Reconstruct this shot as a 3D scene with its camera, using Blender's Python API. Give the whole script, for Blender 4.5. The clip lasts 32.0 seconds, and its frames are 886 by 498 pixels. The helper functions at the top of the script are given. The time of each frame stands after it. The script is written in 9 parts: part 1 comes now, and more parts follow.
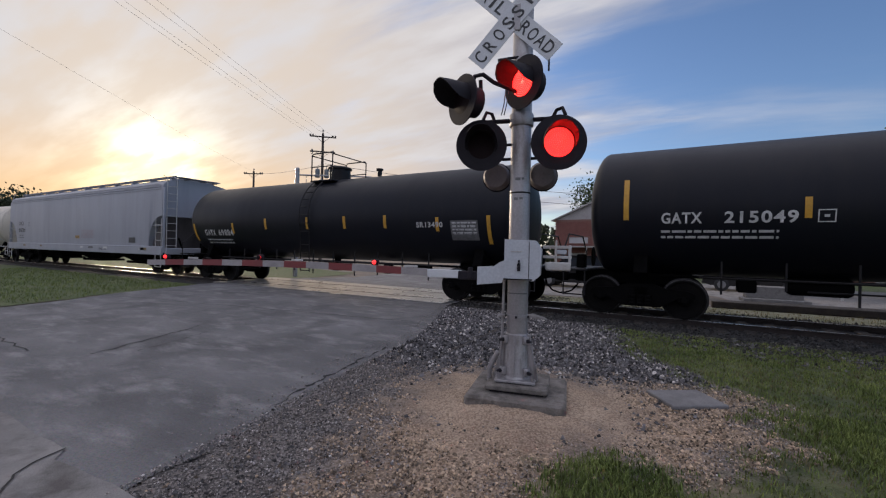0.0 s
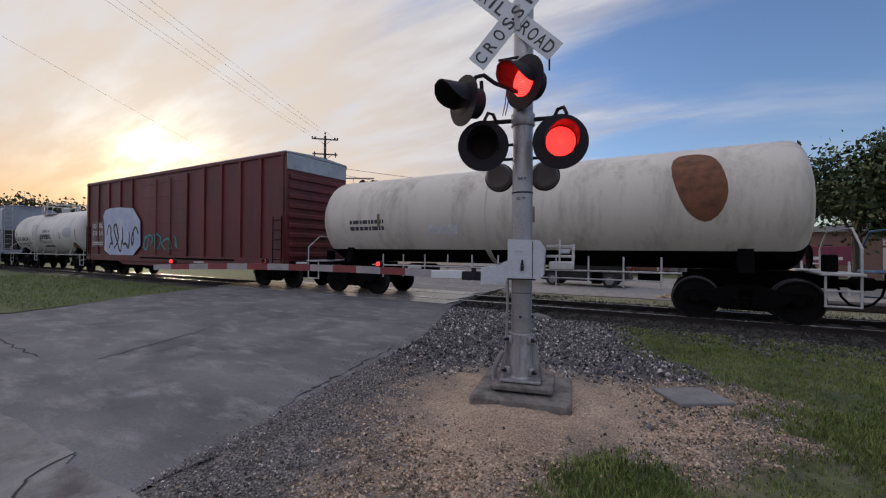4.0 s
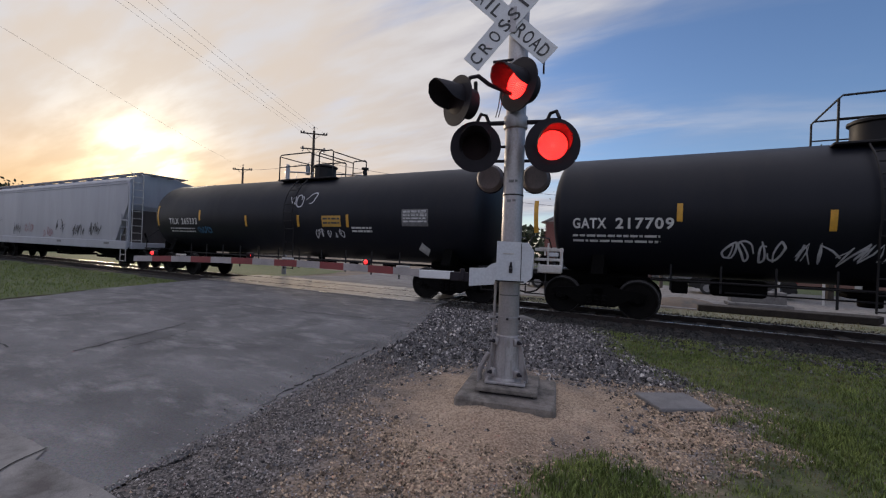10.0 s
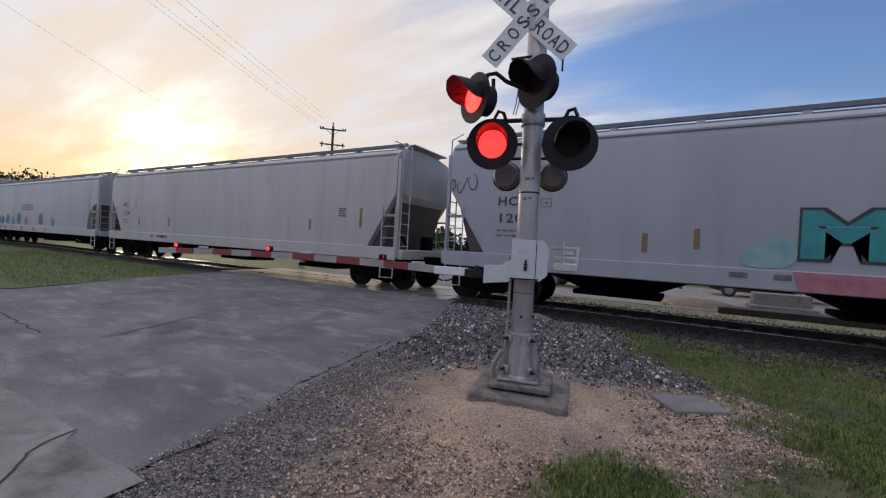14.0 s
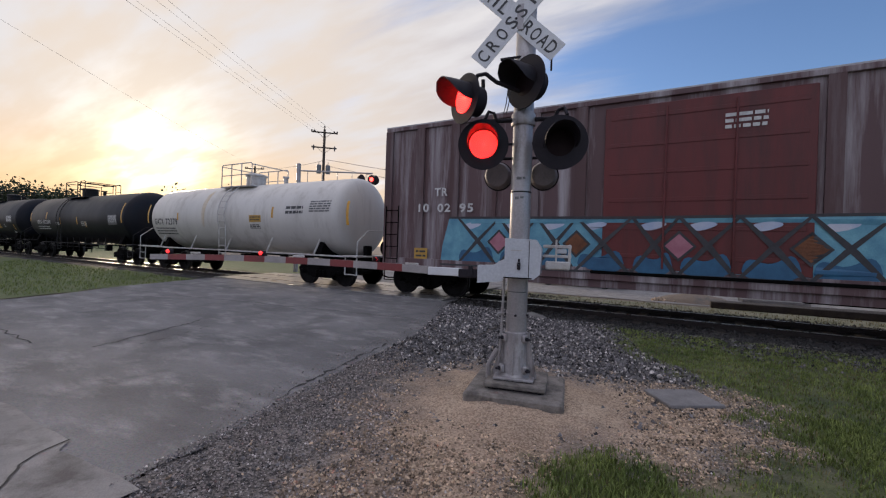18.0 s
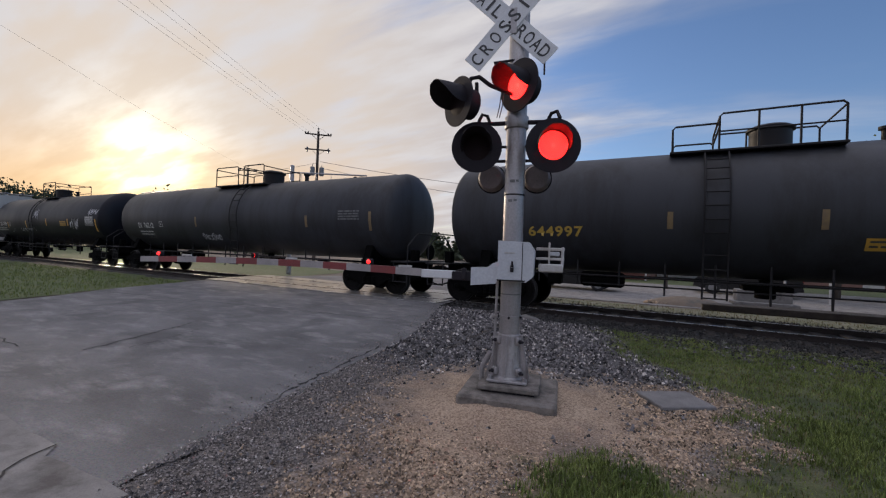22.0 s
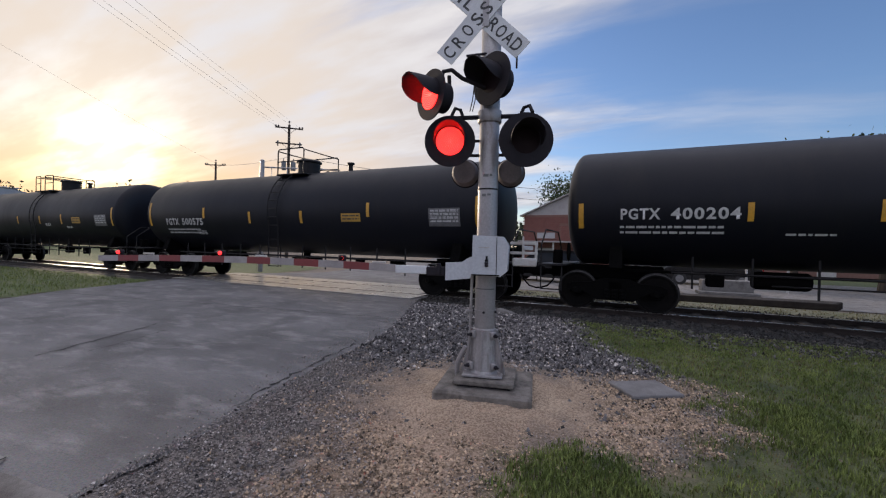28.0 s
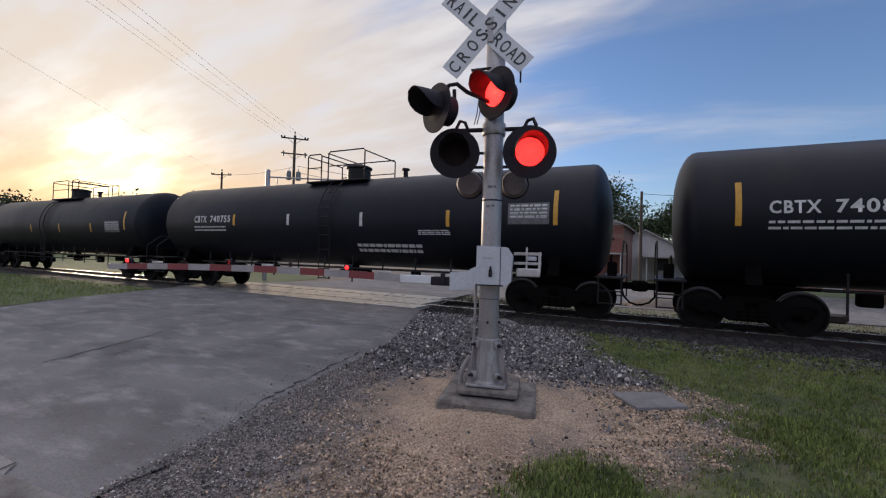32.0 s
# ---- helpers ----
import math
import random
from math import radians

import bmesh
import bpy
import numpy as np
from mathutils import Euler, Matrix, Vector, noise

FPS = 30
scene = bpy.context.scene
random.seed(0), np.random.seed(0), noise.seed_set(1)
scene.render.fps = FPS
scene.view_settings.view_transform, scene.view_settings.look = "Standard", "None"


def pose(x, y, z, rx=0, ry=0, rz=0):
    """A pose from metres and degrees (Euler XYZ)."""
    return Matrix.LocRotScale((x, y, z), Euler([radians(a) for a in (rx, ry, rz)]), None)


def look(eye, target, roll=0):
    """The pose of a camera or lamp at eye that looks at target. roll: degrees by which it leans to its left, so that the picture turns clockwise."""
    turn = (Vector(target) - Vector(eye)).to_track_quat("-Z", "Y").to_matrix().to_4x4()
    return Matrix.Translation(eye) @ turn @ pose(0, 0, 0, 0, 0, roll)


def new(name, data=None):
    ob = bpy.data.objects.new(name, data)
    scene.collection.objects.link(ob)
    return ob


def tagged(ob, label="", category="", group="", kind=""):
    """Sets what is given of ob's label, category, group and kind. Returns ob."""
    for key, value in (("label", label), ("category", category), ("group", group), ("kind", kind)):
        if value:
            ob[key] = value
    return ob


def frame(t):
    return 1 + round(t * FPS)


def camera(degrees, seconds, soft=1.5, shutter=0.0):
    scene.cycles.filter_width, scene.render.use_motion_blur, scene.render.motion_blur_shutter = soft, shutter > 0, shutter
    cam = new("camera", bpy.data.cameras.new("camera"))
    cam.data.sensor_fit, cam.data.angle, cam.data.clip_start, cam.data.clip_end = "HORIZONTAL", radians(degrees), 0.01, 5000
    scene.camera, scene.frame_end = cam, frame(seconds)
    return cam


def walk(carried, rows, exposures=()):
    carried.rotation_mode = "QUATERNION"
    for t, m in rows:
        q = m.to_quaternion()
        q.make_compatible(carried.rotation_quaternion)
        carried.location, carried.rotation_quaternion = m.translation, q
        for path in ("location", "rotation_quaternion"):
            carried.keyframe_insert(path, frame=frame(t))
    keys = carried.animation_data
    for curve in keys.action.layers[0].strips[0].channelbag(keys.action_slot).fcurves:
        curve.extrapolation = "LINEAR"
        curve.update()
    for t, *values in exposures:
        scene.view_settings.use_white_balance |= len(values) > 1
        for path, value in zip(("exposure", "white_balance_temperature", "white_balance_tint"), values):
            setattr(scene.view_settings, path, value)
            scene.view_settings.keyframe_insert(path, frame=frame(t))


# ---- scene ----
cam = camera(93.38, 32.0, soft=1.2)
walk(cam, [
    (0, pose(-0.019, 0.030, 1.438, 90.276, -1.309, 29.643)), (0.5, pose(-0.009, 0.037, 1.440, 90.249, -1.222, 29.611)),
    (1, pose(-0.009, 0.036, 1.442, 90.194, -0.984, 29.468)), (1.5, pose(-0.007, 0.032, 1.446, 90.113, -0.733, 29.485)),
    (2, pose(-0.008, 0.029, 1.447, 90.033, -0.491, 29.571)), (2.5, pose(-0.001, 0.034, 1.446, 89.950, -0.274, 29.757)),
    (3, pose(-0.007, 0.038, 1.445, 89.952, -0.185, 29.751)), (3.5, pose(-0.006, 0.024, 1.445, 90.027, -0.493, 29.899)),
    (5.5, pose(-0.035, 0.008, 1.446, 91.145, 0.126, 31.101)), (6, pose(-0.029, -0.002, 1.453, 91.155, -0.196, 31.194)),
    (6.5, pose(-0.017, 0.006, 1.450, 91.207, -1.770, 29.192)), (7, pose(-0.019, 0.009, 1.449, 91.160, -1.754, 28.671)),
    (7.5, pose(-0.021, 0.012, 1.449, 91.019, -2.303, 27.828)), (8, pose(-0.025, 0.005, 1.449, 91.030, -2.202, 27.472)),
    (8.5, pose(-0.025, 0.007, 1.452, 90.884, -1.959, 27.370)), (9, pose(-0.029, 0.009, 1.457, 90.828, -1.997, 27.495)),
    (9.5, pose(-0.049, 0.020, 1.449, 90.565, -2.089, 27.682)), (10, pose(-0.046, 0.021, 1.449, 90.287, -2.205, 28.259)),
    (10.5, pose(-0.042, 0.016, 1.446, 90.117, -2.325, 28.798)), (11, pose(-0.040, 0.013, 1.441, 89.908, -2.579, 29.705)),
    (11.5, pose(-0.027, 0.007, 1.444, 89.797, -2.850, 30.226)), (12, pose(-0.026, -0.001, 1.450, 89.747, -2.923, 30.530)),
    (12.5, pose(-0.034, -0.007, 1.446, 89.704, -3.013, 30.722)), (13, pose(-0.031, 0.002, 1.446, 89.684, -3.125, 30.884)),
    (13.5, pose(-0.024, 0.008, 1.449, 89.737, -3.229, 30.796)), (14, pose(-0.021, 0.001, 1.450, 89.708, -3.142, 30.472)),
    (14.5, pose(-0.015, -0.004, 1.450, 89.839, -2.743, 30.456)), (16.5, pose(-0.002, 0.010, 1.431, 89.942, -2.788, 30.017)),
    (17, pose(0.000, 0.000, 1.437, 89.963, -2.580, 29.984)), (17.5, pose(0.005, 0.005, 1.438, 89.945, -2.227, 29.984)),
    (18, pose(-0.006, -0.003, 1.447, 89.886, -1.968, 29.692)), (18.5, pose(-0.006, -0.003, 1.444, 90.013, -2.065, 29.611)),
    (19, pose(-0.008, -0.002, 1.446, 90.226, -1.873, 29.348)), (19.5, pose(-0.015, 0.002, 1.447, 90.131, -1.803, 29.090)),
    (20, pose(-0.015, 0.004, 1.444, 90.156, -1.827, 28.980)), (20.5, pose(-0.014, 0.001, 1.448, 90.189, -1.956, 28.992)),
    (21, pose(-0.011, 0.001, 1.444, 90.237, -2.063, 28.922)), (21.5, pose(-0.014, -0.004, 1.450, 90.234, -2.056, 28.795)),
    (22, pose(-0.001, 0.000, 1.447, 90.250, -2.041, 28.866)), (22.5, pose(0.005, 0.006, 1.448, 90.151, -2.428, 28.787)),
    (23, pose(-0.010, 0.003, 1.450, 90.177, -2.553, 28.720)), (23.5, pose(-0.017, 0.019, 1.445, 90.207, -2.142, 28.548)),
    (24, pose(-0.026, 0.021, 1.443, 90.148, -2.148, 28.232)), (24.5, pose(-0.021, 0.023, 1.445, 90.057, -1.905, 28.158)),
    (25, pose(-0.020, 0.008, 1.446, 90.096, -1.340, 28.043)), (25.5, pose(-0.008, 0.005, 1.447, 90.060, -1.276, 28.131)),
    (27.5, pose(-0.013, 0.035, 1.448, 89.735, -1.281, 27.050)), (28, pose(-0.005, 0.043, 1.453, 89.624, -1.393, 25.533)),
    (28.5, pose(-0.003, 0.036, 1.450, 89.730, -1.515, 24.297)), (29, pose(-0.007, 0.020, 1.452, 89.821, -1.588, 23.900)),
    (29.5, pose(-0.007, 0.011, 1.456, 89.976, -1.492, 24.145)), (30, pose(-0.011, 0.015, 1.450, 90.139, -1.597, 24.664)),
    (30.5, pose(-0.012, 0.007, 1.447, 90.481, -1.828, 24.982)), (31, pose(-0.006, 0.001, 1.451, 90.711, -1.922, 25.306)),
    (31.5, pose(0.002, -0.010, 1.447, 90.899, -1.899, 25.591)), (32, pose(0.008, -0.012, 1.454, 90.988, -1.699, 25.990)),
], exposures=[(t, e, 6300, 12) for t, e in ((0, 1.05), (3, 1.08), (6, 1.0), (11, 1.03), (12, 1.2), (14.5, 1.22), (18, 1.2), (20, 1.0), (23, 1.02), (24, 1.18), (25.5, 1.2), (28, 1.22), (32, 1.15))])


# ---- light: low evening sun behind thin cloud, blue sky away from it ----
SUN = Vector((-0.892, 0.428, 0.146)).normalized()
scene.view_settings.exposure = 1.0

lamp = bpy.data.lights.new("sun", "SUN")
lamp.energy, lamp.angle, lamp.color = 1.1, radians(9), (1.0, 0.80, 0.58)
sun = new("sun", lamp)
sun.matrix_world = look(SUN * 200, (0, 0, 0))

world = bpy.data.worlds.new("evening_sky")
scene.world = world
world.use_nodes = True
wn, wl = world.node_tree.nodes, world.node_tree.links


def wnode(kind, **values):
    n = wn.new(kind)
    for k, v in values.items():
        if k == "operation":
            n.operation = v
        elif k == "blend":
            n.blend_type = v
    return n


def wmath(op, a, b=None, c=None):
    n = wnode("ShaderNodeMath", operation=op)
    for i, s in enumerate((a, b, c)):
        if s is None:
            continue
        if isinstance(s, (int, float)):
            n.inputs[i].default_value = s
        else:
            wl.new(s, n.inputs[i])
    return n.outputs[0]


def wmix(fac, a, b, blend="MIX"):
    n = wnode("ShaderNodeMixRGB", blend=blend)
    for i, s in enumerate((fac, a, b)):
        if isinstance(s, tuple):
            n.inputs[i].default_value = (*s, 1)
        elif isinstance(s, (int, float)):
            n.inputs[i].default_value = s
        else:
            wl.new(s, n.inputs[i])
    return n.outputs[0]


def wsmooth(x, lo, hi):
    n = wn.new("ShaderNodeMapRange")
    n.interpolation_type = "SMOOTHSTEP"
    wl.new(x, n.inputs[0])
    n.inputs[1].default_value, n.inputs[2].default_value = lo, hi
    n.inputs[3].default_value, n.inputs[4].default_value = 0.0, 1.0
    return n.outputs[0]


def build_world():
    sky = wn.new("ShaderNodeTexSky")
    sky.sky_type, sky.sun_disc = "NISHITA", False
    sky.sun_elevation, sky.sun_rotation = math.asin(SUN.z), math.atan2(SUN.x, SUN.y)
    sky.air_density, sky.dust_density, sky.ozone_density = 1.0, 0.6, 2.0
    tc = wn.new("ShaderNodeTexCoord")
    d = tc.outputs["Generated"]
    sep = wn.new("ShaderNodeSeparateXYZ")
    wl.new(d, sep.inputs[0])
    dz = wmath("MAXIMUM", sep.outputs[2], 0.0)
    # nearness to the sun, and to its bearing
    dot = wn.new("ShaderNodeVectorMath")
    dot.operation = "DOT_PRODUCT"
    wl.new(d, dot.inputs[0])
    dot.inputs[1].default_value = SUN
    near = wmath("MAXIMUM", dot.outputs["Value"], 0.0)
    # cloud sheet seen in perspective
    inv = wmath("DIVIDE", 1.0, wmath("ADD", dz, 0.22))
    comb = wn.new("ShaderNodeCombineXYZ")
    wl.new(wmath("MULTIPLY", sep.outputs[0], inv), comb.inputs[0])
    wl.new(wmath("MULTIPLY", sep.outputs[1], inv), comb.inputs[1])
    mp = wn.new("ShaderNodeMapping")
    mp.inputs["Rotation"].default_value = (0, 0, radians(-32))
    mp.inputs["Scale"].default_value = (0.75, 2.3, 1)
    wl.new(comb.outputs[0], mp.inputs[0])
    n1 = wn.new("ShaderNodeTexNoise")
    n1.inputs["Scale"].default_value, n1.inputs["Detail"].default_value, n1.inputs["Roughness"].default_value = 1.25, 8, 0.55
    n1.inputs["Distortion"].default_value = 0.5
    wl.new(mp.outputs[0], n1.inputs[0])
    n2 = wn.new("ShaderNodeTexNoise")
    n2.inputs["Scale"].default_value, n2.inputs["Detail"].default_value, n2.inputs["Roughness"].default_value = 2.6, 7, 0.52
    wl.new(mp.outputs[0], n2.inputs[0])
    # cover: thick round the sun's side, breaking up to clear blue on the other
    cover = wsmooth(wmath("ADD", dot.outputs["Value"], wmath("MULTIPLY", wmath("SUBTRACT", n1.outputs[0], 0.5), 1.1)), 0.42, 0.86)
    veil = wmath("MULTIPLY", wsmooth(n1.outputs[0], 0.42, 0.74), 0.38)
    mask = wmath("MAXIMUM", cover, wmath("MULTIPLY", veil, wsmooth(dot.outputs["Value"], -0.3, 0.6)))
    tone = wsmooth(n2.outputs[0], 0.36, 0.68)
    # cloud colour: lavender grey away, cream towards the sun, brightest at it
    warm = wmix(wsmooth(dot.outputs["Value"], 0.62, 0.985), (2.15, 2.2, 2.5), (3.7, 3.2, 2.7))
    lit = wmix(tone, warm, (3.55, 3.40, 3.32))
    low = wmix(wmath("MULTIPLY", wsmooth(dot.outputs["Value"], 0.8, 0.98), wsmooth(dz, 0.26, 0.05)), lit, (4.6, 3.0, 1.55))
    blue = wmix(1.0, sky.outputs[0], (0.80, 0.82, 1.0), "MULTIPLY")
    # overhead and away from the sun the sheet is thin, high and evenly bright
    high = wsmooth(dz, 0.50, 0.95)
    away = wsmooth(wmath("MULTIPLY", sep.outputs[1], -1.0), 0.05, 0.75)
    thick = wmath("ADD", 0.70, wmath("MULTIPLY", n1.outputs[0], 0.5))
    base = wmix(wmath("MULTIPLY", away, thick), wmix(mask, blue, low), (2.56, 2.63, 3.20))
    base = wmix(wmath("MULTIPLY", high, thick), base, (5.0, 4.92, 5.55))
    glow = wmath("ADD", wmath("MULTIPLY", wmath("MULTIPLY", wmath("POWER", near, 600.0), wmath("ADD", 0.35, wmath("MULTIPLY", tone, 1.0))), 9.0), wmath("MULTIPLY", wmath("MULTIPLY", wmath("POWER", near, 90.0), wmath("ADD", 0.45, wmath("MULTIPLY", tone, 0.9))), 2.6))
    gcol = wmix(1.0, (1.0, 0.80, 0.42), wmix(1.0, (0, 0, 0), glow, "ADD"), "MULTIPLY")
    total = wmix(1.0, base, gcol, "ADD")
    bg = wn["Background"]
    wl.new(total, bg.inputs[0])
    bg.inputs[1].default_value = 0.10


build_world()

# ---- materials ----
def mat(name, base, alt=None, scale=3.0, rough=0.6, metal=0.0, bump=0.0, bscale=60.0, stretch=(1, 1, 1), dirt=None, dirt_at=(0.55, 0.75), dscale=1.2, island=0.0, each=0.0, emit=0.0, spec=0.5):
    """Node material: base and alt colour mixed by noise, a dirt layer with its own shape, grain bump."""
    m = bpy.data.materials.new(name)
    m.use_nodes = True
    n, l = m.node_tree.nodes, m.node_tree.links
    b = n["Principled BSDF"]
    alt = alt or tuple(c * 0.8 for c in base)
    tc = n.new("ShaderNodeTexCoord")
    mp = n.new("ShaderNodeMapping")
    mp.inputs["Scale"].default_value = stretch
    l.new(tc.outputs["Object"], mp.inputs[0])
    n1 = n.new("ShaderNodeTexNoise")
    n1.inputs["Scale"].default_value, n1.inputs["Detail"].default_value, n1.inputs["Roughness"].default_value = scale, 7, 0.62
    l.new(mp.outputs[0], n1.inputs[0])
    r1 = n.new("ShaderNodeValToRGB")
    r1.color_ramp.elements[0].position, r1.color_ramp.elements[1].position = 0.32, 0.70
    r1.color_ramp.elements[0].color, r1.color_ramp.elements[1].color = (*alt, 1), (*base, 1)
    l.new(n1.outputs[0], r1.inputs[0])
    col = r1.outputs[0]
    n2 = n.new("ShaderNodeTexNoise")
    n2.inputs["Scale"].default_value, n2.inputs["Detail"].default_value = bscale, 4
    l.new(tc.outputs["Object"], n2.inputs[0])
    fine = n.new("ShaderNodeMixRGB")
    fine.blend_type = "OVERLAY"
    fine.inputs[0].default_value = 0.10 if 0 < bump < 0.03 else 0.25
    l.new(col, fine.inputs[1])
    l.new(n2.outputs[0], fine.inputs[2])
    col = fine.outputs[0]
    if dirt:
        n3 = n.new("ShaderNodeTexNoise")
        n3.inputs["Scale"].default_value, n3.inputs["Detail"].default_value, n3.inputs["Roughness"].default_value = dscale, 9, 0.68
        l.new(mp.outputs[0], n3.inputs[0])
        r3 = n.new("ShaderNodeMapRange")
        r3.inputs[1].default_value, r3.inputs[2].default_value = dirt_at
        l.new(n3.outputs[0], r3.inputs[0])
        mx = n.new("ShaderNodeMixRGB")
        l.new(r3.outputs[0], mx.inputs[0])
        l.new(col, mx.inputs[1])
        mx.inputs[2].default_value = (*dirt, 1)
        col = mx.outputs[0]
    if island or each:
        src = n.new("ShaderNodeNewGeometry").outputs["Random Per Island"] if island else n.new("ShaderNodeObjectInfo").outputs["Random"]
        k = island or each
        r4 = n.new("ShaderNodeMapRange")
        r4.inputs[3].default_value, r4.inputs[4].default_value = 1 - k, 1 + k
        l.new(src, r4.inputs[0])
        mu = n.new("ShaderNodeVectorMath")
        mu.operation = "SCALE"
        l.new(col, mu.inputs[0])
        l.new(r4.outputs[0], mu.inputs["Scale"])
        col = mu.outputs[0]
    l.new(col, b.inputs["Base Color"])
    rr = n.new("ShaderNodeMapRange")
    rr.inputs[3].default_value, rr.inputs[4].default_value = min(1, rough + 0.12), max(0.04, rough - 0.12)
    l.new(n1.outputs[0], rr.inputs[0])
    l.new(rr.outputs[0], b.inputs["Roughness"])
    b.inputs["Metallic"].default_value = metal
    b.inputs["Specular IOR Level"].default_value = spec
    if bump:
        bp = n.new("ShaderNodeBump")
        bp.inputs["Strength"].default_value = bump
        bp.inputs["Distance"].default_value = 0.02
        l.new(n2.outputs[0], bp.inputs["Height"])
        l.new(bp.outputs[0], b.inputs["Normal"])
    if emit:
        l.new(col, b.inputs["Emission Color"])
        b.inputs["Emission Strength"].default_value = emit
    return m


def paint(name, base, dirt, at=(0.52, 0.80), rough=0.45, streak=0.16, dscale=1.3, bump=0.02, spec=0.5):
    """Weathered railcar paint: run-down streaks of dirt."""
    return mat(name, base, tuple(c * 0.86 for c in base), 0.9, rough, 0, bump, 35, (1, 1, streak), dirt, at, dscale, spec=spec)


# ---- mesh tools ----
class Geo:
    """Vertices and faces of one mesh."""

    def __init__(self):
        self.v, self.f = [], []

    def add(self, v, f):
        o = len(self.v)
        self.v += [tuple(p) for p in v]
        self.f += [tuple(i + o for i in q) for q in f]
        return self

    def box(self, c, s, ch=0.01, m=None):
        """Box with chamfered edges, centre c, size s."""
        h = [a / 2 for a in s]
        ch = min(ch, *(a * 0.45 for a in h))
        v = []
        for sx in (-1, 1):
            for sy in (-1, 1):
                for sz in (-1, 1):
                    v.append((sx * h[0], sy * (h[1] - ch), sz * (h[2] - ch)))
                    v.append((sx * (h[0] - ch), sy * h[1], sz * (h[2] - ch)))
                    v.append((sx * (h[0] - ch), sy * (h[1] - ch), sz * h[2]))
        pts = [Vector(p) for p in v]
        if m is not None:
            pts = [m @ p for p in pts]
        pts = [(p[0] + c[0], p[1] + c[1], p[2] + c[2]) for p in pts]
        return self.add(pts, BOX_FACES)

    def tube(self, pts, r, n=6, cap=True):
        """Round bar along a polyline."""
        pts = [Vector(p) for p in pts]
        rings, prev = [], None
        for i, p in enumerate(pts):
            a = pts[max(i - 1, 0)]
            b = pts[min(i + 1, len(pts) - 1)]
            t = (b - a).normalized()
            if prev is None:
                u = t.orthogonal().normalized()
            else:
                u = (prev - t * prev.dot(t)).normalized()
            prev = u
            w = t.cross(u)
            rr = r[i] if isinstance(r, (list, tuple)) else r
            rings.append([p + (u * math.cos(k * math.tau / n) + w * math.sin(k * math.tau / n)) * rr for k in range(n)])
        return self.loft(rings, cap)

    def loft(self, rings, cap=True, closed=True):
        n = len(rings[0])
        v = [p for r in rings for p in r]
        f = []
        for i in range(len(rings) - 1):
            for k in range(n if closed else n - 1):
                k2 = (k + 1) % n
                f.append((i * n + k, i * n + k2, (i + 1) * n + k2, (i + 1) * n + k))
        if cap and closed:
            f.append(tuple(range(n))[::-1])
            f.append(tuple(range((len(rings) - 1) * n, len(rings) * n)))
        return self.add(v, f)

    def lathe(self, prof, axis="z", n=24, c=(0, 0, 0)):
        """Turned body: prof of (along, radius)."""
        rings = []
        for a, r in prof:
            ring = []
            for k in range(n):
                x, y = r * math.cos(k * math.tau / n), r * math.sin(k * math.tau / n)
                p = {"z": (x, y, a), "x": (a, x, y), "y": (y, a, x)}[axis]
                ring.append((p[0] + c[0], p[1] + c[1], p[2] + c[2]))
            rings.append(ring)
        return self.loft(rings)

    def slab(self, poly, y0, y1):
        """Polygon in x and z pushed from y0 to y1."""
        return self.loft([[(x, y0, z) for x, z in poly], [(x, y1, z) for x, z in poly]])

    def mesh(self, name, smooth=True):
        me = bpy.data.meshes.new(name)
        me.from_pydata(self.v, [], self.f)
        bm = bmesh.new()
        bm.from_mesh(me)
        bmesh.ops.recalc_face_normals(bm, faces=bm.faces)
        bm.to_mesh(me)
        bm.free()
        if smooth:
            me.polygons.foreach_set("use_smooth", [True] * len(me.polygons))
            me.set_sharp_from_angle(angle=radians(38))
        me.update()
        return me


def box_faces():
    def i(sx, sy, sz, k):
        return ((sx * 2 + sy) * 2 + sz) * 3 + k
    f = []
    for a in (0, 1):
        f.append((i(a, 0, 0, 0), i(a, 1, 0, 0), i(a, 1, 1, 0), i(a, 0, 1, 0)))
        f.append((i(0, a, 0, 1), i(1, a, 0, 1), i(1, a, 1, 1), i(0, a, 1, 1)))
        f.append((i(0, 0, a, 2), i(1, 0, a, 2), i(1, 1, a, 2), i(0, 1, a, 2)))
        for b in (0, 1):
            f.append((i(a, b, 0, 0), i(a, b, 1, 0), i(a, b, 1, 1), i(a, b, 0, 1)))
            f.append((i(a, 0, b, 0), i(a, 1, b, 0), i(a, 1, b, 2), i(a, 0, b, 2)))
            f.append((i(0, a, b, 1), i(1, a, b, 1), i(1, a, b, 2), i(0, a, b, 2)))
            for c in (0, 1):
                f.append((i(a, b, c, 0), i(a, b, c, 1), i(a, b, c, 2)))
    return f


BOX_FACES = box_faces()


def thing(name, m, label, category, group="", kind=""):
    """A thing's base: an Empty that carries its parts."""
    ob = new(name)
    ob.empty_display_size = 0.3
    ob.matrix_basis = m
    return tagged(ob, label, category, group, kind)


def part(name, geo, material, parent=None, label="", at=None, smooth=True):
    """Links a Geo (or a mesh) as one mesh object under a thing or a part."""
    me = geo.mesh(name, smooth) if isinstance(geo, Geo) else geo
    if not me.materials:
        me.materials.append(material)
    ob = new(name, me)
    ob.parent = parent
    if at is not None:
        ob.matrix_basis = at
    return tagged(ob, label)


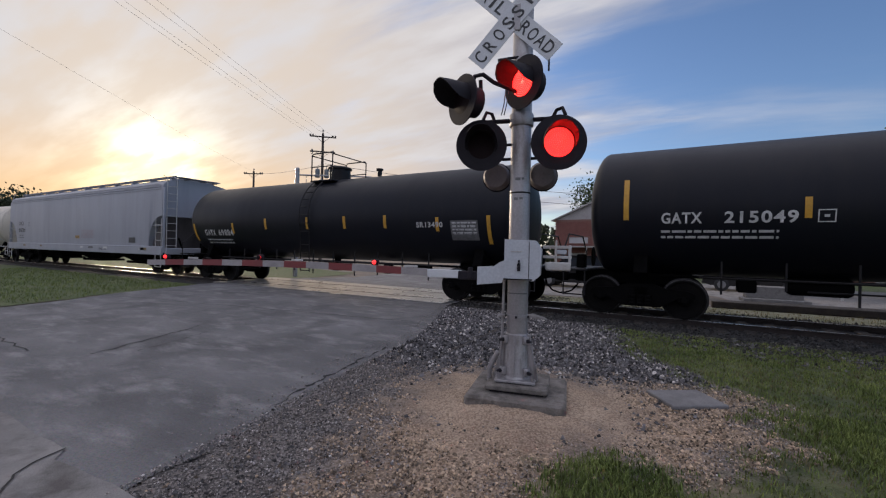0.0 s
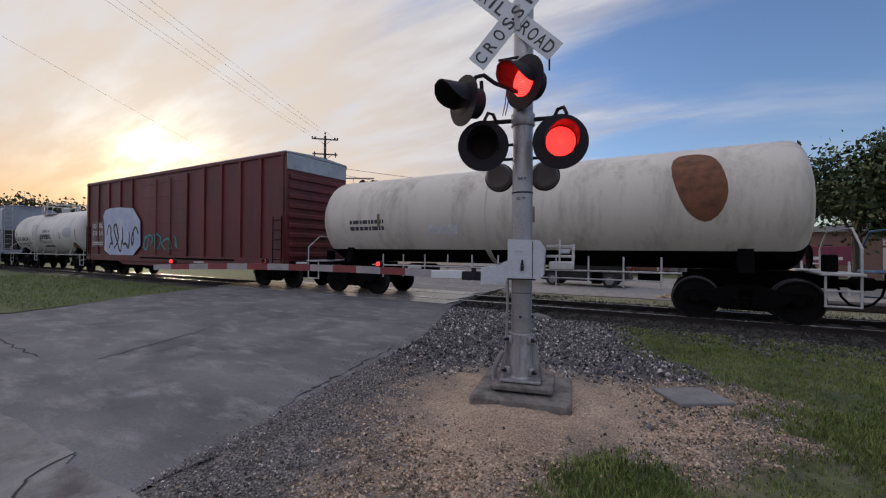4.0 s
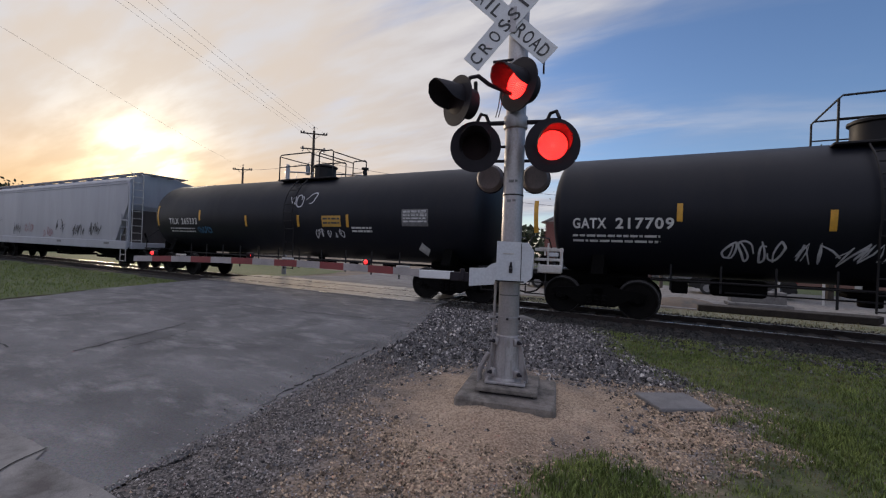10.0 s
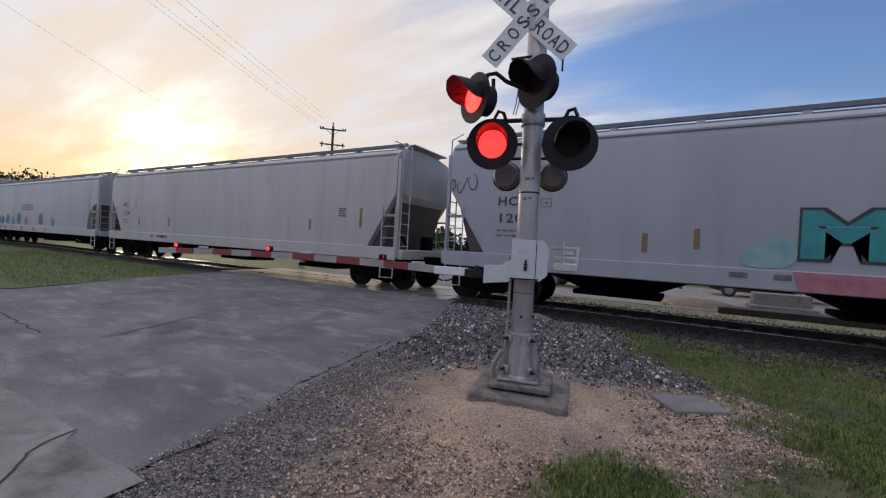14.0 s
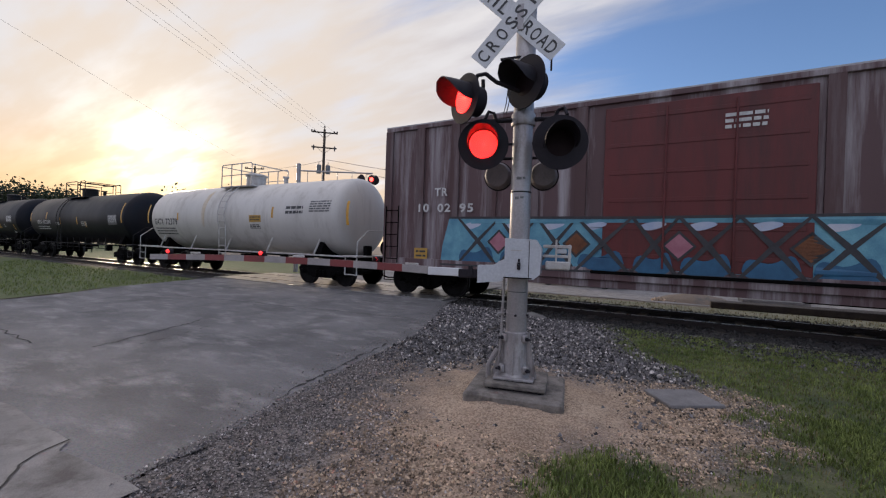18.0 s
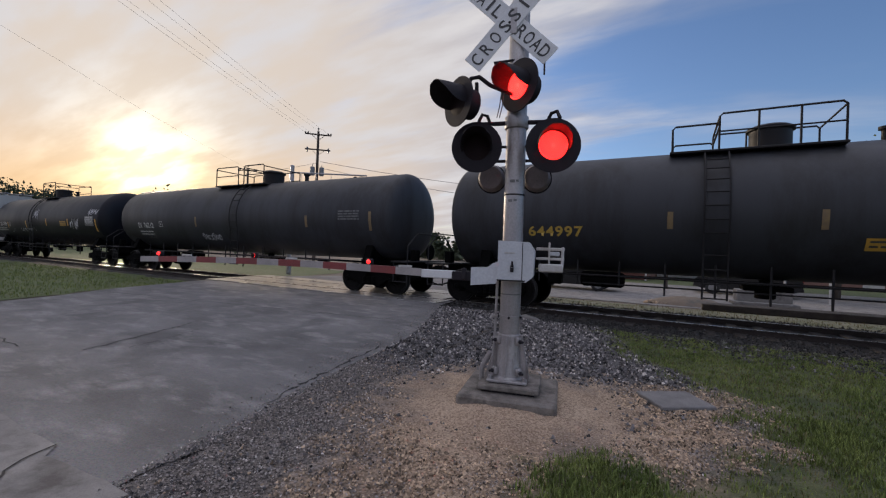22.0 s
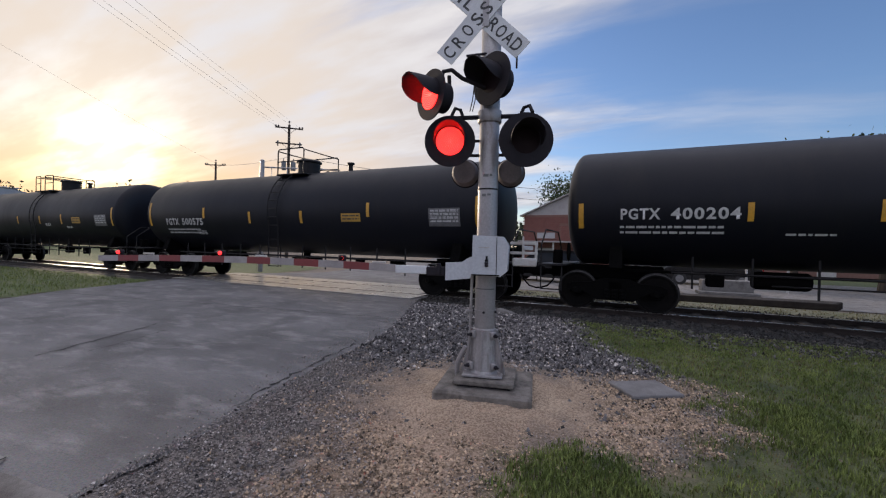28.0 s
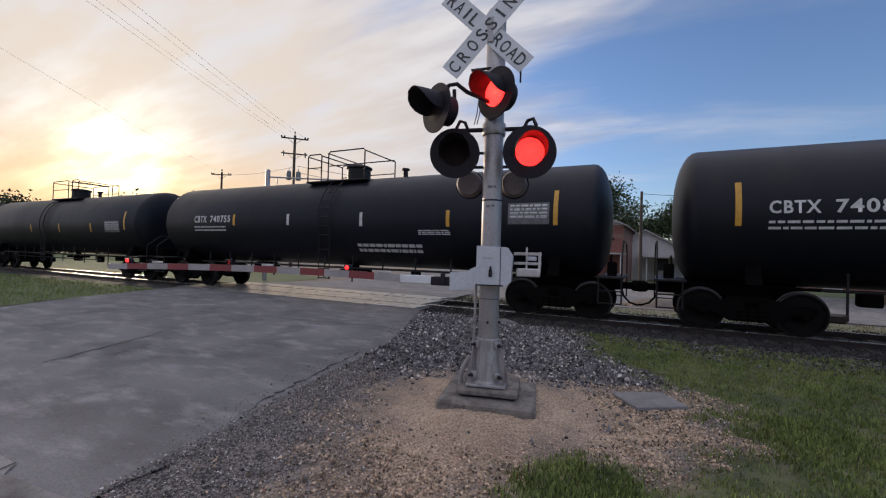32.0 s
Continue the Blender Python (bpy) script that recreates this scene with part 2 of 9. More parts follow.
def text_mesh(body, height, material, stretch=1.0, spacing=1.0, swell=0.012):
    """Flat letters as a mesh in x and y, left edge and baseline at 0."""
    cu = bpy.data.curves.new("lettering", "FONT")
    cu.body, cu.size, cu.space_character = body, height * 1.38, spacing
    cu.resolution_u = 3
    cu.offset = swell * height * 1.38
    tmp = bpy.data.objects.new("lettering", cu)
    scene.collection.objects.link(tmp)
    bpy.context.view_layer.update()
    me = bpy.data.meshes.new_from_object(tmp.evaluated_get(bpy.context.evaluated_depsgraph_get()))
    bpy.data.objects.remove(tmp)
    me.name = "lettering"
    for p in me.vertices:
        p.co.x *= stretch
    me.materials.clear()
    me.materials.append(material)
    return me


def ribbon(pts, w):
    """Flat stroke of width w along points of x and z: lists of quads."""
    v, f = [], []
    for i, (x, z) in enumerate(pts):
        a, b = pts[max(i - 1, 0)], pts[min(i + 1, len(pts) - 1)]
        dx, dz = b[0] - a[0], b[1] - a[1]
        q = math.hypot(dx, dz) or 1
        k = w[i] if isinstance(w, list) else w
        v += [(x - dz / q * k / 2, z + dx / q * k / 2), (x + dz / q * k / 2, z - dx / q * k / 2)]
        if i:
            f.append((2 * i - 2, 2 * i - 1, 2 * i + 1, 2 * i))
    return v, f

M_BLACK = paint("black_tank_paint", (0.0056, 0.0066, 0.0115), (0.012, 0.0116, 0.0125), (0.50, 0.85), 0.46, spec=0.24)
M_GREY = paint("dark_grey_tank_paint", (0.036, 0.038, 0.044), (0.014, 0.013, 0.012), (0.45, 0.72), 0.5, spec=0.3)
M_WHITE = paint("white_tank_paint", (0.58, 0.56, 0.52), (0.20, 0.17, 0.13), (0.52, 0.86), 0.42)
M_CREAM = paint("cream_tank_paint", (0.60, 0.55, 0.46), (0.16, 0.12, 0.09), (0.50, 0.82), 0.45)
M_BLUE = paint("blue_tank_paint", (0.020, 0.085, 0.20), (0.03, 0.03, 0.035), (0.5, 0.8), 0.45)
M_HOPPER = paint("grey_hopper_paint", (0.325, 0.335, 0.37), (0.225, 0.222, 0.23), (0.52, 0.90), 0.5)
# grime on the slope sheets, plus the shade of the open ends as colour
M_SLOPE = paint("grimy_shaded_slope_paint", (0.085, 0.074, 0.070), (0.035, 0.030, 0.028), (0.50, 0.80), 0.6)
# walk metal in bluish grey, its shadow side put into the colour
M_WALK = mat("shaded_galvanised_walk", (0.155, 0.165, 0.195), (0.11, 0.115, 0.135), 3, 0.55, 0.3)
M_HOPPER2 = paint("pale_hopper_paint", (0.39, 0.40, 0.425), (0.265, 0.257, 0.258), (0.54, 0.92), 0.5)
M_HOPPER3 = paint("tan_grey_hopper_paint", (0.43, 0.42, 0.40), (0.28, 0.26, 0.235), (0.50, 0.85), 0.5)
# dark red paint, made redder to hold the signal lamps' glow
M_BOXRED = paint("lamp_tinted_boxcar_red", (0.130, 0.019, 0.018), (0.030, 0.014, 0.013), (0.44, 0.74), 0.55)
M_BOXBROWN = paint("brown_boxcar_paint", (0.105, 0.052, 0.045), (0.30, 0.27, 0.26), (0.50, 0.72), 0.6)
M_BOXGREY = paint("faded_boxcar_paint", (0.105, 0.058, 0.060), (0.36, 0.33, 0.34), (0.47, 0.66), 0.6, 0.07, 1.9)
M_PLACARD = mat("yellow_placard", (0.50, 0.29, 0.04), (0.36, 0.21, 0.04), 8, 0.5)
M_BOXPOST = paint("brown_post_paint", (0.085, 0.042, 0.042), (0.20, 0.17, 0.175), (0.50, 0.72), 0.6, 0.08, 1.6)
M_BOXROOF = mat("boxcar_galvanised_roof", (0.42, 0.42, 0.43), (0.30, 0.30, 0.31), 2, 0.5, 0.4)
M_RUST = mat("rust", (0.20, 0.075, 0.028), (0.09, 0.035, 0.018), 4, 0.8, 0, 0.2)
# grimy gear and wheels, near black: shade under the cars is in the colour
M_UNDER = mat("shaded_gear_grime", (0.0045, 0.0042, 0.0042), (0.0025, 0.0025, 0.0025), 5, 0.9, 0.0, 0.3, 40, spec=0.06)
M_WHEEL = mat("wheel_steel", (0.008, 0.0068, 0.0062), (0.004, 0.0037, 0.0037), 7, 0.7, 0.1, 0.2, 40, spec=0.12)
M_RIMWEAR = mat("worn_wheel_rim", (0.045, 0.043, 0.042), (0.012, 0.011, 0.011), 6, 0.45, 0.6)
M_STEELW = mat("white_painted_steel", (0.55, 0.55, 0.54), (0.32, 0.29, 0.26), 5, 0.5)
M_STEELB = mat("black_painted_steel", (0.009, 0.009, 0.011), (0.014, 0.012, 0.012), 5, 0.55, spec=0.25)
M_YELLOW = mat("yellow_reflective_strip", (0.62, 0.33, 0.03), (0.45, 0.24, 0.03), 8, 0.4)
M_DIMYEL = mat("dirty_reflective_strip", (0.22, 0.15, 0.06), (0.14, 0.10, 0.06), 8, 0.5)
M_TXTW = mat("white_lettering", (0.62, 0.62, 0.60), (0.42, 0.42, 0.41), 9, 0.5)
M_TXTB = mat("black_lettering", (0.025, 0.026, 0.03), (0.05, 0.05, 0.05), 9, 0.5)
M_TXTY = mat("yellow_lettering", (0.55, 0.36, 0.05), (0.35, 0.24, 0.05), 9, 0.5)
M_TXTDIM = mat("faint_lettering", (0.15, 0.15, 0.15), (0.08, 0.08, 0.08), 9, 0.5)
M_SPRAYW = mat("white_spray_paint", (0.55, 0.55, 0.57), (0.36, 0.36, 0.38), 6, 0.55)
M_SPRAYB = mat("black_spray_paint", (0.02, 0.02, 0.024), (0.045, 0.045, 0.05), 6, 0.55)
M_SPRAYP = mat("red_spray_paint", (0.28, 0.05, 0.07), (0.18, 0.05, 0.07), 6, 0.55)
M_SPRAYY = mat("yellow_spray_paint", (0.66, 0.40, 0.015), (0.58, 0.35, 0.03), 2, 0.55)
M_SPRAYT = mat("teal_spray_paint", (0.03, 0.28, 0.27), (0.02, 0.18, 0.20), 3, 0.55)
M_SPRAYBR = mat("brown_spray_paint", (0.12, 0.07, 0.045), (0.08, 0.05, 0.04), 3, 0.55)
M_SPRAYC = mat("light_blue_spray_paint", (0.16, 0.38, 0.46), (0.06, 0.20, 0.30), 2.2, 0.55)
M_SPRAYD = mat("deep_blue_spray_paint", (0.03, 0.13, 0.24), (0.02, 0.08, 0.16), 2.2, 0.55)
M_SPRAYL = mat("pale_blue_spray_paint", (0.52, 0.54, 0.60), (0.30, 0.38, 0.54), 1.1, 0.55, dirt=(0.46, 0.38, 0.40), dirt_at=(0.56, 0.68), dscale=1.8)
M_SPRAYVIO = mat("violet_spray_paint", (0.075, 0.055, 0.17), (0.05, 0.04, 0.12), 6, 0.55)
M_SPRAYV = mat("pink_spray_paint", (0.42, 0.18, 0.22), (0.30, 0.10, 0.14), 3, 0.55)

def asphalt():
    """Old asphalt: worn aggregate, pale scuffed smears, dark tarry relaid areas with soft edges."""
    m = bpy.data.materials.new("worn_asphalt")
    m.use_nodes = True
    n, l = m.node_tree.nodes, m.node_tree.links
    b = n["Principled BSDF"]
    tc = n.new("ShaderNodeTexCoord")

    def tex(scale, detail, rough=0.6, stretch=(1, 1, 1), turn=0.0):
        mp = n.new("ShaderNodeMapping")
        mp.inputs["Scale"].default_value, mp.inputs["Rotation"].default_value = stretch, (0, 0, radians(turn))
        l.new(tc.outputs["Object"], mp.inputs[0])
        t = n.new("ShaderNodeTexNoise")
        t.inputs["Scale"].default_value, t.inputs["Detail"].default_value, t.inputs["Roughness"].default_value = scale, detail, rough
        l.new(mp.outputs[0], t.inputs[0])
        return t.outputs[0]

    def span(src, lo, hi, top=1.0):
        r = n.new("ShaderNodeMapRange")
        r.inputs[1].default_value, r.inputs[2].default_value, r.inputs[4].default_value = lo, hi, top
        l.new(src, r.inputs[0])
        return r.outputs[0]

    def mix(f, a, c, blend="MIX"):
        x = n.new("ShaderNodeMixRGB")
        x.blend_type = blend
        for k, v in enumerate((f, a, c)):
            if isinstance(v, float):
                x.inputs[k].default_value = v
            elif isinstance(v, tuple):
                x.inputs[k].default_value = (*v, 1)
            else:
                l.new(v, x.inputs[k])
        return x.outputs[0]

    col = mix(span(tex(0.45, 6, 0.6, (1, 1.6, 1), 20), 0.36, 0.66), (0.078, 0.073, 0.076), (0.150, 0.141, 0.142))
    col = mix(span(tex(1.3, 8, 0.66, (1, 2.4, 1), 12), 0.50, 0.66, 0.75), col, (0.225, 0.208, 0.198))
    col = mix(span(tex(0.8, 5, 0.5, (1.5, 1, 1), -30), 0.55, 0.68, 0.7), col, (0.066, 0.061, 0.066))
    col = mix(span(tex(5.0, 6, 0.7, (1, 3.0, 1), 25), 0.62, 0.74, 0.6), col, (0.30, 0.28, 0.26))
    vo = n.new("ShaderNodeTexVoronoi")
    vo.inputs["Scale"].default_value = 95
    l.new(tc.outputs["Object"], vo.inputs[0])
    col = mix(0.30, col, vo.outputs["Color"], "OVERLAY")
    bw = n.new("ShaderNodeHueSaturation")
    bw.inputs["Saturation"].default_value = 0.45
    l.new(col, bw.inputs["Color"])
    l.new(bw.outputs[0], b.inputs["Base Color"])
    b.inputs["Roughness"].default_value = 0.8
    bp = n.new("ShaderNodeBump")
    bp.inputs["Strength"].default_value, bp.inputs["Distance"].default_value = 0.55, 0.012
    l.new(mix(0.5, vo.outputs["Distance"], tex(9, 6)), bp.inputs["Height"])
    l.new(bp.outputs[0], b.inputs["Normal"])
    return m


M_ASPHALT = asphalt()
M_CONCRETE = mat("pale_concrete", (0.25, 0.237, 0.222), (0.16, 0.152, 0.144), 2.2, 0.88, 0, 0.6, 80, dirt=(0.095, 0.085, 0.078), dirt_at=(0.50, 0.70), dscale=2.6)
M_PAD = mat("footing_concrete", (0.25, 0.222, 0.195), (0.11, 0.098, 0.086), 5, 0.88, 0, 0.6, 60, dirt=(0.060, 0.052, 0.045), dirt_at=(0.47, 0.66), dscale=3.4)
M_SOIL = mat("dirt_ground", (0.20, 0.155, 0.115), (0.13, 0.105, 0.08), 0.9, 0.95, 0, 0.6, 90, dirt=(0.10, 0.095, 0.085), dirt_at=(0.5, 0.66), dscale=1.1)
M_DRYSOIL = mat("dry_grassy_soil", (0.20, 0.18, 0.125), (0.10, 0.115, 0.055), 1.3, 0.95, 0, 0.6, 70, dirt=(0.085, 0.10, 0.045), dirt_at=(0.54, 0.68), dscale=1.6)
# oily ballast, with the train's shadow put into its near-black colour
M_BALLAST = mat("shaded_ballast_bed", (0.030, 0.028, 0.027), (0.015, 0.014, 0.014), 14, 0.95, 0, 0.9, 55, dirt=(0.028, 0.026, 0.024), dirt_at=(0.5, 0.66), dscale=1.4)
M_STONE = mat("ballast_stone", (0.152, 0.143, 0.142), (0.060, 0.056, 0.057), 20, 0.9, 0, 0.3, 90, island=0.95)
# oily stones by the rails, also darkened to hold the train's shadow
M_DARKSTONE = mat("oily_shaded_stone", (0.050, 0.047, 0.045), (0.020, 0.019, 0.018), 20, 0.9, 0, 0.3, 90, island=0.8)
M_FINE = mat("fine_gravel_stone", (0.275, 0.242, 0.218), (0.165, 0.144, 0.130), 20, 0.9, 0, 0.3, 90, island=0.72)
M_PALESTONE = mat("pale_ballast_stone", (0.56, 0.515, 0.48), (0.38, 0.345, 0.315), 20, 0.9, 0, 0.3, 90, island=0.4)
M_PEBBLE = mat("pale_pebble", (0.43, 0.325, 0.225), (0.26, 0.188, 0.125), 20, 0.9, 0, 0.3, 90, island=0.85)
M_TURF = mat("grass_ground", (0.070, 0.100, 0.030), (0.095, 0.105, 0.040), 1.6, 0.95, 0, 0.7, 60, dirt=(0.15, 0.12, 0.075), dirt_at=(0.58, 0.72), dscale=1.3)
M_BLADE = mat("grass_blades", (0.200, 0.235, 0.066), (0.090, 0.125, 0.036), 1.5, 0.7, 0, 0, 10, island=0.5, spec=0.15)
M_DRY = mat("dry_grass_blades", (0.19, 0.16, 0.075), (0.12, 0.11, 0.05), 1.2, 0.8, 0, 0, 10, island=0.4, spec=0.2)
M_TIE = mat("tarred_tie", (0.045, 0.036, 0.028), (0.025, 0.02, 0.017), 4, 0.9, 0, 0.5, 30)
M_RAIL = mat("rail_steel", (0.032, 0.023, 0.019), (0.020, 0.015, 0.013), 5, 0.7, 0.3, 0.2)
M_RAILTOP = mat("polished_rail_head", (0.50, 0.48, 0.46), (0.35, 0.33, 0.31), 5, 0.28, 0.95)
M_PANEL = mat("crossing_panel", (0.195, 0.190, 0.188), (0.115, 0.112, 0.112), 1.6, 0.30, 0, 0.15, 60, dirt=(0.09, 0.082, 0.075), dirt_at=(0.52, 0.70), dscale=2)
M_MAST = mat("silver_painted_mast", (0.40, 0.39, 0.39), (0.27, 0.25, 0.25), 3, 0.42, 0.35, 0.1, 50, (1, 1, 0.3), (0.17, 0.13, 0.11), (0.54, 0.72), 6)
M_CASTING = mat("weathered_silver_casting", (0.40, 0.39, 0.39), (0.22, 0.20, 0.20), 5, 0.45, 0.3, 0.2, 40, (1, 1, 0.25), (0.10, 0.08, 0.07), (0.54, 0.76), 7)
M_CABINET = mat("pale_grey_enamel", (0.52, 0.54, 0.57), (0.42, 0.44, 0.47), 3, 0.4, 0, 0.05, 40, dirt=(0.25, 0.22, 0.2), dirt_at=(0.64, 0.8), dscale=6)
M_SIGNAL = mat("signal_black", (0.014, 0.012, 0.016), (0.022, 0.019, 0.024), 4, 0.65, 0, 0.1, 60, spec=0.22)
M_REARLAMP = mat("dusty_lamp_back", (0.17, 0.135, 0.13), (0.11, 0.09, 0.088), 6, 0.6, 0, 0.1, 50)
M_SIGNW = mat("reflective_white_sheeting", (0.66, 0.67, 0.68), (0.56, 0.57, 0.58), 4, 0.45)
M_ARMR = mat("red_gate_stripe", (0.22, 0.035, 0.035), (0.16, 0.035, 0.035), 5, 0.45)
M_ARMW = mat("white_gate_stripe", (0.36, 0.33, 0.32), (0.25, 0.23, 0.225), 5, 0.45)
M_LED = mat("lit_red_led", (1.0, 0.020, 0.014), (1.0, 0.017, 0.012), 30, 0.4, emit=10.0)
M_LEDC = mat("lit_led_core", (1.0, 0.05, 0.035), (1.0, 0.04, 0.03), 30, 0.4, emit=10.0)
M_LEDBED = mat("lit_led_bed", (1.0, 0.006, 0.012), (0.95, 0.005, 0.010), 30, 0.4, emit=0.10)
M_ARMLED = mat("lit_arm_lamp", (1.0, 0.03, 0.03), (1.0, 0.02, 0.02), 30, 0.4, emit=1.1)
M_STAIN = mat("yellow_brown_stain", (0.46, 0.35, 0.20), (0.55, 0.50, 0.42), 2.6, 0.6, 0, 0, 30, (1, 1, 0.2))
M_COVER = mat("dark_weathered_cover", (0.21, 0.20, 0.195), (0.14, 0.133, 0.13), 5, 0.8, 0, 0.4, 70)
M_LENS = mat("dark_red_lens", (0.011, 0.004, 0.005), (0.008, 0.003, 0.004), 12, 0.6, spec=0.15)
M_WOOD = mat("weathered_pole_wood", (0.085, 0.066, 0.052), (0.05, 0.04, 0.033), 3, 0.85, 0, 0.4, 30, (1, 1, 0.1))
M_WIRE = mat("wire", (0.10, 0.10, 0.105), (0.07, 0.07, 0.07), 3, 0.6)
M_CERAMIC = mat("insulator", (0.10, 0.09, 0.085), (0.07, 0.06, 0.06), 6, 0.3)
M_CAN = mat("transformer_grey", (0.16, 0.17, 0.18), (0.11, 0.12, 0.12), 4, 0.5)
M_BRICK = mat("red_brick", (0.26, 0.105, 0.085), (0.20, 0.085, 0.07), 3, 0.9, 0, 0.2, 60, each=0.12)
M_MORTAR = mat("mortar", (0.24, 0.14, 0.115), (0.20, 0.11, 0.09), 6, 0.95)
M_SHEET = mat("metal_roofing", (0.42, 0.40, 0.38), (0.33, 0.31, 0.30), 1.5, 0.5, 0.2)
M_SIDING = mat("white_siding", (0.50, 0.49, 0.48), (0.40, 0.39, 0.38), 2, 0.7)
M_TRIM = mat("white_trim", (0.55, 0.54, 0.52), (0.45, 0.44, 0.42), 3, 0.6)
M_GLASS = mat("dark_window_glass", (0.03, 0.035, 0.045), (0.02, 0.025, 0.03), 2, 0.12)
M_BLIND = mat("pale_window_blind", (0.45, 0.45, 0.45), (0.38, 0.38, 0.38), 2, 0.5)
M_BARK = mat("bark", (0.07, 0.055, 0.042), (0.04, 0.032, 0.026), 6, 0.9, 0, 0.6, 25, (1, 1, 0.3))
M_LEAF = mat("oak_leaves", (0.050, 0.078, 0.026), (0.026, 0.042, 0.016), 1.1, 0.6, 0, 0, 10, island=0.5, spec=0.3)
M_LEAF2 = mat("far_leaves", (0.058, 0.070, 0.036), (0.032, 0.040, 0.022), 0.3, 0.7, 0, 0, 10, island=0.4, spec=0.2)
M_CARB = mat("black_car_paint", (0.012, 0.012, 0.014), (0.02, 0.02, 0.02), 3, 0.2)
M_SIGNRED = mat("dark_red_sign", (0.17, 0.025, 0.05), (0.12, 0.02, 0.04), 5, 0.5)
M_TYRE = mat("tyre", (0.02, 0.02, 0.021), (0.03, 0.03, 0.03), 8, 0.85)
M_RIM = mat("wheel_rim", (0.35, 0.35, 0.36), (0.25, 0.25, 0.25), 8, 0.35, 0.7)
M_TAIL = mat("tail_lamp", (0.35, 0.01, 0.01), (0.25, 0.01, 0.01), 8, 0.3)

# ---- the setting: ground, road, track ----
def rise(y, z0, z1):
    return z0 if y < 5 else z1 if y > 10 else z0 + (z1 - z0) * (y - 5) / 5


def ground_z(x, y):
    if y < 10:
        return rise(y, -0.21, -0.14)
    if y < 13.8:
        return -0.14
    return -0.14 - 0.22 * min(1, (y - 13.8) / 6.2)


def road_z(x, y):
    if y < 10:
        return rise(y, -0.195, -0.035)
    if y < 13.8:
        return -0.035
    return -0.035 - 0.305 * min(1, (y - 13.8) / 6.2)


BREAKS = (5, 10, 13.8, 20)


def ragged(poly, step, amp, seed):
    """The outline with points every step, shifted by amp."""
    rnd = random.Random(seed)
    out = []
    for i, a in enumerate(poly):
        b = poly[(i + 1) % len(poly)]
        n = max(1, int(math.hypot(b[0] - a[0], b[1] - a[1]) / step))
        for k in range(n):
            t = k / n
            out.append((a[0] + (b[0] - a[0]) * t + rnd.uniform(-amp, amp), a[1] + (b[1] - a[1]) * t + rnd.uniform(-amp, amp)))
    return out


def sheet(name, poly, material, dz, zf=ground_z, label="", category="ground", step=0.0, amp=0.0, seed=1):
    """A patch of ground that follows the terrain."""
    if step:
        poly = ragged(poly, step, amp, seed)
    bm = bmesh.new()
    bm.faces.new([bm.verts.new((x, y, 0)) for x, y in poly])
    for y in BREAKS:
        bmesh.ops.bisect_plane(bm, geom=bm.verts[:] + bm.edges[:] + bm.faces[:], plane_co=(0, y, 0), plane_no=(0, 1, 0))
    bmesh.ops.triangulate(bm, faces=bm.faces[:])
    for v in bm.verts:
        v.co.z = zf(v.co.x, v.co.y) + dz
    bmesh.ops.recalc_face_normals(bm, faces=bm.faces[:])
    if sum(f.normal.z for f in bm.faces) < 0:
        bmesh.ops.reverse_faces(bm, faces=bm.faces[:])
    me = bpy.data.meshes.new(name)
    bm.to_mesh(me)
    bm.free()
    me.materials.append(material)
    return tagged(new(name, me), label, category, "", "structure")


sheet("ground", [(-900, -300), (500, -300), (500, 900), (-900, 900)], M_SOIL, -0.012, label="bare brown dirt ground with thin dry grass")
ROAD_R = [(-3.1, 1.0), (-3.27, 1.9), (-3.37, 2.51), (-3.65, 3.53), (-3.97, 4.81), (-4.15, 6.44), (-5.45, 10.0), (-6.3, 13.8), (-9.2, 26), (-15, 50), (-24, 90)]
ROAD_L = [(-40, 90), (-26, 50), (-19, 26), (-16.6, 13.8), (-16.2, 10.0), (-15.7, 6.5), (-14.5, 3.6), (-14.6, 1.0)]
sheet("road", ragged(ROAD_R[:-1], 0.16, 0.035, 3)[:-60] + ROAD_R[7:] + ROAD_L, M_ASPHALT, 0.0, road_z, "worn grey asphalt road rising to the rail crossing", "road")
sheet("pavement", [(-30, -10), (-2.95, -10), (-3.05, -1), (-3.0, 1.40), (-3.55, 1.39), (-4.06, 1.34), (-4.2, 1.43), (-5.1, 1.43), (-6.15, 1.40), (-8, 1.45), (-30, 2.0)], M_CONCRETE, 0.012, road_z, "cracked pale concrete slab beside the asphalt", "pavement", 0.2, 0.02, 5)


def inside(p, poly):
    x, y = p
    r = False
    for i, a in enumerate(poly):
        b = poly[i - 1]
        if (a[1] > y) != (b[1] > y) and x < (b[0] - a[0]) * (y - a[1]) / (b[1] - a[1]) + a[0]:
            r = not r
    return r


def edge_noise(x, y, k, seed):
    return noise.fractal(Vector((x * k, y * k, seed)), 0.6, 2.0, 4)


SAND = [(-0.43, 5.72), (0.34, 6.15), (1.0, 5.8), (0.6, 5.05), (1.0, 4.6), (0.1, 3.6), (-0.55, 3.75), (-0.75, 3.1), (-0.6, 1.5), (-0.4, -2), (-1.75, -2), (-1.85, 1.4), (-2.0, 2.19), (-2.35, 2.8), (-2.7, 3.7), (-2.85, 4.75), (-2.3, 5.35), (-1.3, 5.55)]
NEAR_EDGE = [(-3.1, -2), (-3.25, 1.47), (-3.42, 1.9), (-3.55, 2.51), (-3.83, 3.53), (-4.15, 4.81), (-4.33, 6.44), (-5.6, 10.0), (3.6, 10.0), (3.6, -2)]
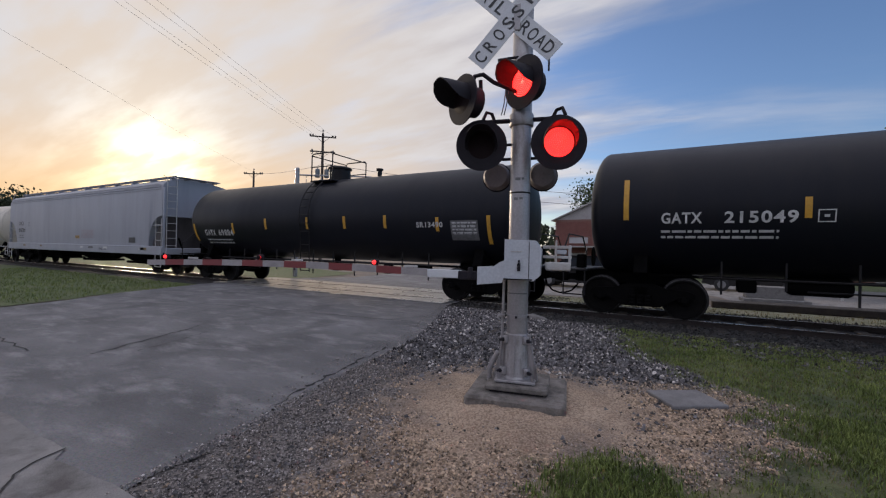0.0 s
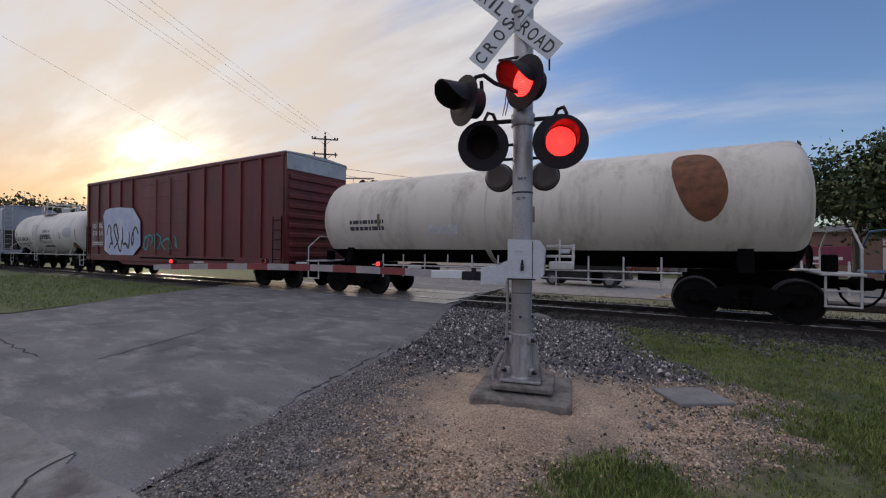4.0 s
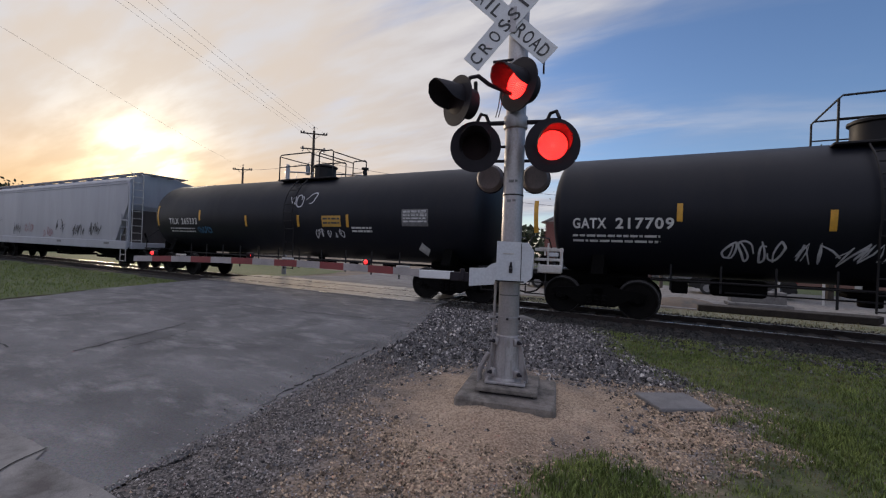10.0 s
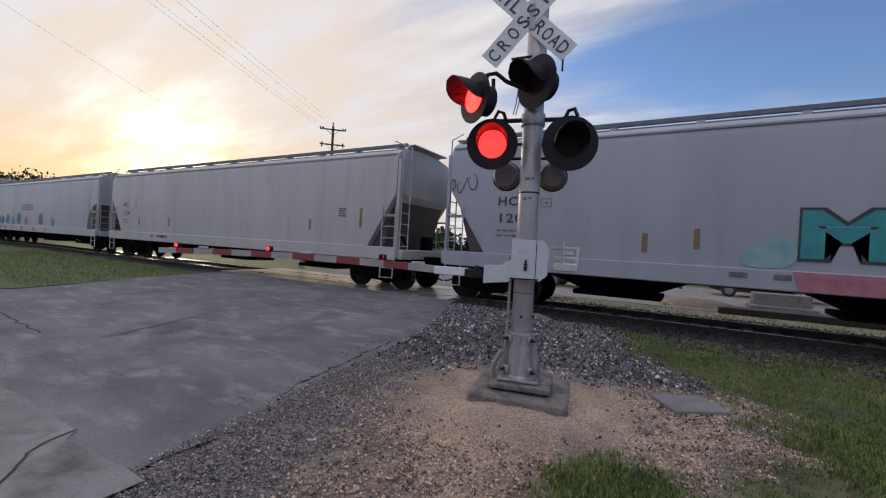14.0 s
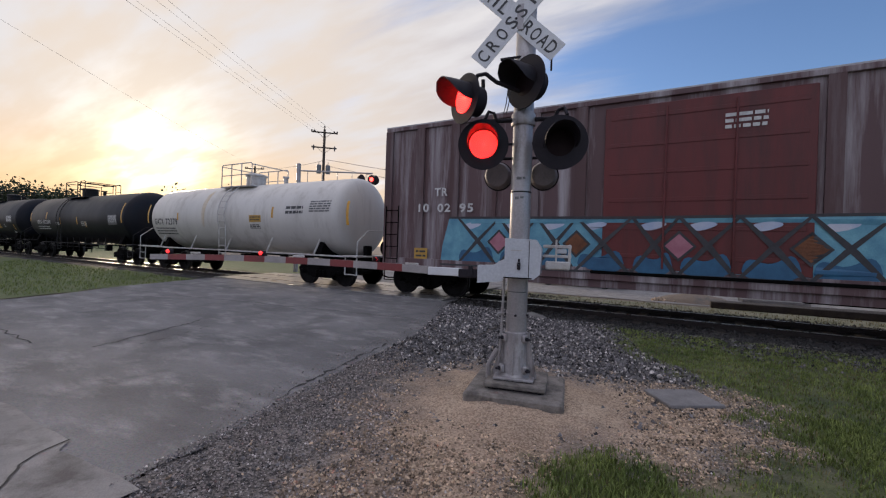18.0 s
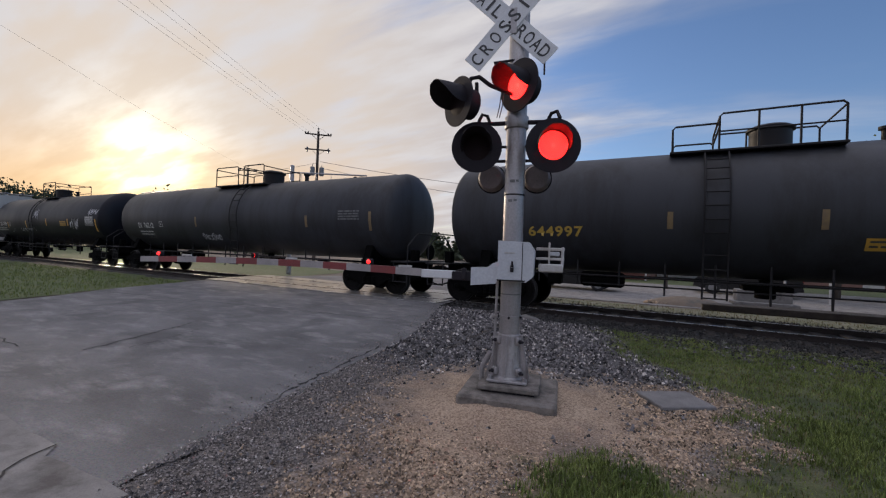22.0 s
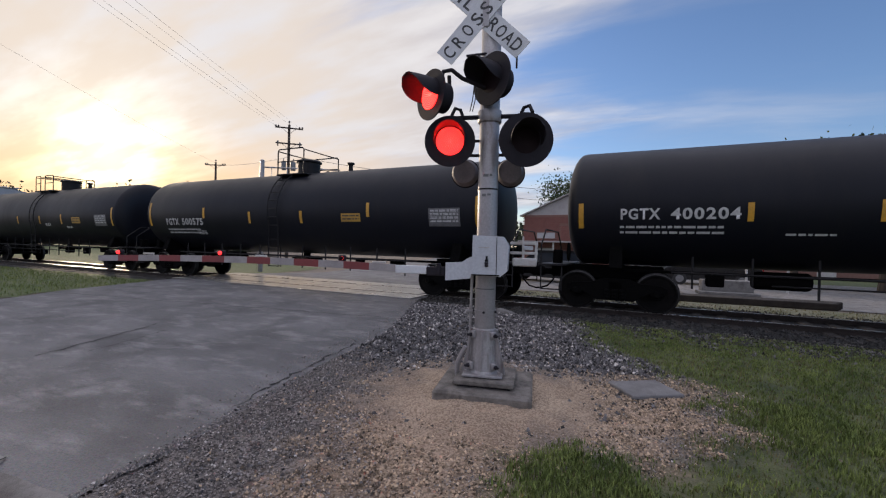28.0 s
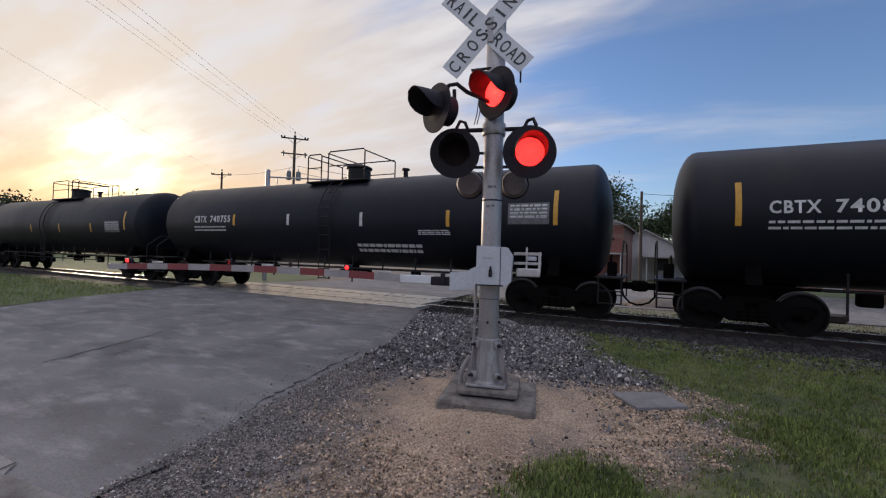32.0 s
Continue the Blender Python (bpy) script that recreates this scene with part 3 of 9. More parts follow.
GREEN = [(-1.45, 9.9), (-0.75, 7.7), (0.0, 6.77), (0.5, 6.1), (1.1, 5.75), (0.7, 5.1), (1.0, 4.7), (0.1, 3.55), (-0.55, 3.6), (-0.8, 3.0), (-0.5, 1.5), (-0.3, -3), (9, -3), (9, 9.7), (3, 9.7)]


def poly_dist(p, poly):
    """Distance to the outline, positive inside."""
    best = 9.0
    for i, a in enumerate(poly):
        b = poly[i - 1]
        dx, dy = b[0] - a[0], b[1] - a[1]
        t = max(0, min(1, ((p[0] - a[0]) * dx + (p[1] - a[1]) * dy) / (dx * dx + dy * dy)))
        best = min(best, math.hypot(p[0] - a[0] - dx * t, p[1] - a[1] - dy * t))
    return best if inside(p, poly) else -best


def sandiness(x, y):
    """0 in the grey gravel, 1 in the pale dirt, with a loose edge between."""
    d = poly_dist((x, y), SAND) + 0.42 * edge_noise(x, y, 2.2, 3) + 0.10 * edge_noise(x, y, 11, 5)
    return max(0.0, min(1.0, 0.5 + d / 0.95))


def greenness(x, y):
    """0 on bare ground, 1 in the grass, broken up at the edge."""
    d = poly_dist((x, y), GREEN) + 0.30 * edge_noise(x, y, 2.4, 21) + 0.12 * edge_noise(x, y, 9, 23)
    return max(0.0, min(1.0, 0.5 + d / 0.55))


def near_ground():
    """Gravel by the road that loosens into pale sandy dirt round the footing."""
    step = 0.06
    xs, ys = np.arange(-5.7, 3.6, step), np.arange(0.5, 10.05, step)
    idx, V, W, G, F = {}, [], [], [], []
    edge = ragged(NEAR_EDGE, 0.18, 0.05, 11)
    for j, y in enumerate(ys):
        for i, x in enumerate(xs):
            if inside((x, y), edge):
                w = sandiness(x, y)
                idx[i, j] = len(V)
                V.append((x, y, ground_z(x, y) + 0.006 + 0.085 * math.exp(-((x + 1.6) ** 2 + (y - 4.56) ** 2) / 0.9) + 0.016 * edge_noise(x, y, 5, 9) + 0.012 * (1 - w) * noise.noise(Vector((x * 22, y * 22, 1)))))
                W.append(w)
                G.append(greenness(x, y))
    for (i, j), a in idx.items():
        q = [idx.get((i + 1, j)), idx.get((i + 1, j + 1)), idx.get((i, j + 1))]
        if None not in q:
            F.append((a, *q))
    me = bpy.data.meshes.new("verge_ground")
    me.from_pydata(V, [], F)
    at = me.attributes.new("sandy", "FLOAT", "POINT")
    at.data.foreach_set("value", W)
    at = me.attributes.new("grassy", "FLOAT", "POINT")
    at.data.foreach_set("value", G)
    me.polygons.foreach_set("use_smooth", [True] * len(me.polygons))
    me.materials.append(blended_ground())
    tagged(new("verge_ground", me), "grey crushed gravel loosening into pale sandy dirt", "ground", "", "structure")


def blended_ground():
    m = bpy.data.materials.new("gravel_to_dirt")
    m.use_nodes = True
    n, l = m.node_tree.nodes, m.node_tree.links
    b = n["Principled BSDF"]
    tc = n.new("ShaderNodeTexCoord")
    at = n.new("ShaderNodeAttribute")
    at.attribute_name = "sandy"

    def tex(scale, detail, rough=0.6):
        t = n.new("ShaderNodeTexNoise")
        t.inputs["Scale"].default_value, t.inputs["Detail"].default_value, t.inputs["Roughness"].default_value = scale, detail, rough
        l.new(tc.outputs["Object"], t.inputs[0])
        return t.outputs[0]

    def ramp(src, a, b_, p0, p1):
        r = n.new("ShaderNodeValToRGB")
        r.color_ramp.elements[0].position, r.color_ramp.elements[1].position = p0, p1
        r.color_ramp.elements[0].color, r.color_ramp.elements[1].color = (*a, 1), (*b_, 1)
        l.new(src, r.inputs[0])
        return r.outputs[0]

    def mix(f, a, b_, blend="MIX"):
        x = n.new("ShaderNodeMixRGB")
        x.blend_type = blend
        for k, s in enumerate((f, a, b_)):
            if isinstance(s, float):
                x.inputs[k].default_value = s
            else:
                l.new(s, x.inputs[k])
        return x.outputs[0]

    vo = n.new("ShaderNodeTexVoronoi")
    vo.inputs["Scale"].default_value = 55
    l.new(tc.outputs["Object"], vo.inputs[0])
    grit = ramp(vo.outputs["Color"], (0.030, 0.027, 0.025), (0.25, 0.22, 0.198), 0.22, 0.95)
    soil = ramp(tex(2.2, 7), (0.225, 0.155, 0.102), (0.42, 0.303, 0.202), 0.35, 0.68)
    vo2 = n.new("ShaderNodeTexVoronoi")
    vo2.inputs["Scale"].default_value = 70
    l.new(tc.outputs["Object"], vo2.inputs[0])
    soil = mix(0.45, soil, ramp(vo2.outputs["Color"], (0.12, 0.085, 0.058), (0.63, 0.50, 0.37), 0.2, 0.8))
    soil = mix(0.5, soil, ramp(tex(0.9, 8), (0.55, 0.50, 0.48), (1.0, 1.0, 1.0), 0.36, 0.58), "MULTIPLY")
    col = mix(at.outputs["Fac"], grit, soil)
    ag = n.new("ShaderNodeAttribute")
    ag.attribute_name = "grassy"
    col = mix(ag.outputs["Fac"], col, ramp(tex(3.0, 8), (0.042, 0.056, 0.020), (0.098, 0.108, 0.042), 0.35, 0.65))
    l.new(col, b.inputs["Base Color"])
    b.inputs["Roughness"].default_value = 0.93
    bp = n.new("ShaderNodeBump")
    bp.inputs["Strength"].default_value, bp.inputs["Distance"].default_value = 0.8, 0.012
    l.new(vo.outputs["Distance"], bp.inputs["Height"])
    l.new(bp.outputs[0], b.inputs["Normal"])
    return m


near_ground()
sheet("grass", [(3.35, -8), (60, -8), (60, 9.3), (3.35, 9.6)], M_TURF, 0.004, label="short green and dry grass verge by the track", category="grass", step=0.3, amp=0.05, seed=13)
sheet("grass", [(-0.4, -8), (4.0, -8), (4.0, 0.85), (-0.4, 0.85)], M_TURF, -0.004, label="short green and dry grass verge by the track", category="grass", step=0.25, amp=0.05, seed=15)
sheet("grass", [(-16.4, 9.8), (-15.9, 6.5), (-14.8, 3.7), (-14.9, 2.2), (-70, 2.0), (-70, 9.8)], M_TURF, 0.008, label="mown green grass verge across the road", category="grass", step=0.6, amp=0.2, seed=14)
sheet("track_bed", [(-400, 9.75), (-16.3, 9.75), (-16.3, 13.8), (-400, 13.8)], M_BALLAST, 0.006, label="stone ballast under the rails, darkened for the train's shadow", category="ballast")
sheet("track_bed", [(-5.9, 9.78), (120, 9.7), (120, 13.8), (-6.2, 13.8)], M_BALLAST, 0.007, label="stone ballast under the rails, darkened for the train's shadow", category="ballast")
sheet("grass", [(-6.4, 13.9), (60, 13.9), (60, 16.6), (2, 16.4), (-6.9, 16.2)], M_DRYSOIL, 0.010, label="thin grass strip behind the track", category="grass", step=0.5, amp=0.2, seed=16)
sheet("grass", [(-17, 13.9), (-120, 13.9), (-140, 60), (-21, 24)], M_TURF, 0.010, label="rough grass field behind the track", category="grass", step=1.5, amp=0.4, seed=17)
sheet("parking_lot", [(-7.2, 17), (60, 17.2), (60, 33), (-11.5, 33)], M_CONCRETE, 0.012, label="pale concrete lot behind the track", category="lot", step=0.8, amp=0.15, seed=18)
sheet("grass", [(-12, 33.2), (60, 33.2), (90, 120), (-30, 120)], M_TURF, 0.008, label="rough grass round the houses", category="grass")


def crack(name, pts, w, material, zf, dz, label):
    v, f = ribbon(pts, w)
    g = Geo().add([(x, y, zf(x, y) + dz) for x, y in v], f)
    tagged(part(name, g, material, None, "", smooth=False), label, "crack", "", "structure")


M_CRACK = mat("dark_crack", (0.030, 0.028, 0.027), (0.02, 0.02, 0.02), 9, 0.95)
rnd = random.Random(4)


def wander(a, b, n, amp):
    return [(a[0] + (b[0] - a[0]) * i / n + rnd.uniform(-amp, amp), a[1] + (b[1] - a[1]) * i / n + rnd.uniform(-amp, amp)) for i in range(n + 1)]


crack("asphalt_crack", wander((-7.5, 2.85), (-8.5, 5.0), 22, 0.035), [0.012 + 0.035 * rnd.random() for k in range(23)], M_CRACK, road_z, 0.006, "long dark crack in the asphalt")
crack("asphalt_crack", wander((-7.2, 3.3), (-7.75, 4.7), 14, 0.03), [0.006 + 0.02 * rnd.random() for k in range(15)], M_CRACK, road_z, 0.006, "thin dark crack beside the long one")
EDGE = [(-3.62, 2.9), (-3.80, 3.5), (-4.08, 4.7), (-4.2, 5.6)]
for a, b in zip(EDGE, EDGE[1:]):
    n = max(4, int((b[1] - a[1]) / 0.09))
    crack("broken_edge", wander(a, b, n, 0.035), [0.008 + 0.06 * rnd.random() ** 2 for k in range(n + 1)], M_CRACK, road_z, 0.005, "dark broken edge of the asphalt")
crack("asphalt_crack", wander((-8.4, 2.4), (-14, 2.6), 20, 0.05), 0.025, M_CRACK, road_z, 0.006, "dark joint across the asphalt")
crack("asphalt_crack", wander((-5.0, 7.6), (-15, 6.2), 24, 0.05), 0.02, M_CRACK, road_z, 0.006, "thin crack across the road")
crack("slab_joint", wander((-4.2, 1.44), (-4.13, 1.25), 3, 0.01) + wander((-4.1, 1.2), (-4.0, 1.1), 2, 0.01) + wander((-3.95, 1.06), (-3.54, 0.83), 5, 0.015), 0.016, M_CRACK, road_z, 0.018, "dark joint in the concrete slab")

# ---- rails, ties, crossing panels ----
TRACK_Y = 11.79


def build_track():
    track = thing("railway_track", pose(0, TRACK_Y, 0), "single railway track with worn steel rails and wooden ties", "railway track", "", "structure")
    prof = [(-0.07, -0.17), (0.07, -0.17), (0.07, -0.155), (0.012, -0.135), (0.012, -0.04), (0.036, -0.03), (0.036, -0.004), (-0.036, -0.004), (-0.036, -0.03), (-0.012, -0.04), (-0.012, -0.135), (-0.07, -0.155)]
    for s in (-1, 1):
        rail = part("rail", Geo().loft([[(x, s * 0.752 + y, z) for y, z in prof] for x in (-400, -60, 0, 120)]), M_RAIL, track)
        part("rail_head", Geo().box((-140, s * 0.752, -0.004), (520, 0.066, 0.016), 0.005), M_RAILTOP, rail, "bright polished rail head")
    tie = Geo().box((0, 0, -0.20), (0.22, 2.6, 0.18), 0.02).mesh("tie")
    x = -16.9
    k = 0
    while k < 70:
        x -= 0.53
        part("tie", tie, M_TIE, track, at=pose(x, random.uniform(-0.04, 0.04), random.uniform(-0.01, 0.01)))
        k += 1
    x = -5.6
    for k in range(40):
        part("tie", tie, M_TIE, track, at=pose(x + k * 0.53, random.uniform(-0.04, 0.04), random.uniform(-0.01, 0.01), 0, 0, random.uniform(-1, 1)))
    far = Geo()
    for k in range(200):
        far.box((-54.5 - k * 0.53, 0, -0.20), (0.22, 2.6, 0.18), 0.02)
    tagged(part("far_ties", far, M_TIE, track), kind="stuff")
    panels = thing("rail_crossing", pose(0, TRACK_Y, 0), "worn concrete crossing panels between and beside the rails", "rail crossing", "", "structure")
    for y, w in ((-1.27, 0.88), (0, 1.36), (1.27, 0.88)):
        for k in range(5):
            x0 = -5.75 - 0.22 * (y + 1.27)
            part("crossing_panel", Geo().box((x0 - 1.06 - k * 2.13, y, -0.045), (2.11, w, 0.08), 0.012), M_PANEL, panels)


build_track()

# ---- loose stones and grass ----
def stones(name, poly, count, lo, hi, material, seed, label, keep=None):
    rnd = np.random.RandomState(seed)
    xs, ys = [p[0] for p in poly], [p[1] for p in poly]
    base = np.array([(1, 0, 0), (-1, 0, 0), (0, 1, 0), (0, -1, 0), (0, 0, 1), (0, 0, -1)], float)
    tri = np.array([(0, 2, 4), (2, 1, 4), (1, 3, 4), (3, 0, 4), (2, 0, 5), (1, 2, 5), (3, 1, 5), (0, 3, 5)])
    V, F, k = [], [], 0
    while k < count:
        p = (rnd.uniform(min(xs), max(xs)), rnd.uniform(min(ys), max(ys)))
        if not inside(p, poly) or (keep and rnd.rand() > keep(*p)):
            continue
        r = lo + (hi - lo) * rnd.rand() ** 2.2
        v = base * (r * rnd.uniform(0.6, 1.2, (6, 1))) + rnd.uniform(-0.25, 0.25, (6, 3)) * r
        v[:, 2] *= 0.9
        a = rnd.uniform(0, 6.28)
        c, s = math.cos(a), math.sin(a)
        v = v @ np.array([(c, s, 0), (-s, c, 0), (0, 0, 1)])
        V.append(v + (p[0], p[1], max(ground_z(*p), road_z(*p) if p[0] < -3.2 else -9) + 0.010 + r * 0.42))
        F.append(tri + 6 * k)
        k += 1
    V, F = np.concatenate(V), np.concatenate(F)
    me = bpy.data.meshes.new(name)
    me.from_pydata(V.tolist(), [], F.tolist())
    me.materials.append(material)
    return tagged(new(name, me), label, "stones", "", "stuff")


AROUND = [(-3.1, 0.9), (-3.3, 1.6), (-3.5, 2.6), (-3.85, 4.2), (-4.15, 6.4), (-5.4, 9.8), (-1.2, 9.8), (-0.5, 7.7), (0.4, 6.4), (1.3, 5.8), (1.1, 4.6), (0.1, 3.4), (-0.4, 3.0), (-0.4, 0.9)]
bare = lambda x, y: 1 - greenness(x, y)
coarse = lambda x, y: max(0.0, min(1.0, (y + 0.25 * (x + 2.0) - 4.1) / 1.3)) * max(0.0, min(1.0, (y - 5.7 - 0.5 * (x + 0.4)) / 0.3 if x > -0.9 else 1.0))
stones("ballast_stones", AROUND, 17000, 0.010, 0.036, M_STONE, 21, "loose grey crushed stones on the gravel", lambda x, y: (1.04 - sandiness(x, y)) * bare(x, y) * coarse(x, y))
stones("fine_gravel", AROUND, 34000, 0.004, 0.012, M_FINE, 28, "fine brown-grey gravel by the road", lambda x, y: (1.15 - sandiness(x, y)) * bare(x, y) * (1.05 - coarse(x, y)))
stones("ballast_stones", AROUND, 1300, 0.008, 0.019, M_STONE, 29, "larger grey stones in the fine gravel", lambda x, y: (1.04 - sandiness(x, y)) * bare(x, y) * (1 - coarse(x, y)))
stones("pale_stones", AROUND, 2600, 0.008, 0.034, M_PALESTONE, 26, "pale chips among the grey gravel", lambda x, y: (1.10 - sandiness(x, y)) * bare(x, y) * coarse(x, y))
stones("pale_stones", AROUND, 2200, 0.004, 0.013, M_PALESTONE, 30, "small pale chips in the gravel", lambda x, y: (1.20 - sandiness(x, y)) * bare(x, y) * (1 - coarse(x, y)))
stones("gravel_stones", [(-2.9, 4.4), (-2.3, 5.6), (-0.4, 5.9), (0.3, 5.2), (-0.3, 4.0), (-0.9, 3.6), (-2.3, 3.3)], 1500, 0.006, 0.028, M_STONE, 27, "dark stones scattered round the footing")
stones("pale_stones", [(-0.6, 8.6), (0.8, 8.0), (4.5, 8.1), (7.5, 8.6), (7.5, 9.6), (-1.2, 9.7)], 2600, 0.010, 0.034, M_STONE, 42, "ballast stones thrown into the grass", lambda x, y: max(0.03, edge_noise(x, y, 1.3, 8)) * max(0.1, (y - 8) / 1.6))
stones("ballast_stones", [(-3.0, 1.3), (-3.75, 2.4), (-4.5, 4.9), (-4.5, 6.4), (-5.7, 9.9), (-5.2, 9.9), (-4.0, 6.4), (-3.8, 4.8), (-3.2, 2.4), (-2.8, 1.3)], 2200, 0.003, 0.012, M_FINE, 22, "stones strewn on the road edge")
stones("pebbles", AROUND, 26000, 0.005, 0.019, M_PEBBLE, 23, "pale pebbles in the sandy dirt", lambda x, y: (0.015 + sandiness(x, y)) * bare(x, y))
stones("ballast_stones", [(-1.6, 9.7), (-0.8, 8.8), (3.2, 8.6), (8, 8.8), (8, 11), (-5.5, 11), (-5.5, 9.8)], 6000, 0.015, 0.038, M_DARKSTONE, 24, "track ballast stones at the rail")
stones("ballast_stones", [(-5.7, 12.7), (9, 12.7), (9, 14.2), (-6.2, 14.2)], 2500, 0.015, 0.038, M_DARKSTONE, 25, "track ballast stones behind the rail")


def blades(name, poly, count, h0, h1, material, seed, label, near=False):
    rnd = np.random.RandomState(seed)
    xs, ys = [p[0] for p in poly], [p[1] for p in poly]
    V, F, k = [], [], 0
    while k < count:
        p = (rnd.uniform(min(xs), max(xs)), rnd.uniform(min(ys), max(ys)))
        if not inside(p, poly):
            continue
        q = noise.noise(Vector((p[0] * 1.7, p[1] * 1.7, seed)))
        if rnd.rand() > (0.86 + 0.6 * q) * (greenness(*p) if near else 1.0):
            continue
        for j in range(3):
            h = rnd.uniform(h0, h1) * (0.85 + 0.5 * q)
            a = rnd.uniform(0, 6.28)
            b = rnd.uniform(0.15, 0.75) * h
            w = 0.0028 + 0.003 * rnd.rand()
            x, y = p[0] + rnd.normal(0, 0.018), p[1] + rnd.normal(0, 0.018)
            z = ground_z(x, y) + 0.008
            c, s = math.cos(a), math.sin(a)
            V += [(x - s * w, y + c * w, z), (x + s * w, y - c * w, z), (x + c * b * 0.35 + s * w * 0.7, y + s * b * 0.35 - c * w * 0.7, z + h * 0.6), (x + c * b * 0.35 - s * w * 0.7, y + s * b * 0.35 + c * w * 0.7, z + h * 0.6), (x + c * b, y + s * b, z + h)]
            F += [(5 * k, 5 * k + 1, 5 * k + 2, 5 * k + 3), (5 * k + 3, 5 * k + 2, 5 * k + 4)]
            k += 1
    me = bpy.data.meshes.new(name)
    me.from_pydata(V, [], F)
    me.materials.append(material)
    return tagged(new(name, me), label, "grass", "", "stuff")


VERGE = [(-1.8, 9.6), (-1.0, 7.6), (-0.3, 6.6), (0.2, 5.9), (0.7, 5.7), (0.4, 5.1), (0.6, 4.7), (-0.2, 3.8), (-0.9, 3.9), (-1.1, 3.0), (-0.8, 2.0), (2.5, 1.8), (6, 4.5), (9, 9.5)]
blades("grass_blades", VERGE, 84000, 0.020, 0.060, M_BLADE, 31, "short green grass on the verge", True)
blades("grass_blades", VERGE, 14000, 0.02, 0.060, M_DRY, 32, "dry straw-coloured grass on the verge", True)
blades("grass_tuft", [(-1.0, 2.9), (-0.6, 3.8), (-0.2, 3.75), (0.1, 3.2), (0.4, 2.6), (-0.8, 2.6)], 4000, 0.04, 0.085, M_BLADE, 33, "thicker grass tufts at the edge of the dirt", True)
blades("grass_tuft", [(0.2, 5.0), (0.7, 5.6), (1.9, 5.8), (2.2, 4.8), (1.0, 4.4)], 3500, 0.04, 0.085, M_BLADE, 34, "thicker grass tufts at the edge of the dirt", True)
blades("grass_blades", [(-16.3, 9.5), (-15.9, 6.5), (-15.0, 4.0), (-30, 3.0), (-34, 9.5)], 16000, 0.05, 0.14, M_BLADE, 35, "grass across the road")
blades("grass_blades", [(-6.3, 14.0), (10, 14.0), (10, 16.2), (-6.7, 16.0)], 3000, 0.04, 0.11, M_DRY, 36, "grass behind the track")

# ---- crossing signal with gate ----
FLASH = 1.2255


def first_pair_lit(t):
    """The two lamps that light together for the longer part of each beat."""
    return ((t / FLASH - 0.315) % 1.0) < 0.55


FLASHERS = []


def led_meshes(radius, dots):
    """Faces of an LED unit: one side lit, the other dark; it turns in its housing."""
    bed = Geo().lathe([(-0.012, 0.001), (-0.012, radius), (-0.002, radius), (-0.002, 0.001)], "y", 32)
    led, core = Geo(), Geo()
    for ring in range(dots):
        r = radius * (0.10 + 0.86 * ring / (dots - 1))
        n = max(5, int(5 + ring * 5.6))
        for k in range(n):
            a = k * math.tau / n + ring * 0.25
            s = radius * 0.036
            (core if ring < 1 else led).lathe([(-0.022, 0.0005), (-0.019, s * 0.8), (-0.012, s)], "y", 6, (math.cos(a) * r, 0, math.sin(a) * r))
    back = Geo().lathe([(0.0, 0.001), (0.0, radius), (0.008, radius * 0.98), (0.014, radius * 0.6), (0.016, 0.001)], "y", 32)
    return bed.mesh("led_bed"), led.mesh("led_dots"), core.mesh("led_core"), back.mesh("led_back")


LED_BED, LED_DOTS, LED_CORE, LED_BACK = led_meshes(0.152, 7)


def build_lamp(signal, at, pair, big=0.305):
    """A flasher: round black background, cup housing, hood, LED unit, clamp."""
    cup = Geo().lathe([(-0.02, big), (-0.005, big), (0.0, 0.165), (0.17, 0.16), (0.20, 0.12), (0.205, 0.001), (0.185, 0.001), (0.18, 0.11), (0.155, 0.155), (-0.014, 0.158)], "y", 40)
    lampo = part("lamp_background", cup, M_SIGNAL, signal, "round black lamp background", at)
    hood = Geo()
    rings = []
    for k in range(10):
        q = k / 9
        d, r = -0.01 - 0.31 * q, 0.172 + 0.006 * math.sin(math.pi * q) - 0.008 * q
        a0 = 30 + 185 * math.sqrt(max(0.0, 1 - (q * 0.985) ** 2.6))
        outer = [(r * math.sin(radians(u)), d, r * math.cos(radians(u))) for u in np.linspace(-a0 / 2, a0 / 2, 15)]
        inner = [((r - 0.006) * math.sin(radians(u)), d, (r - 0.006) * math.cos(radians(u))) for u in np.linspace(a0 / 2, -a0 / 2, 15)]
        rings.append(outer + inner)
    hood.loft(rings)
    part("hood", hood, M_SIGNAL, lampo, "black half-round hood")
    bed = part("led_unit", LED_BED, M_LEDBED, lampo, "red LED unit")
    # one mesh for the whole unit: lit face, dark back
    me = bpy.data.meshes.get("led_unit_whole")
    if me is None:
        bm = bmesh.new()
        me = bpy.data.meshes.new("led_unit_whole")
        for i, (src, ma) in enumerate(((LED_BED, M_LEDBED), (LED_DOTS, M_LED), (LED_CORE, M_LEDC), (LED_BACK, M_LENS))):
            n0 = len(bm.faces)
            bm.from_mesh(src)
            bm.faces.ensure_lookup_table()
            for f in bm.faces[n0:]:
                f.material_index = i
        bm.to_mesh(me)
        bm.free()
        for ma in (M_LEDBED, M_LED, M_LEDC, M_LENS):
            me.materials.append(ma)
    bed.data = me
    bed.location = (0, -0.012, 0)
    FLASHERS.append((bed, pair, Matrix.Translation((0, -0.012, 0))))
    part("clamp", Geo().tube([(0, 0.19, 0.02), (0, 0.23, 0.10), (0, 0.22, 0.26)], 0.022, 8), M_SIGNAL, lampo)
    return lampo


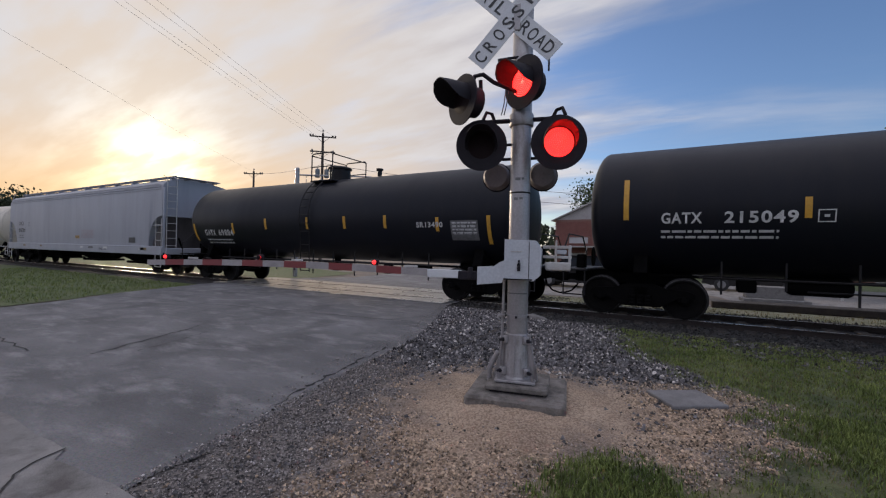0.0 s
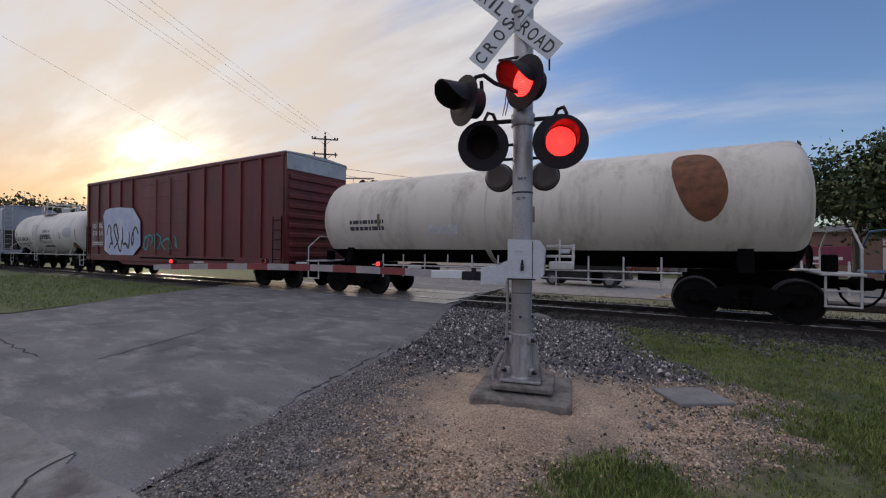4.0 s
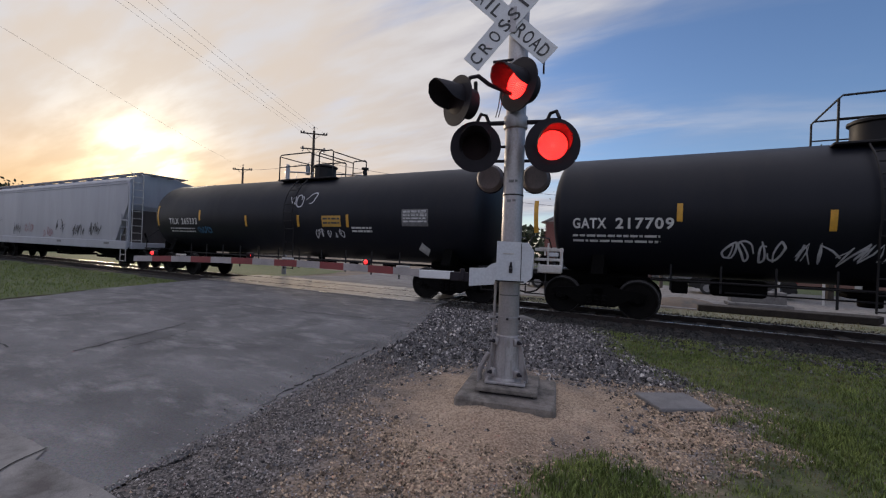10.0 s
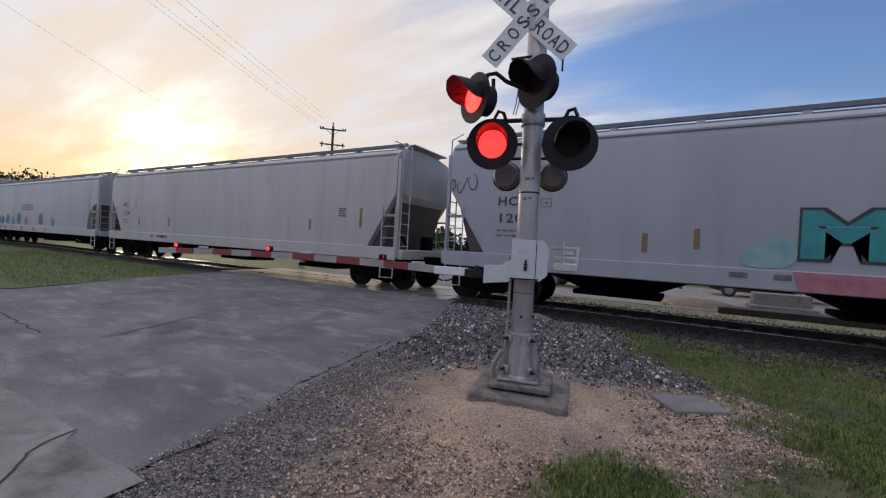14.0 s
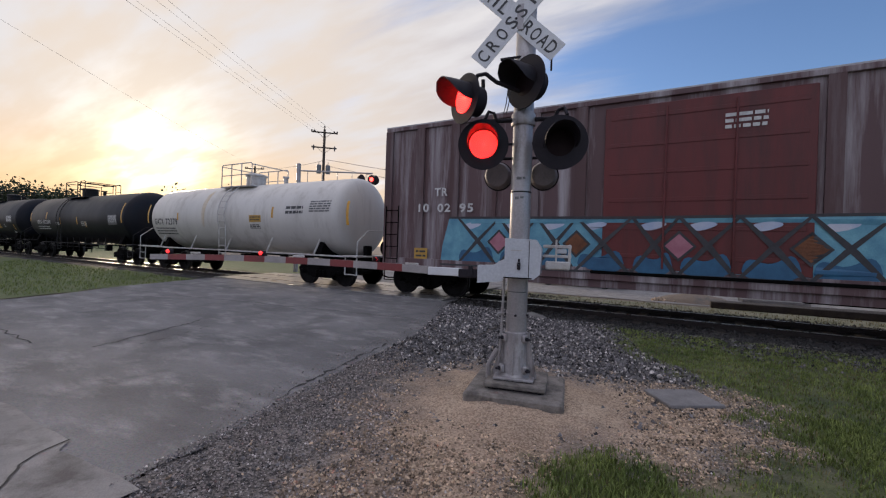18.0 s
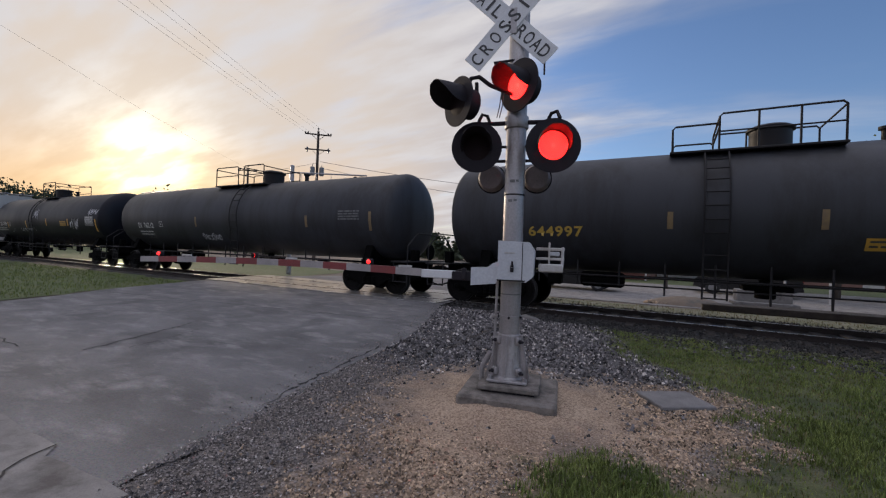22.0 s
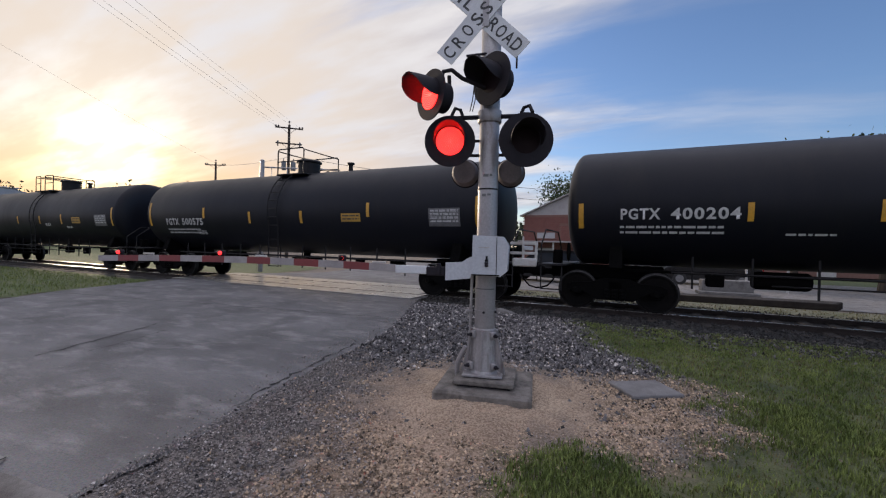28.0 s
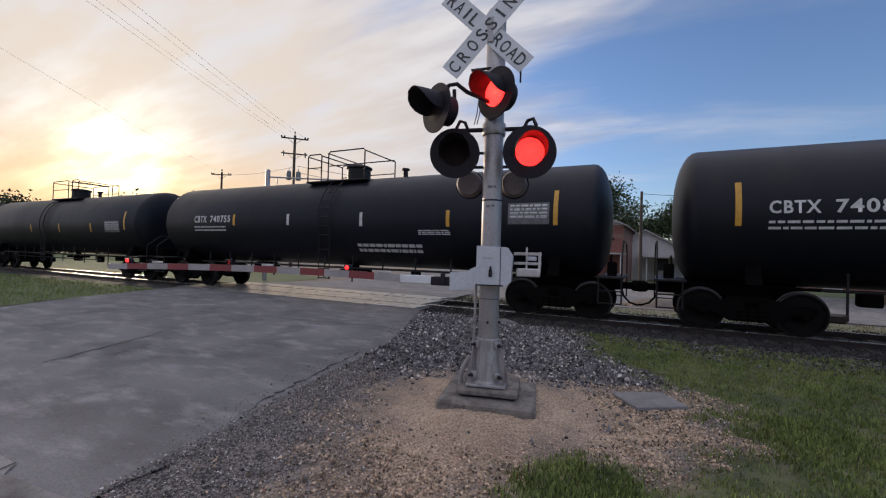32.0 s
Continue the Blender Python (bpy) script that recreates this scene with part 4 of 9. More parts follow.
def build_signal():
    s = thing("crossing_signal", pose(-1.61, 4.555, 0, 0, 0, 14.5), "silver railroad crossing signal mast with red flashing lamps and crossbuck", "crossing signal")
    part("mast", Geo().lathe([(0.45, 0.112), (0.47, 0.116), (4.30, 0.110), (4.33, 0.09), (4.35, 0.001)], "z", 24), M_MAST, s)
    part("lettered_band", Geo().lathe([(2.10, 0.1165), (2.10, 0.119), (2.115, 0.119), (2.115, 0.1165)], "z", 24), M_STEELB, s)
    # tapered base casting of two bolted halves, with side wings
    base = Geo().lathe([(0.03, 0.178), (0.055, 0.178), (0.075, 0.158), (0.20, 0.148), (0.49, 0.131), (0.525, 0.131), (0.54, 0.115)], "z", 24)
    part("base_casting", base, M_CASTING, s, "tapered cast base")
    part("seam_ridge", Geo().slab([(0.128, 0.52), (0.142, 0.52), (0.172, 0.10), (0.172, 0.07), (0.14, 0.07)], -0.009, 0.009), M_CASTING, s, "raised seam of the casting", pose(0, 0, 0, 0, 0, -96))
    for a in (-172, -14, 84):
        wing = Geo().slab([(0.115, 0.535), (0.158, 0.53), (0.165, 0.43), (0.245, 0.075), (0.245, 0.03), (0.115, 0.03)], -0.016, 0.016)
        part("side_wing", wing, M_CASTING, s, "sloping wing of the casting", pose(0, 0, 0, 0, 0, a))
    for a, z, r in ((-145, 0.47, 0.142), (-42, 0.47, 0.142), (-142, 0.13, 0.175), (-46, 0.13, 0.175)):
        lug = part("bolt_lug", Geo().box((r, 0, z), (0.05, 0.075, 0.085), 0.014), M_CASTING, s, "bolted lug", pose(0, 0, 0, 0, 0, a))
        part("lug_bolt", Geo().lathe([(r - 0.01, 0.022), (r + 0.045, 0.022), (r + 0.05, 0.015), (r + 0.075, 0.013), (r + 0.075, 0.001)], "x", 6, (0, 0, z)), M_SIGNAL, lug, "rusty dark bolt")
    # thin black sheet that draws the shadow line below the flange
    part("base_gasket", Geo().box((0, 0, 0.020), (0.40, 0.40, 0.014), 0.003), M_SIGNAL, s, "dark sheet as the shadow line under the flange")
    for a in range(4):
        q = radians(45 + a * 90)
        part("anchor_bolt", Geo().lathe([(-0.02, 0.026), (0.012, 0.026), (0.012, 0.013), (0.05, 0.013), (0.05, 0.001)], "z", 6, (0.262 * math.cos(q), 0.262 * math.sin(q), 0.045)), M_MAST, s)
    part("base_flange", Geo().box((0, 0, 0.038), (0.44, 0.44, 0.03), 0.008), M_CASTING, s)
    for x, y in ((-0.125, -0.04), (0.125, -0.04), (0.0, -0.135)):
        part("collar_bolt", Geo().lathe([(y - 0.03, 0.001), (y - 0.03, 0.014), (y, 0.014)], "y", 6, (x, 0, 0.73)), M_SIGNAL, s)
    part("collar", Geo().lathe([(0.715, 0.125), (0.745, 0.125)], "z", 24).tube([(-0.13, -0.05, 0.73), (-0.20, -0.08, 0.73), (-0.21, -0.08, 0.70)], 0.02, 6), M_MAST, s, "clamp collar with a side bracket")
    # junction pipes at the left of the base
    part("conduit", Geo().tube([(-0.17, -0.03, 0.0), (-0.18, -0.05, 0.25), (-0.16, -0.06, 0.45), (-0.15, -0.05, 1.15)], 0.016, 6), M_MAST, s)
    part("pipe_elbow", Geo().tube([(-0.30, -0.02, -0.02), (-0.30, -0.03, 0.12), (-0.24, -0.05, 0.25), (-0.20, -0.05, 0.32)], 0.028, 8), M_MAST, s)
    # crossarm and lamp brackets
    part("crossarm", Geo().tube([(-0.47, -0.02, 2.93), (0.50, -0.02, 2.93)], 0.026, 8).tube([(-0.34, -0.02, 2.66), (0.36, -0.02, 2.66)], 0.016, 8), M_SIGNAL, s, "black lamp crossarm")
    part("arm_clamp", Geo().lathe([(2.86, 0.128), (2.87, 0.135), (2.99, 0.135), (3.00, 0.128)], "z", 24), M_MAST, s)
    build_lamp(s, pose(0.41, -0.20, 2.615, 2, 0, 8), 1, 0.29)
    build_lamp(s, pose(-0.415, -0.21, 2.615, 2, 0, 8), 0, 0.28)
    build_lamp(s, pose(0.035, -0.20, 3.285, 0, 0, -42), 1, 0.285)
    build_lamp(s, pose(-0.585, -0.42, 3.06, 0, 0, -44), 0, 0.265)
    part("lamp_bracket", Geo().tube([(0.0, -0.10, 3.20), (-0.10, -0.20, 3.22), (-0.28, -0.30, 3.27), (-0.39, -0.34, 3.35), (-0.48, -0.34, 3.34), (-0.53, -0.30, 3.24), (-0.50, -0.27, 3.08)], 0.024, 8), M_SIGNAL, s, "bent pipe bracket")
    for x in (-0.30, 0.34):
        part("lamp_hanger", Geo().tube([(x, -0.03, 2.93), (x * 1.12, -0.03, 3.02), (x * 1.30, -0.06, 3.03), (x * 1.40, -0.10, 2.94)], 0.02, 8), M_SIGNAL, s)
    # rear lamps, seen from behind
    for x in (-0.29, 0.24):
        g = Geo().lathe([(0.24, 0.155), (0.22, 0.16), (0.13, 0.155), (0.08, 0.13), (0.06, 0.07), (0.055, 0.001)], "y", 28, (x, 0, 2.33))
        part("rear_lamp", g, M_REARLAMP, s, "grey back of the lamp that faces away")
        part("rear_ring", Geo().lathe([(0.21, 0.165), (0.20, 0.172), (0.225, 0.172), (0.23, 0.165)], "y", 28, (x, 0, 2.33)), M_SIGNAL, s)
    part("rear_crossarm", Geo().tube([(-0.32, 0.09, 2.52), (0.28, 0.09, 2.52)], 0.018, 8), M_SIGNAL, s)
    # crossbuck
    cz, cy, cx = 4.045, -0.135, -0.105
    for ang, dy in ((-43, 0.012), (49, 0.0)):
        bl = part("crossbuck_blade", Geo().box((0, 0, 0), (1.26, 0.008, 0.229), 0.003), M_SIGNW, s, "white reflective crossbuck blade", pose(cx, cy + dy, cz, 0, -ang, 0))
        for body, x0, pitch, wide in (("CROSSING", -0.545, 0.1555, 0.098),) if ang > 0 else (("RAIL", -0.535, 0.117, 0.092), ("ROAD", 0.185, 0.117, 0.098)):
            for i, ch in enumerate(body):
                me = text_mesh(ch, 0.150, M_TXTB)
                u0, u1 = min(v.co.x for v in me.vertices), max(v.co.x for v in me.vertices)
                k = (0.030 if ch == "I" else wide) / (u1 - u0)
                for v in me.vertices:
                    v.co = Vector((x0 + i * pitch + (v.co.x - (u0 + u1) / 2) * k, -0.007, v.co.y - 0.073))
                part("letter", me, M_TXTB, bl, "black letter")
    part("crossbuck_mount", Geo().box((-0.06, -0.115, cz), (0.09, 0.05, 0.30), 0.01), M_MAST, s)
    for x, z in ((cx, cz - 0.02),):
        part("bolt", Geo().lathe([(cy - 0.012, 0.001), (cy - 0.012, 0.014), (cy + 0.02, 0.014)], "y", 8, (x, 0, z)), M_SIGNAL, s)
    part("blade_stay", Geo().box((0.29, -0.10, 3.53), (0.02, 0.02, 0.20), 0.004), M_SIGNAL, s)
    part("blade_stay", Geo().tube([(-0.27, -0.10, 3.60), (-0.02, -0.09, 3.62)], 0.015, 6), M_SIGNAL, s)
    # small cables from the lamps
    for x in (-0.17, -0.14):
        part("cable", Geo().tube([(x, -0.10, 3.30), (x - 0.02, -0.10, 3.10), (x - 0.05, -0.08, 2.98)], 0.006, 5), M_WIRE, s)
    # stencilled marks and rusty clamp lines on the mast
    for z, a0, a1, h in ((2.24, -112, -84, 0.03), (2.245, -78, -64, 0.025), (2.02, -118, -96, 0.03), (2.03, -88, -70, 0.022), (0.98, -150, -30, 0.012)):
        v = [(0.1185 * math.cos(radians(a0 + (a1 - a0) * i / 6)), 0.1185 * math.sin(radians(a0 + (a1 - a0) * i / 6)), z + e) for i in range(7) for e in (0, h)]
        part("mast_mark", Geo().add(v, [(2 * i, 2 * i + 2, 2 * i + 3, 2 * i + 1) for i in range(6)]), M_TXTDIM, s, "dark worn mark")
    # concrete footing
    f = thing("signal_footing", pose(-1.60, 4.56, 0, 0, 0, 13), "stained square concrete footing under the signal mast", "footing")
    part("footing_pad", Geo().box((0.02, 0, -0.175), (1.04, 0.98, 0.22), 0.025), M_PAD, f)
    part("footing_block", Geo().box((0.02, 0, -0.013), (0.66, 0.64, 0.056), 0.012), M_PAD, f)
    # black slab set in the gap to stand for its shadow
    part("grout_gap", Geo().box((0.02, 0, -0.053), (0.57, 0.55, 0.03), 0.004), M_SIGNAL, f, "dark slab as the shaded gap under the block")
    return s


def arm_z(d):
    """Height of the lowered arm's middle at a distance from the mast."""
    return 1.145 + 0.0560 * d - 0.00935 * d * d


def build_gate():
    g = thing("crossing_gate", pose(-1.61, 4.555, 0, 0, 0, 14.5), "lowered red and white striped crossing gate with pale grey mechanism box", "crossing gate")
    box = part("mechanism_box", Geo().slab([(-0.125, 1.16), (0.18, 1.14), (0.25, 1.20), (0.26, 1.48), (0.20, 1.57), (-0.125, 1.58)], -0.30, 0.10), M_CABINET, g, "pale grey gate mechanism box")
    part("door_seam", Geo().box((0.135, -0.303, 1.36), (0.006, 0.006, 0.40), 0.001), M_STEELB, box)
    part("lower_rim", Geo().box((0.02, -0.302, 1.155), (0.30, 0.02, 0.014), 0.003), M_STEELB, box)
    part("padlock", Geo().box((0.03, -0.318, 1.27), (0.035, 0.03, 0.05), 0.006).tube([(0.018, -0.318, 1.29), (0.018, -0.318, 1.32), (0.042, -0.318, 1.32), (0.042, -0.318, 1.29)], 0.005, 5), M_SIGNAL, box)
    part("hasp", Geo().box((0.03, -0.308, 1.33), (0.02, 0.012, 0.06), 0.003), M_SIGNAL, box)
    part("name_plate", Geo().box((0.0, -0.303, 1.45), (0.12, 0.004, 0.012), 0.001), M_STEELW, box)
    # counterweight frame on the far side
    fr = part("counterweight_frame", Geo().box((0.42, -0.12, 1.505), (0.30, 0.03, 0.035), 0.006).box((0.42, -0.12, 1.40), (0.30, 0.03, 0.03), 0.006).box((0.55, -0.12, 1.42), (0.03, 0.04, 0.22), 0.006).box((0.41, -0.14, 1.45), (0.02, 0.03, 0.26), 0.005), M_STEELW, g, "white counterweight frame")
    part("counterweight", Geo().box((0.43, -0.12, 1.30), (0.26, 0.10, 0.09), 0.012), M_STEELW, fr, "white counterweight block")
    part("counterweight", Geo().box((0.46, -0.10, 1.455), (0.12, 0.06, 0.05), 0.01), M_CABINET, fr)
    # arm root
    part("arm_bracket", Geo().slab([(-0.42, 1.08), (-0.15, 1.11), (-0.11, 1.20), (-0.13, 1.35), (-0.18, 1.33), (-0.24, 1.285), (-0.42, 1.275)], -0.27, -0.20), M_CABINET, g, "pale grey arm bracket")
    part("shear_bracket", Geo().box((-0.53, -0.235, 1.175), (0.22, 0.05, 0.10), 0.01).box((-0.50, -0.26, 1.205), (0.05, 0.04, 0.12), 0.006), M_SIGNAL, g, "dark breakaway bracket")
    # the striped arm, slightly drooping
    n, L = 13, 5.07
    arm = part("gate_arm", Geo().box((-0.80, -0.235, arm_z(0.8)), (0.40, 0.03, 0.092), 0.008), M_SIGNW, g, "red and white striped gate arm")
    for i in range(n):
        a, b = 1.00 + (L - 1.00) * i / n, 1.00 + (L - 1.00) * (i + 1) / n
        h0, h1 = 0.088 - 0.003 * a, 0.088 - 0.003 * b
        seg = Geo().slab([(-b, arm_z(b) - h1 / 2), (-a, arm_z(a) - h0 / 2), (-a, arm_z(a) + h0 / 2), (-b, arm_z(b) + h1 / 2)], -0.249, -0.222)
        part("stripe", seg, M_ARMR if i % 2 else M_ARMW, arm)
    # three arm lamps
    for d, pair in ((1.66, 1), (3.26, 0), (4.77, 2)):
        z = arm_z(d) + 0.075
        hs = part("arm_lamp", Geo().box((0, 0.03, 0.0), (0.09, 0.05, 0.07), 0.012).tube([(0, 0.02, -0.05), (0, 0.02, 0.0)], 0.014, 6), M_SIGNAL, arm, "small gate arm lamp", pose(-d, -0.235, z))
        lens = bpy.data.meshes.get("arm_lens")
        if lens is None:
            ge = Geo().lathe([(-0.022, 0.001), (-0.018, 0.018), (-0.004, 0.026), (0.0, 0.026), (0.0, 0.001)], "y", 14)
            lens = ge.mesh("arm_lens")
            bk = Geo().lathe([(0.0, 0.001), (0.0, 0.026), (0.012, 0.024), (0.02, 0.001)], "y", 14).mesh("arm_lens_back")
            bm = bmesh.new()
            bm.from_mesh(lens)
            k = len(bm.faces)
            bm.from_mesh(bk)
            bm.faces.ensure_lookup_table()
            for fc in bm.faces[k:]:
                fc.material_index = 1
            bm.to_mesh(lens)
            bm.free()
            lens.materials.append(M_ARMLED)
            lens.materials.append(M_LENS)
        le = part("arm_lens", lens, M_LED, hs, "red lamp lens", pose(0, -0.002, 0))
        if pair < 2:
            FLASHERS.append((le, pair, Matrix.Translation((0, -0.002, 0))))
    for d in (1.2, 2.7, 4.3):
        part("arm_clip", Geo().box((-d, -0.235, arm_z(d) + 0.055), (0.16, 0.02, 0.025), 0.008), M_STEELW, arm)
    return g


build_signal()
build_gate()
tagged(part("utility_cover", Geo().box((0, 0, 0), (0.64, 0.52, 0.05), 0.012), M_COVER, None, "", pose(0.06, 5.52, -0.178, 0, 0, 34)), "flat square concrete utility cover in the dirt", "cover")
tagged(part("pale_rock", Geo().loft([[(-0.30, 0.10, 0), (-0.28, -0.14, 0), (0.20, -0.13, 0), (0.33, 0.0, 0), (0.15, 0.16, 0)], [(-0.26, 0.08, 0.10), (-0.25, -0.10, 0.11), (0.10, -0.10, 0.07), (0.26, 0.0, 0.03), (0.10, 0.12, 0.06)], [(-0.18, 0.04, 0.13), (-0.17, -0.05, 0.13), (0.0, -0.05, 0.10), (0.08, 0.0, 0.06), (0.03, 0.06, 0.08)]]), M_CONCRETE, None, "", pose(-2.95, 9.85, -0.15, 0, 0, -8)), "pale broken concrete slab on the ballast", "rock")

# ---- the train ----
WHEEL_R = 0.457


def make_running_gear():
    """Meshes that all freight trucks share."""
    ws = Geo()
    ws.tube([(0, -1.02, 0), (0, 1.02, 0)], 0.075, 10)
    for s in (-1, 1):
        p = [(0.68, 0.485), (0.705, 0.487), (0.715, WHEEL_R), (0.815, WHEEL_R - 0.003), (0.822, WHEEL_R - 0.020), (0.815, 0.40), (0.79, 0.38), (0.76, 0.17), (0.80, 0.14), (0.80, 0.08), (0.68, 0.08), (0.68, 0.14), (0.71, 0.18), (0.70, 0.38), (0.68, 0.41)]
        ws.lathe([(s * a, r) for a, r in p], "y", 28)
        # end cap with bolts, so that the turning shows
        for k in range(3):
            a = k * math.tau / 3
            ws.lathe([(s * 1.02, 0.014), (s * 1.035, 0.014), (s * 1.035, 0.001)], "y", 5, (0.045 * math.cos(a), 0, 0.045 * math.sin(a)))
    wheelset = ws.mesh("wheelset")
    wheelset.materials.append(M_WHEEL)
    wheelset.materials.append(M_RIMWEAR)
    for p in wheelset.polygons:
        if abs(p.center.y) > 0.70 and math.hypot(p.center.x, p.center.z) > 0.425:
            p.material_index = 1
    sf = Geo()
    prof = [(-1.10, 0.50), (-1.10, 0.60), (-0.95, 0.66), (-0.55, 0.68), (-0.30, 0.78), (0.30, 0.78), (0.55, 0.68), (0.95, 0.66), (1.10, 0.60), (1.10, 0.50), (0.80, 0.50), (0.62, 0.40), (0.40, 0.26), (-0.40, 0.26), (-0.62, 0.40), (-0.80, 0.50)]
    sf.slab(prof, -0.07, 0.07)
    for x in (-0.889, 0.889):
        sf.box((x, 0, 0.47), (0.30, 0.16, 0.16), 0.03)
        sf.lathe([(-0.13, 0.001), (-0.13, 0.06), (-0.10, 0.085), (0.02, 0.09)], "y", 14, (x, 0, WHEEL_R))
    for x in (-0.17, 0, 0.17):
        sf.lathe([(0.30, 0.055), (0.33, 0.07), (0.37, 0.055), (0.41, 0.07), (0.45, 0.055), (0.49, 0.07), (0.53, 0.055)], "z", 10, (x, -0.08, 0))
    side = sf.mesh("side_frame")
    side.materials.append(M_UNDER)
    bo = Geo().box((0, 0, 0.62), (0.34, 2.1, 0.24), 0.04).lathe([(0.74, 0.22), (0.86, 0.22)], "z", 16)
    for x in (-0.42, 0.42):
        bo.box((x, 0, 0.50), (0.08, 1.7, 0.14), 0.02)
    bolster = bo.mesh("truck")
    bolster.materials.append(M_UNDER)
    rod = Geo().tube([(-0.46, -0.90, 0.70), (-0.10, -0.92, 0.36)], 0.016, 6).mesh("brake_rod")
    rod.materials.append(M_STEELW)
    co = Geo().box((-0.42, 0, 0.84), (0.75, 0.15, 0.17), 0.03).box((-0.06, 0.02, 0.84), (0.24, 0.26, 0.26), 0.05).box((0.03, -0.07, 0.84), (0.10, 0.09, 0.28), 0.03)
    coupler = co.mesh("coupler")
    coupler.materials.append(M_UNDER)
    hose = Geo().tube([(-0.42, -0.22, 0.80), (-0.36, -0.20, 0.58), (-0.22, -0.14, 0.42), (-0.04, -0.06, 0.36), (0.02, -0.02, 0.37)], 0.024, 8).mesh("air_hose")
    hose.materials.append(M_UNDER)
    return dict(wheelset=wheelset, side=side, bolster=bolster, rod=rod, coupler=coupler, hose=hose)


GEAR = make_running_gear()
CARS, WHEELS = [], []


def running_gear(car, L, inset=2.05, light_rod=True):
    """Two trucks with their wheelsets, couplers and hoses."""
    for s in (-1, 1):
        tr = part("truck", GEAR["bolster"], M_UNDER, car, "", pose(s * (L / 2 - inset), 0, 0))
        for q in (-1, 1):
            part("side_frame", GEAR["side"], M_UNDER, tr, "", pose(0, q * 0.98, 0, 0, 0, 0 if q < 0 else 180))
            w = part("wheelset", GEAR["wheelset"], M_WHEEL, tr, "", pose(q * 0.889, 0, WHEEL_R))
            WHEELS.append((w, car, q * 0.889))
        if light_rod:
            part("brake_rod", GEAR["rod"], M_STEELW, tr, "thin pale brake rod")
        part("coupler", GEAR["coupler"], M_UNDER, car, "", pose(s * (L / 2 - 0.02), 0, 0, 0, 0, 0 if s > 0 else 180))
        part("air_hose", GEAR["hose"], M_UNDER, car, "", pose(s * (L / 2), 0, 0, 0, 0, 0 if s > 0 else 180))


def curved(R, zc, off):
    """Side surface of a tank: depth at height z, on the camera's side."""
    return lambda x, z: -math.sqrt(max(0.02, (R + off) ** 2 - (z - zc) ** 2))


def flat(y, off):
    return lambda x, z: y - off


def decal(name, parent, surf, v, f, material, label=""):
    g = Geo().add([(x, surf(x, z), z) for x, z in v], f)
    return part(name, g, material, parent, label)


def patch(name, parent, surf, x0, x1, z0, z1, material, label="", n=6):
    """A painted or stuck-on rectangle that follows the side."""
    v, f = [], []
    for i in range(n + 1):
        z = z0 + (z1 - z0) * i / n
        v += [(x0, z), (x1, z)]
        if i:
            f.append((2 * i - 2, 2 * i - 1, 2 * i + 1, 2 * i))
    return decal(name, parent, surf, v, f, material, label)


def letters(parent, surf, body, x, z, h, material, stretch=1.0, label="", spacing=1.15, end=None):
    """Painted letters from x, squeezed or stretched to stop at end where it is given."""
    me = text_mesh(body, h, material, stretch, spacing, 0.026)
    if end is not None:
        k = (end - x) / max(v.co.x for v in me.vertices)
        for v in me.vertices:
            v.co.x *= k
    for v in me.vertices:
        X, Z = x + v.co.x, z + v.co.y
        v.co = Vector((X, surf(X, Z), Z))
    return part("lettering", me, material, parent, label)


def bars(parent, surf, x, z, w, rows, h, material, seed, gap=1.7):
    """Small print that cannot be read: broken bars."""
    rnd = random.Random(seed)
    v, f = [], []
    for r in range(rows):
        a = x
        while a < x + w:
            b = min(x + w, a + rnd.uniform(0.06, 0.26))
            zz = z - r * h * gap
            k = len(v)
            v += [(a, zz), (b, zz), (b, zz + h), (a, zz + h)]
            f.append((k, k + 1, k + 2, k + 3))
            a = b + 0.035
    return decal("small_print", parent, surf, v, f, material)


def smooth_path(pts, k=6):
    """Points along a soft curve through pts."""
    out = []
    for i in range(len(pts) - 1):
        p0, p1, p2, p3 = pts[max(i - 1, 0)], pts[i], pts[i + 1], pts[min(i + 2, len(pts) - 1)]
        for j in range(k):
            t = j / k
            out.append(tuple(0.5 * (2 * b + (c - a) * t + (2 * a - 5 * b + 4 * c - d) * t * t + (3 * b - a - 3 * c + d) * t ** 3) for a, b, c, d in zip(p0, p1, p2, p3)))
    return out + [pts[-1]]


def stroke(parent, surf, pts, t, material, label="spray-paint stroke", curve=True):
    """One sprayed line that swells in the middle and thins at both ends."""
    pts = smooth_path(pts) if curve else pts
    n = len(pts) - 1
    v, f = ribbon(pts, [t * (0.6 + 0.5 * math.sin(math.pi * q / n)) for q in range(n + 1)])
    return part("graffiti", Geo().add([(x, surf(x, z) - 0.0003 * (i // 2), z) for i, (x, z) in enumerate(v)], f), material, parent, label, smooth=False)


def scrawl(parent, surf, x, z, w, h, material, seed, n=5, t=0.05, label="looping spray-paint scrawl"):
    """Graffiti lettering as loose loops, one continuous line a letter."""
    rnd = random.Random(seed)
    for i in range(n):
        cx, step = x + w * (i + 0.5) / n, w / n
        a0, turns, lean = rnd.uniform(0, 6.28), rnd.choice((-1, 1)) * rnd.uniform(0.55, 1.5), rnd.uniform(-0.3, 0.5)
        k = rnd.randint(6, 9)
        cx += rnd.uniform(-0.2, 0.2) * step
        pts = []
        for q in range(k):
            a, u = a0 + turns * math.tau * q / (k - 1), q / (k - 1) - 0.5
            r = rnd.uniform(0.3, 1.05)
            dz = math.sin(a) * r * h * 0.48
            pts.append((cx + math.cos(a) * r * step * 0.42 + u * step * 0.5 + lean * dz, z + h / 2 + dz))
        stroke(parent, lambda u, v: surf(u, v) - 0.0017 * (i % 3), pts, t, material, label)


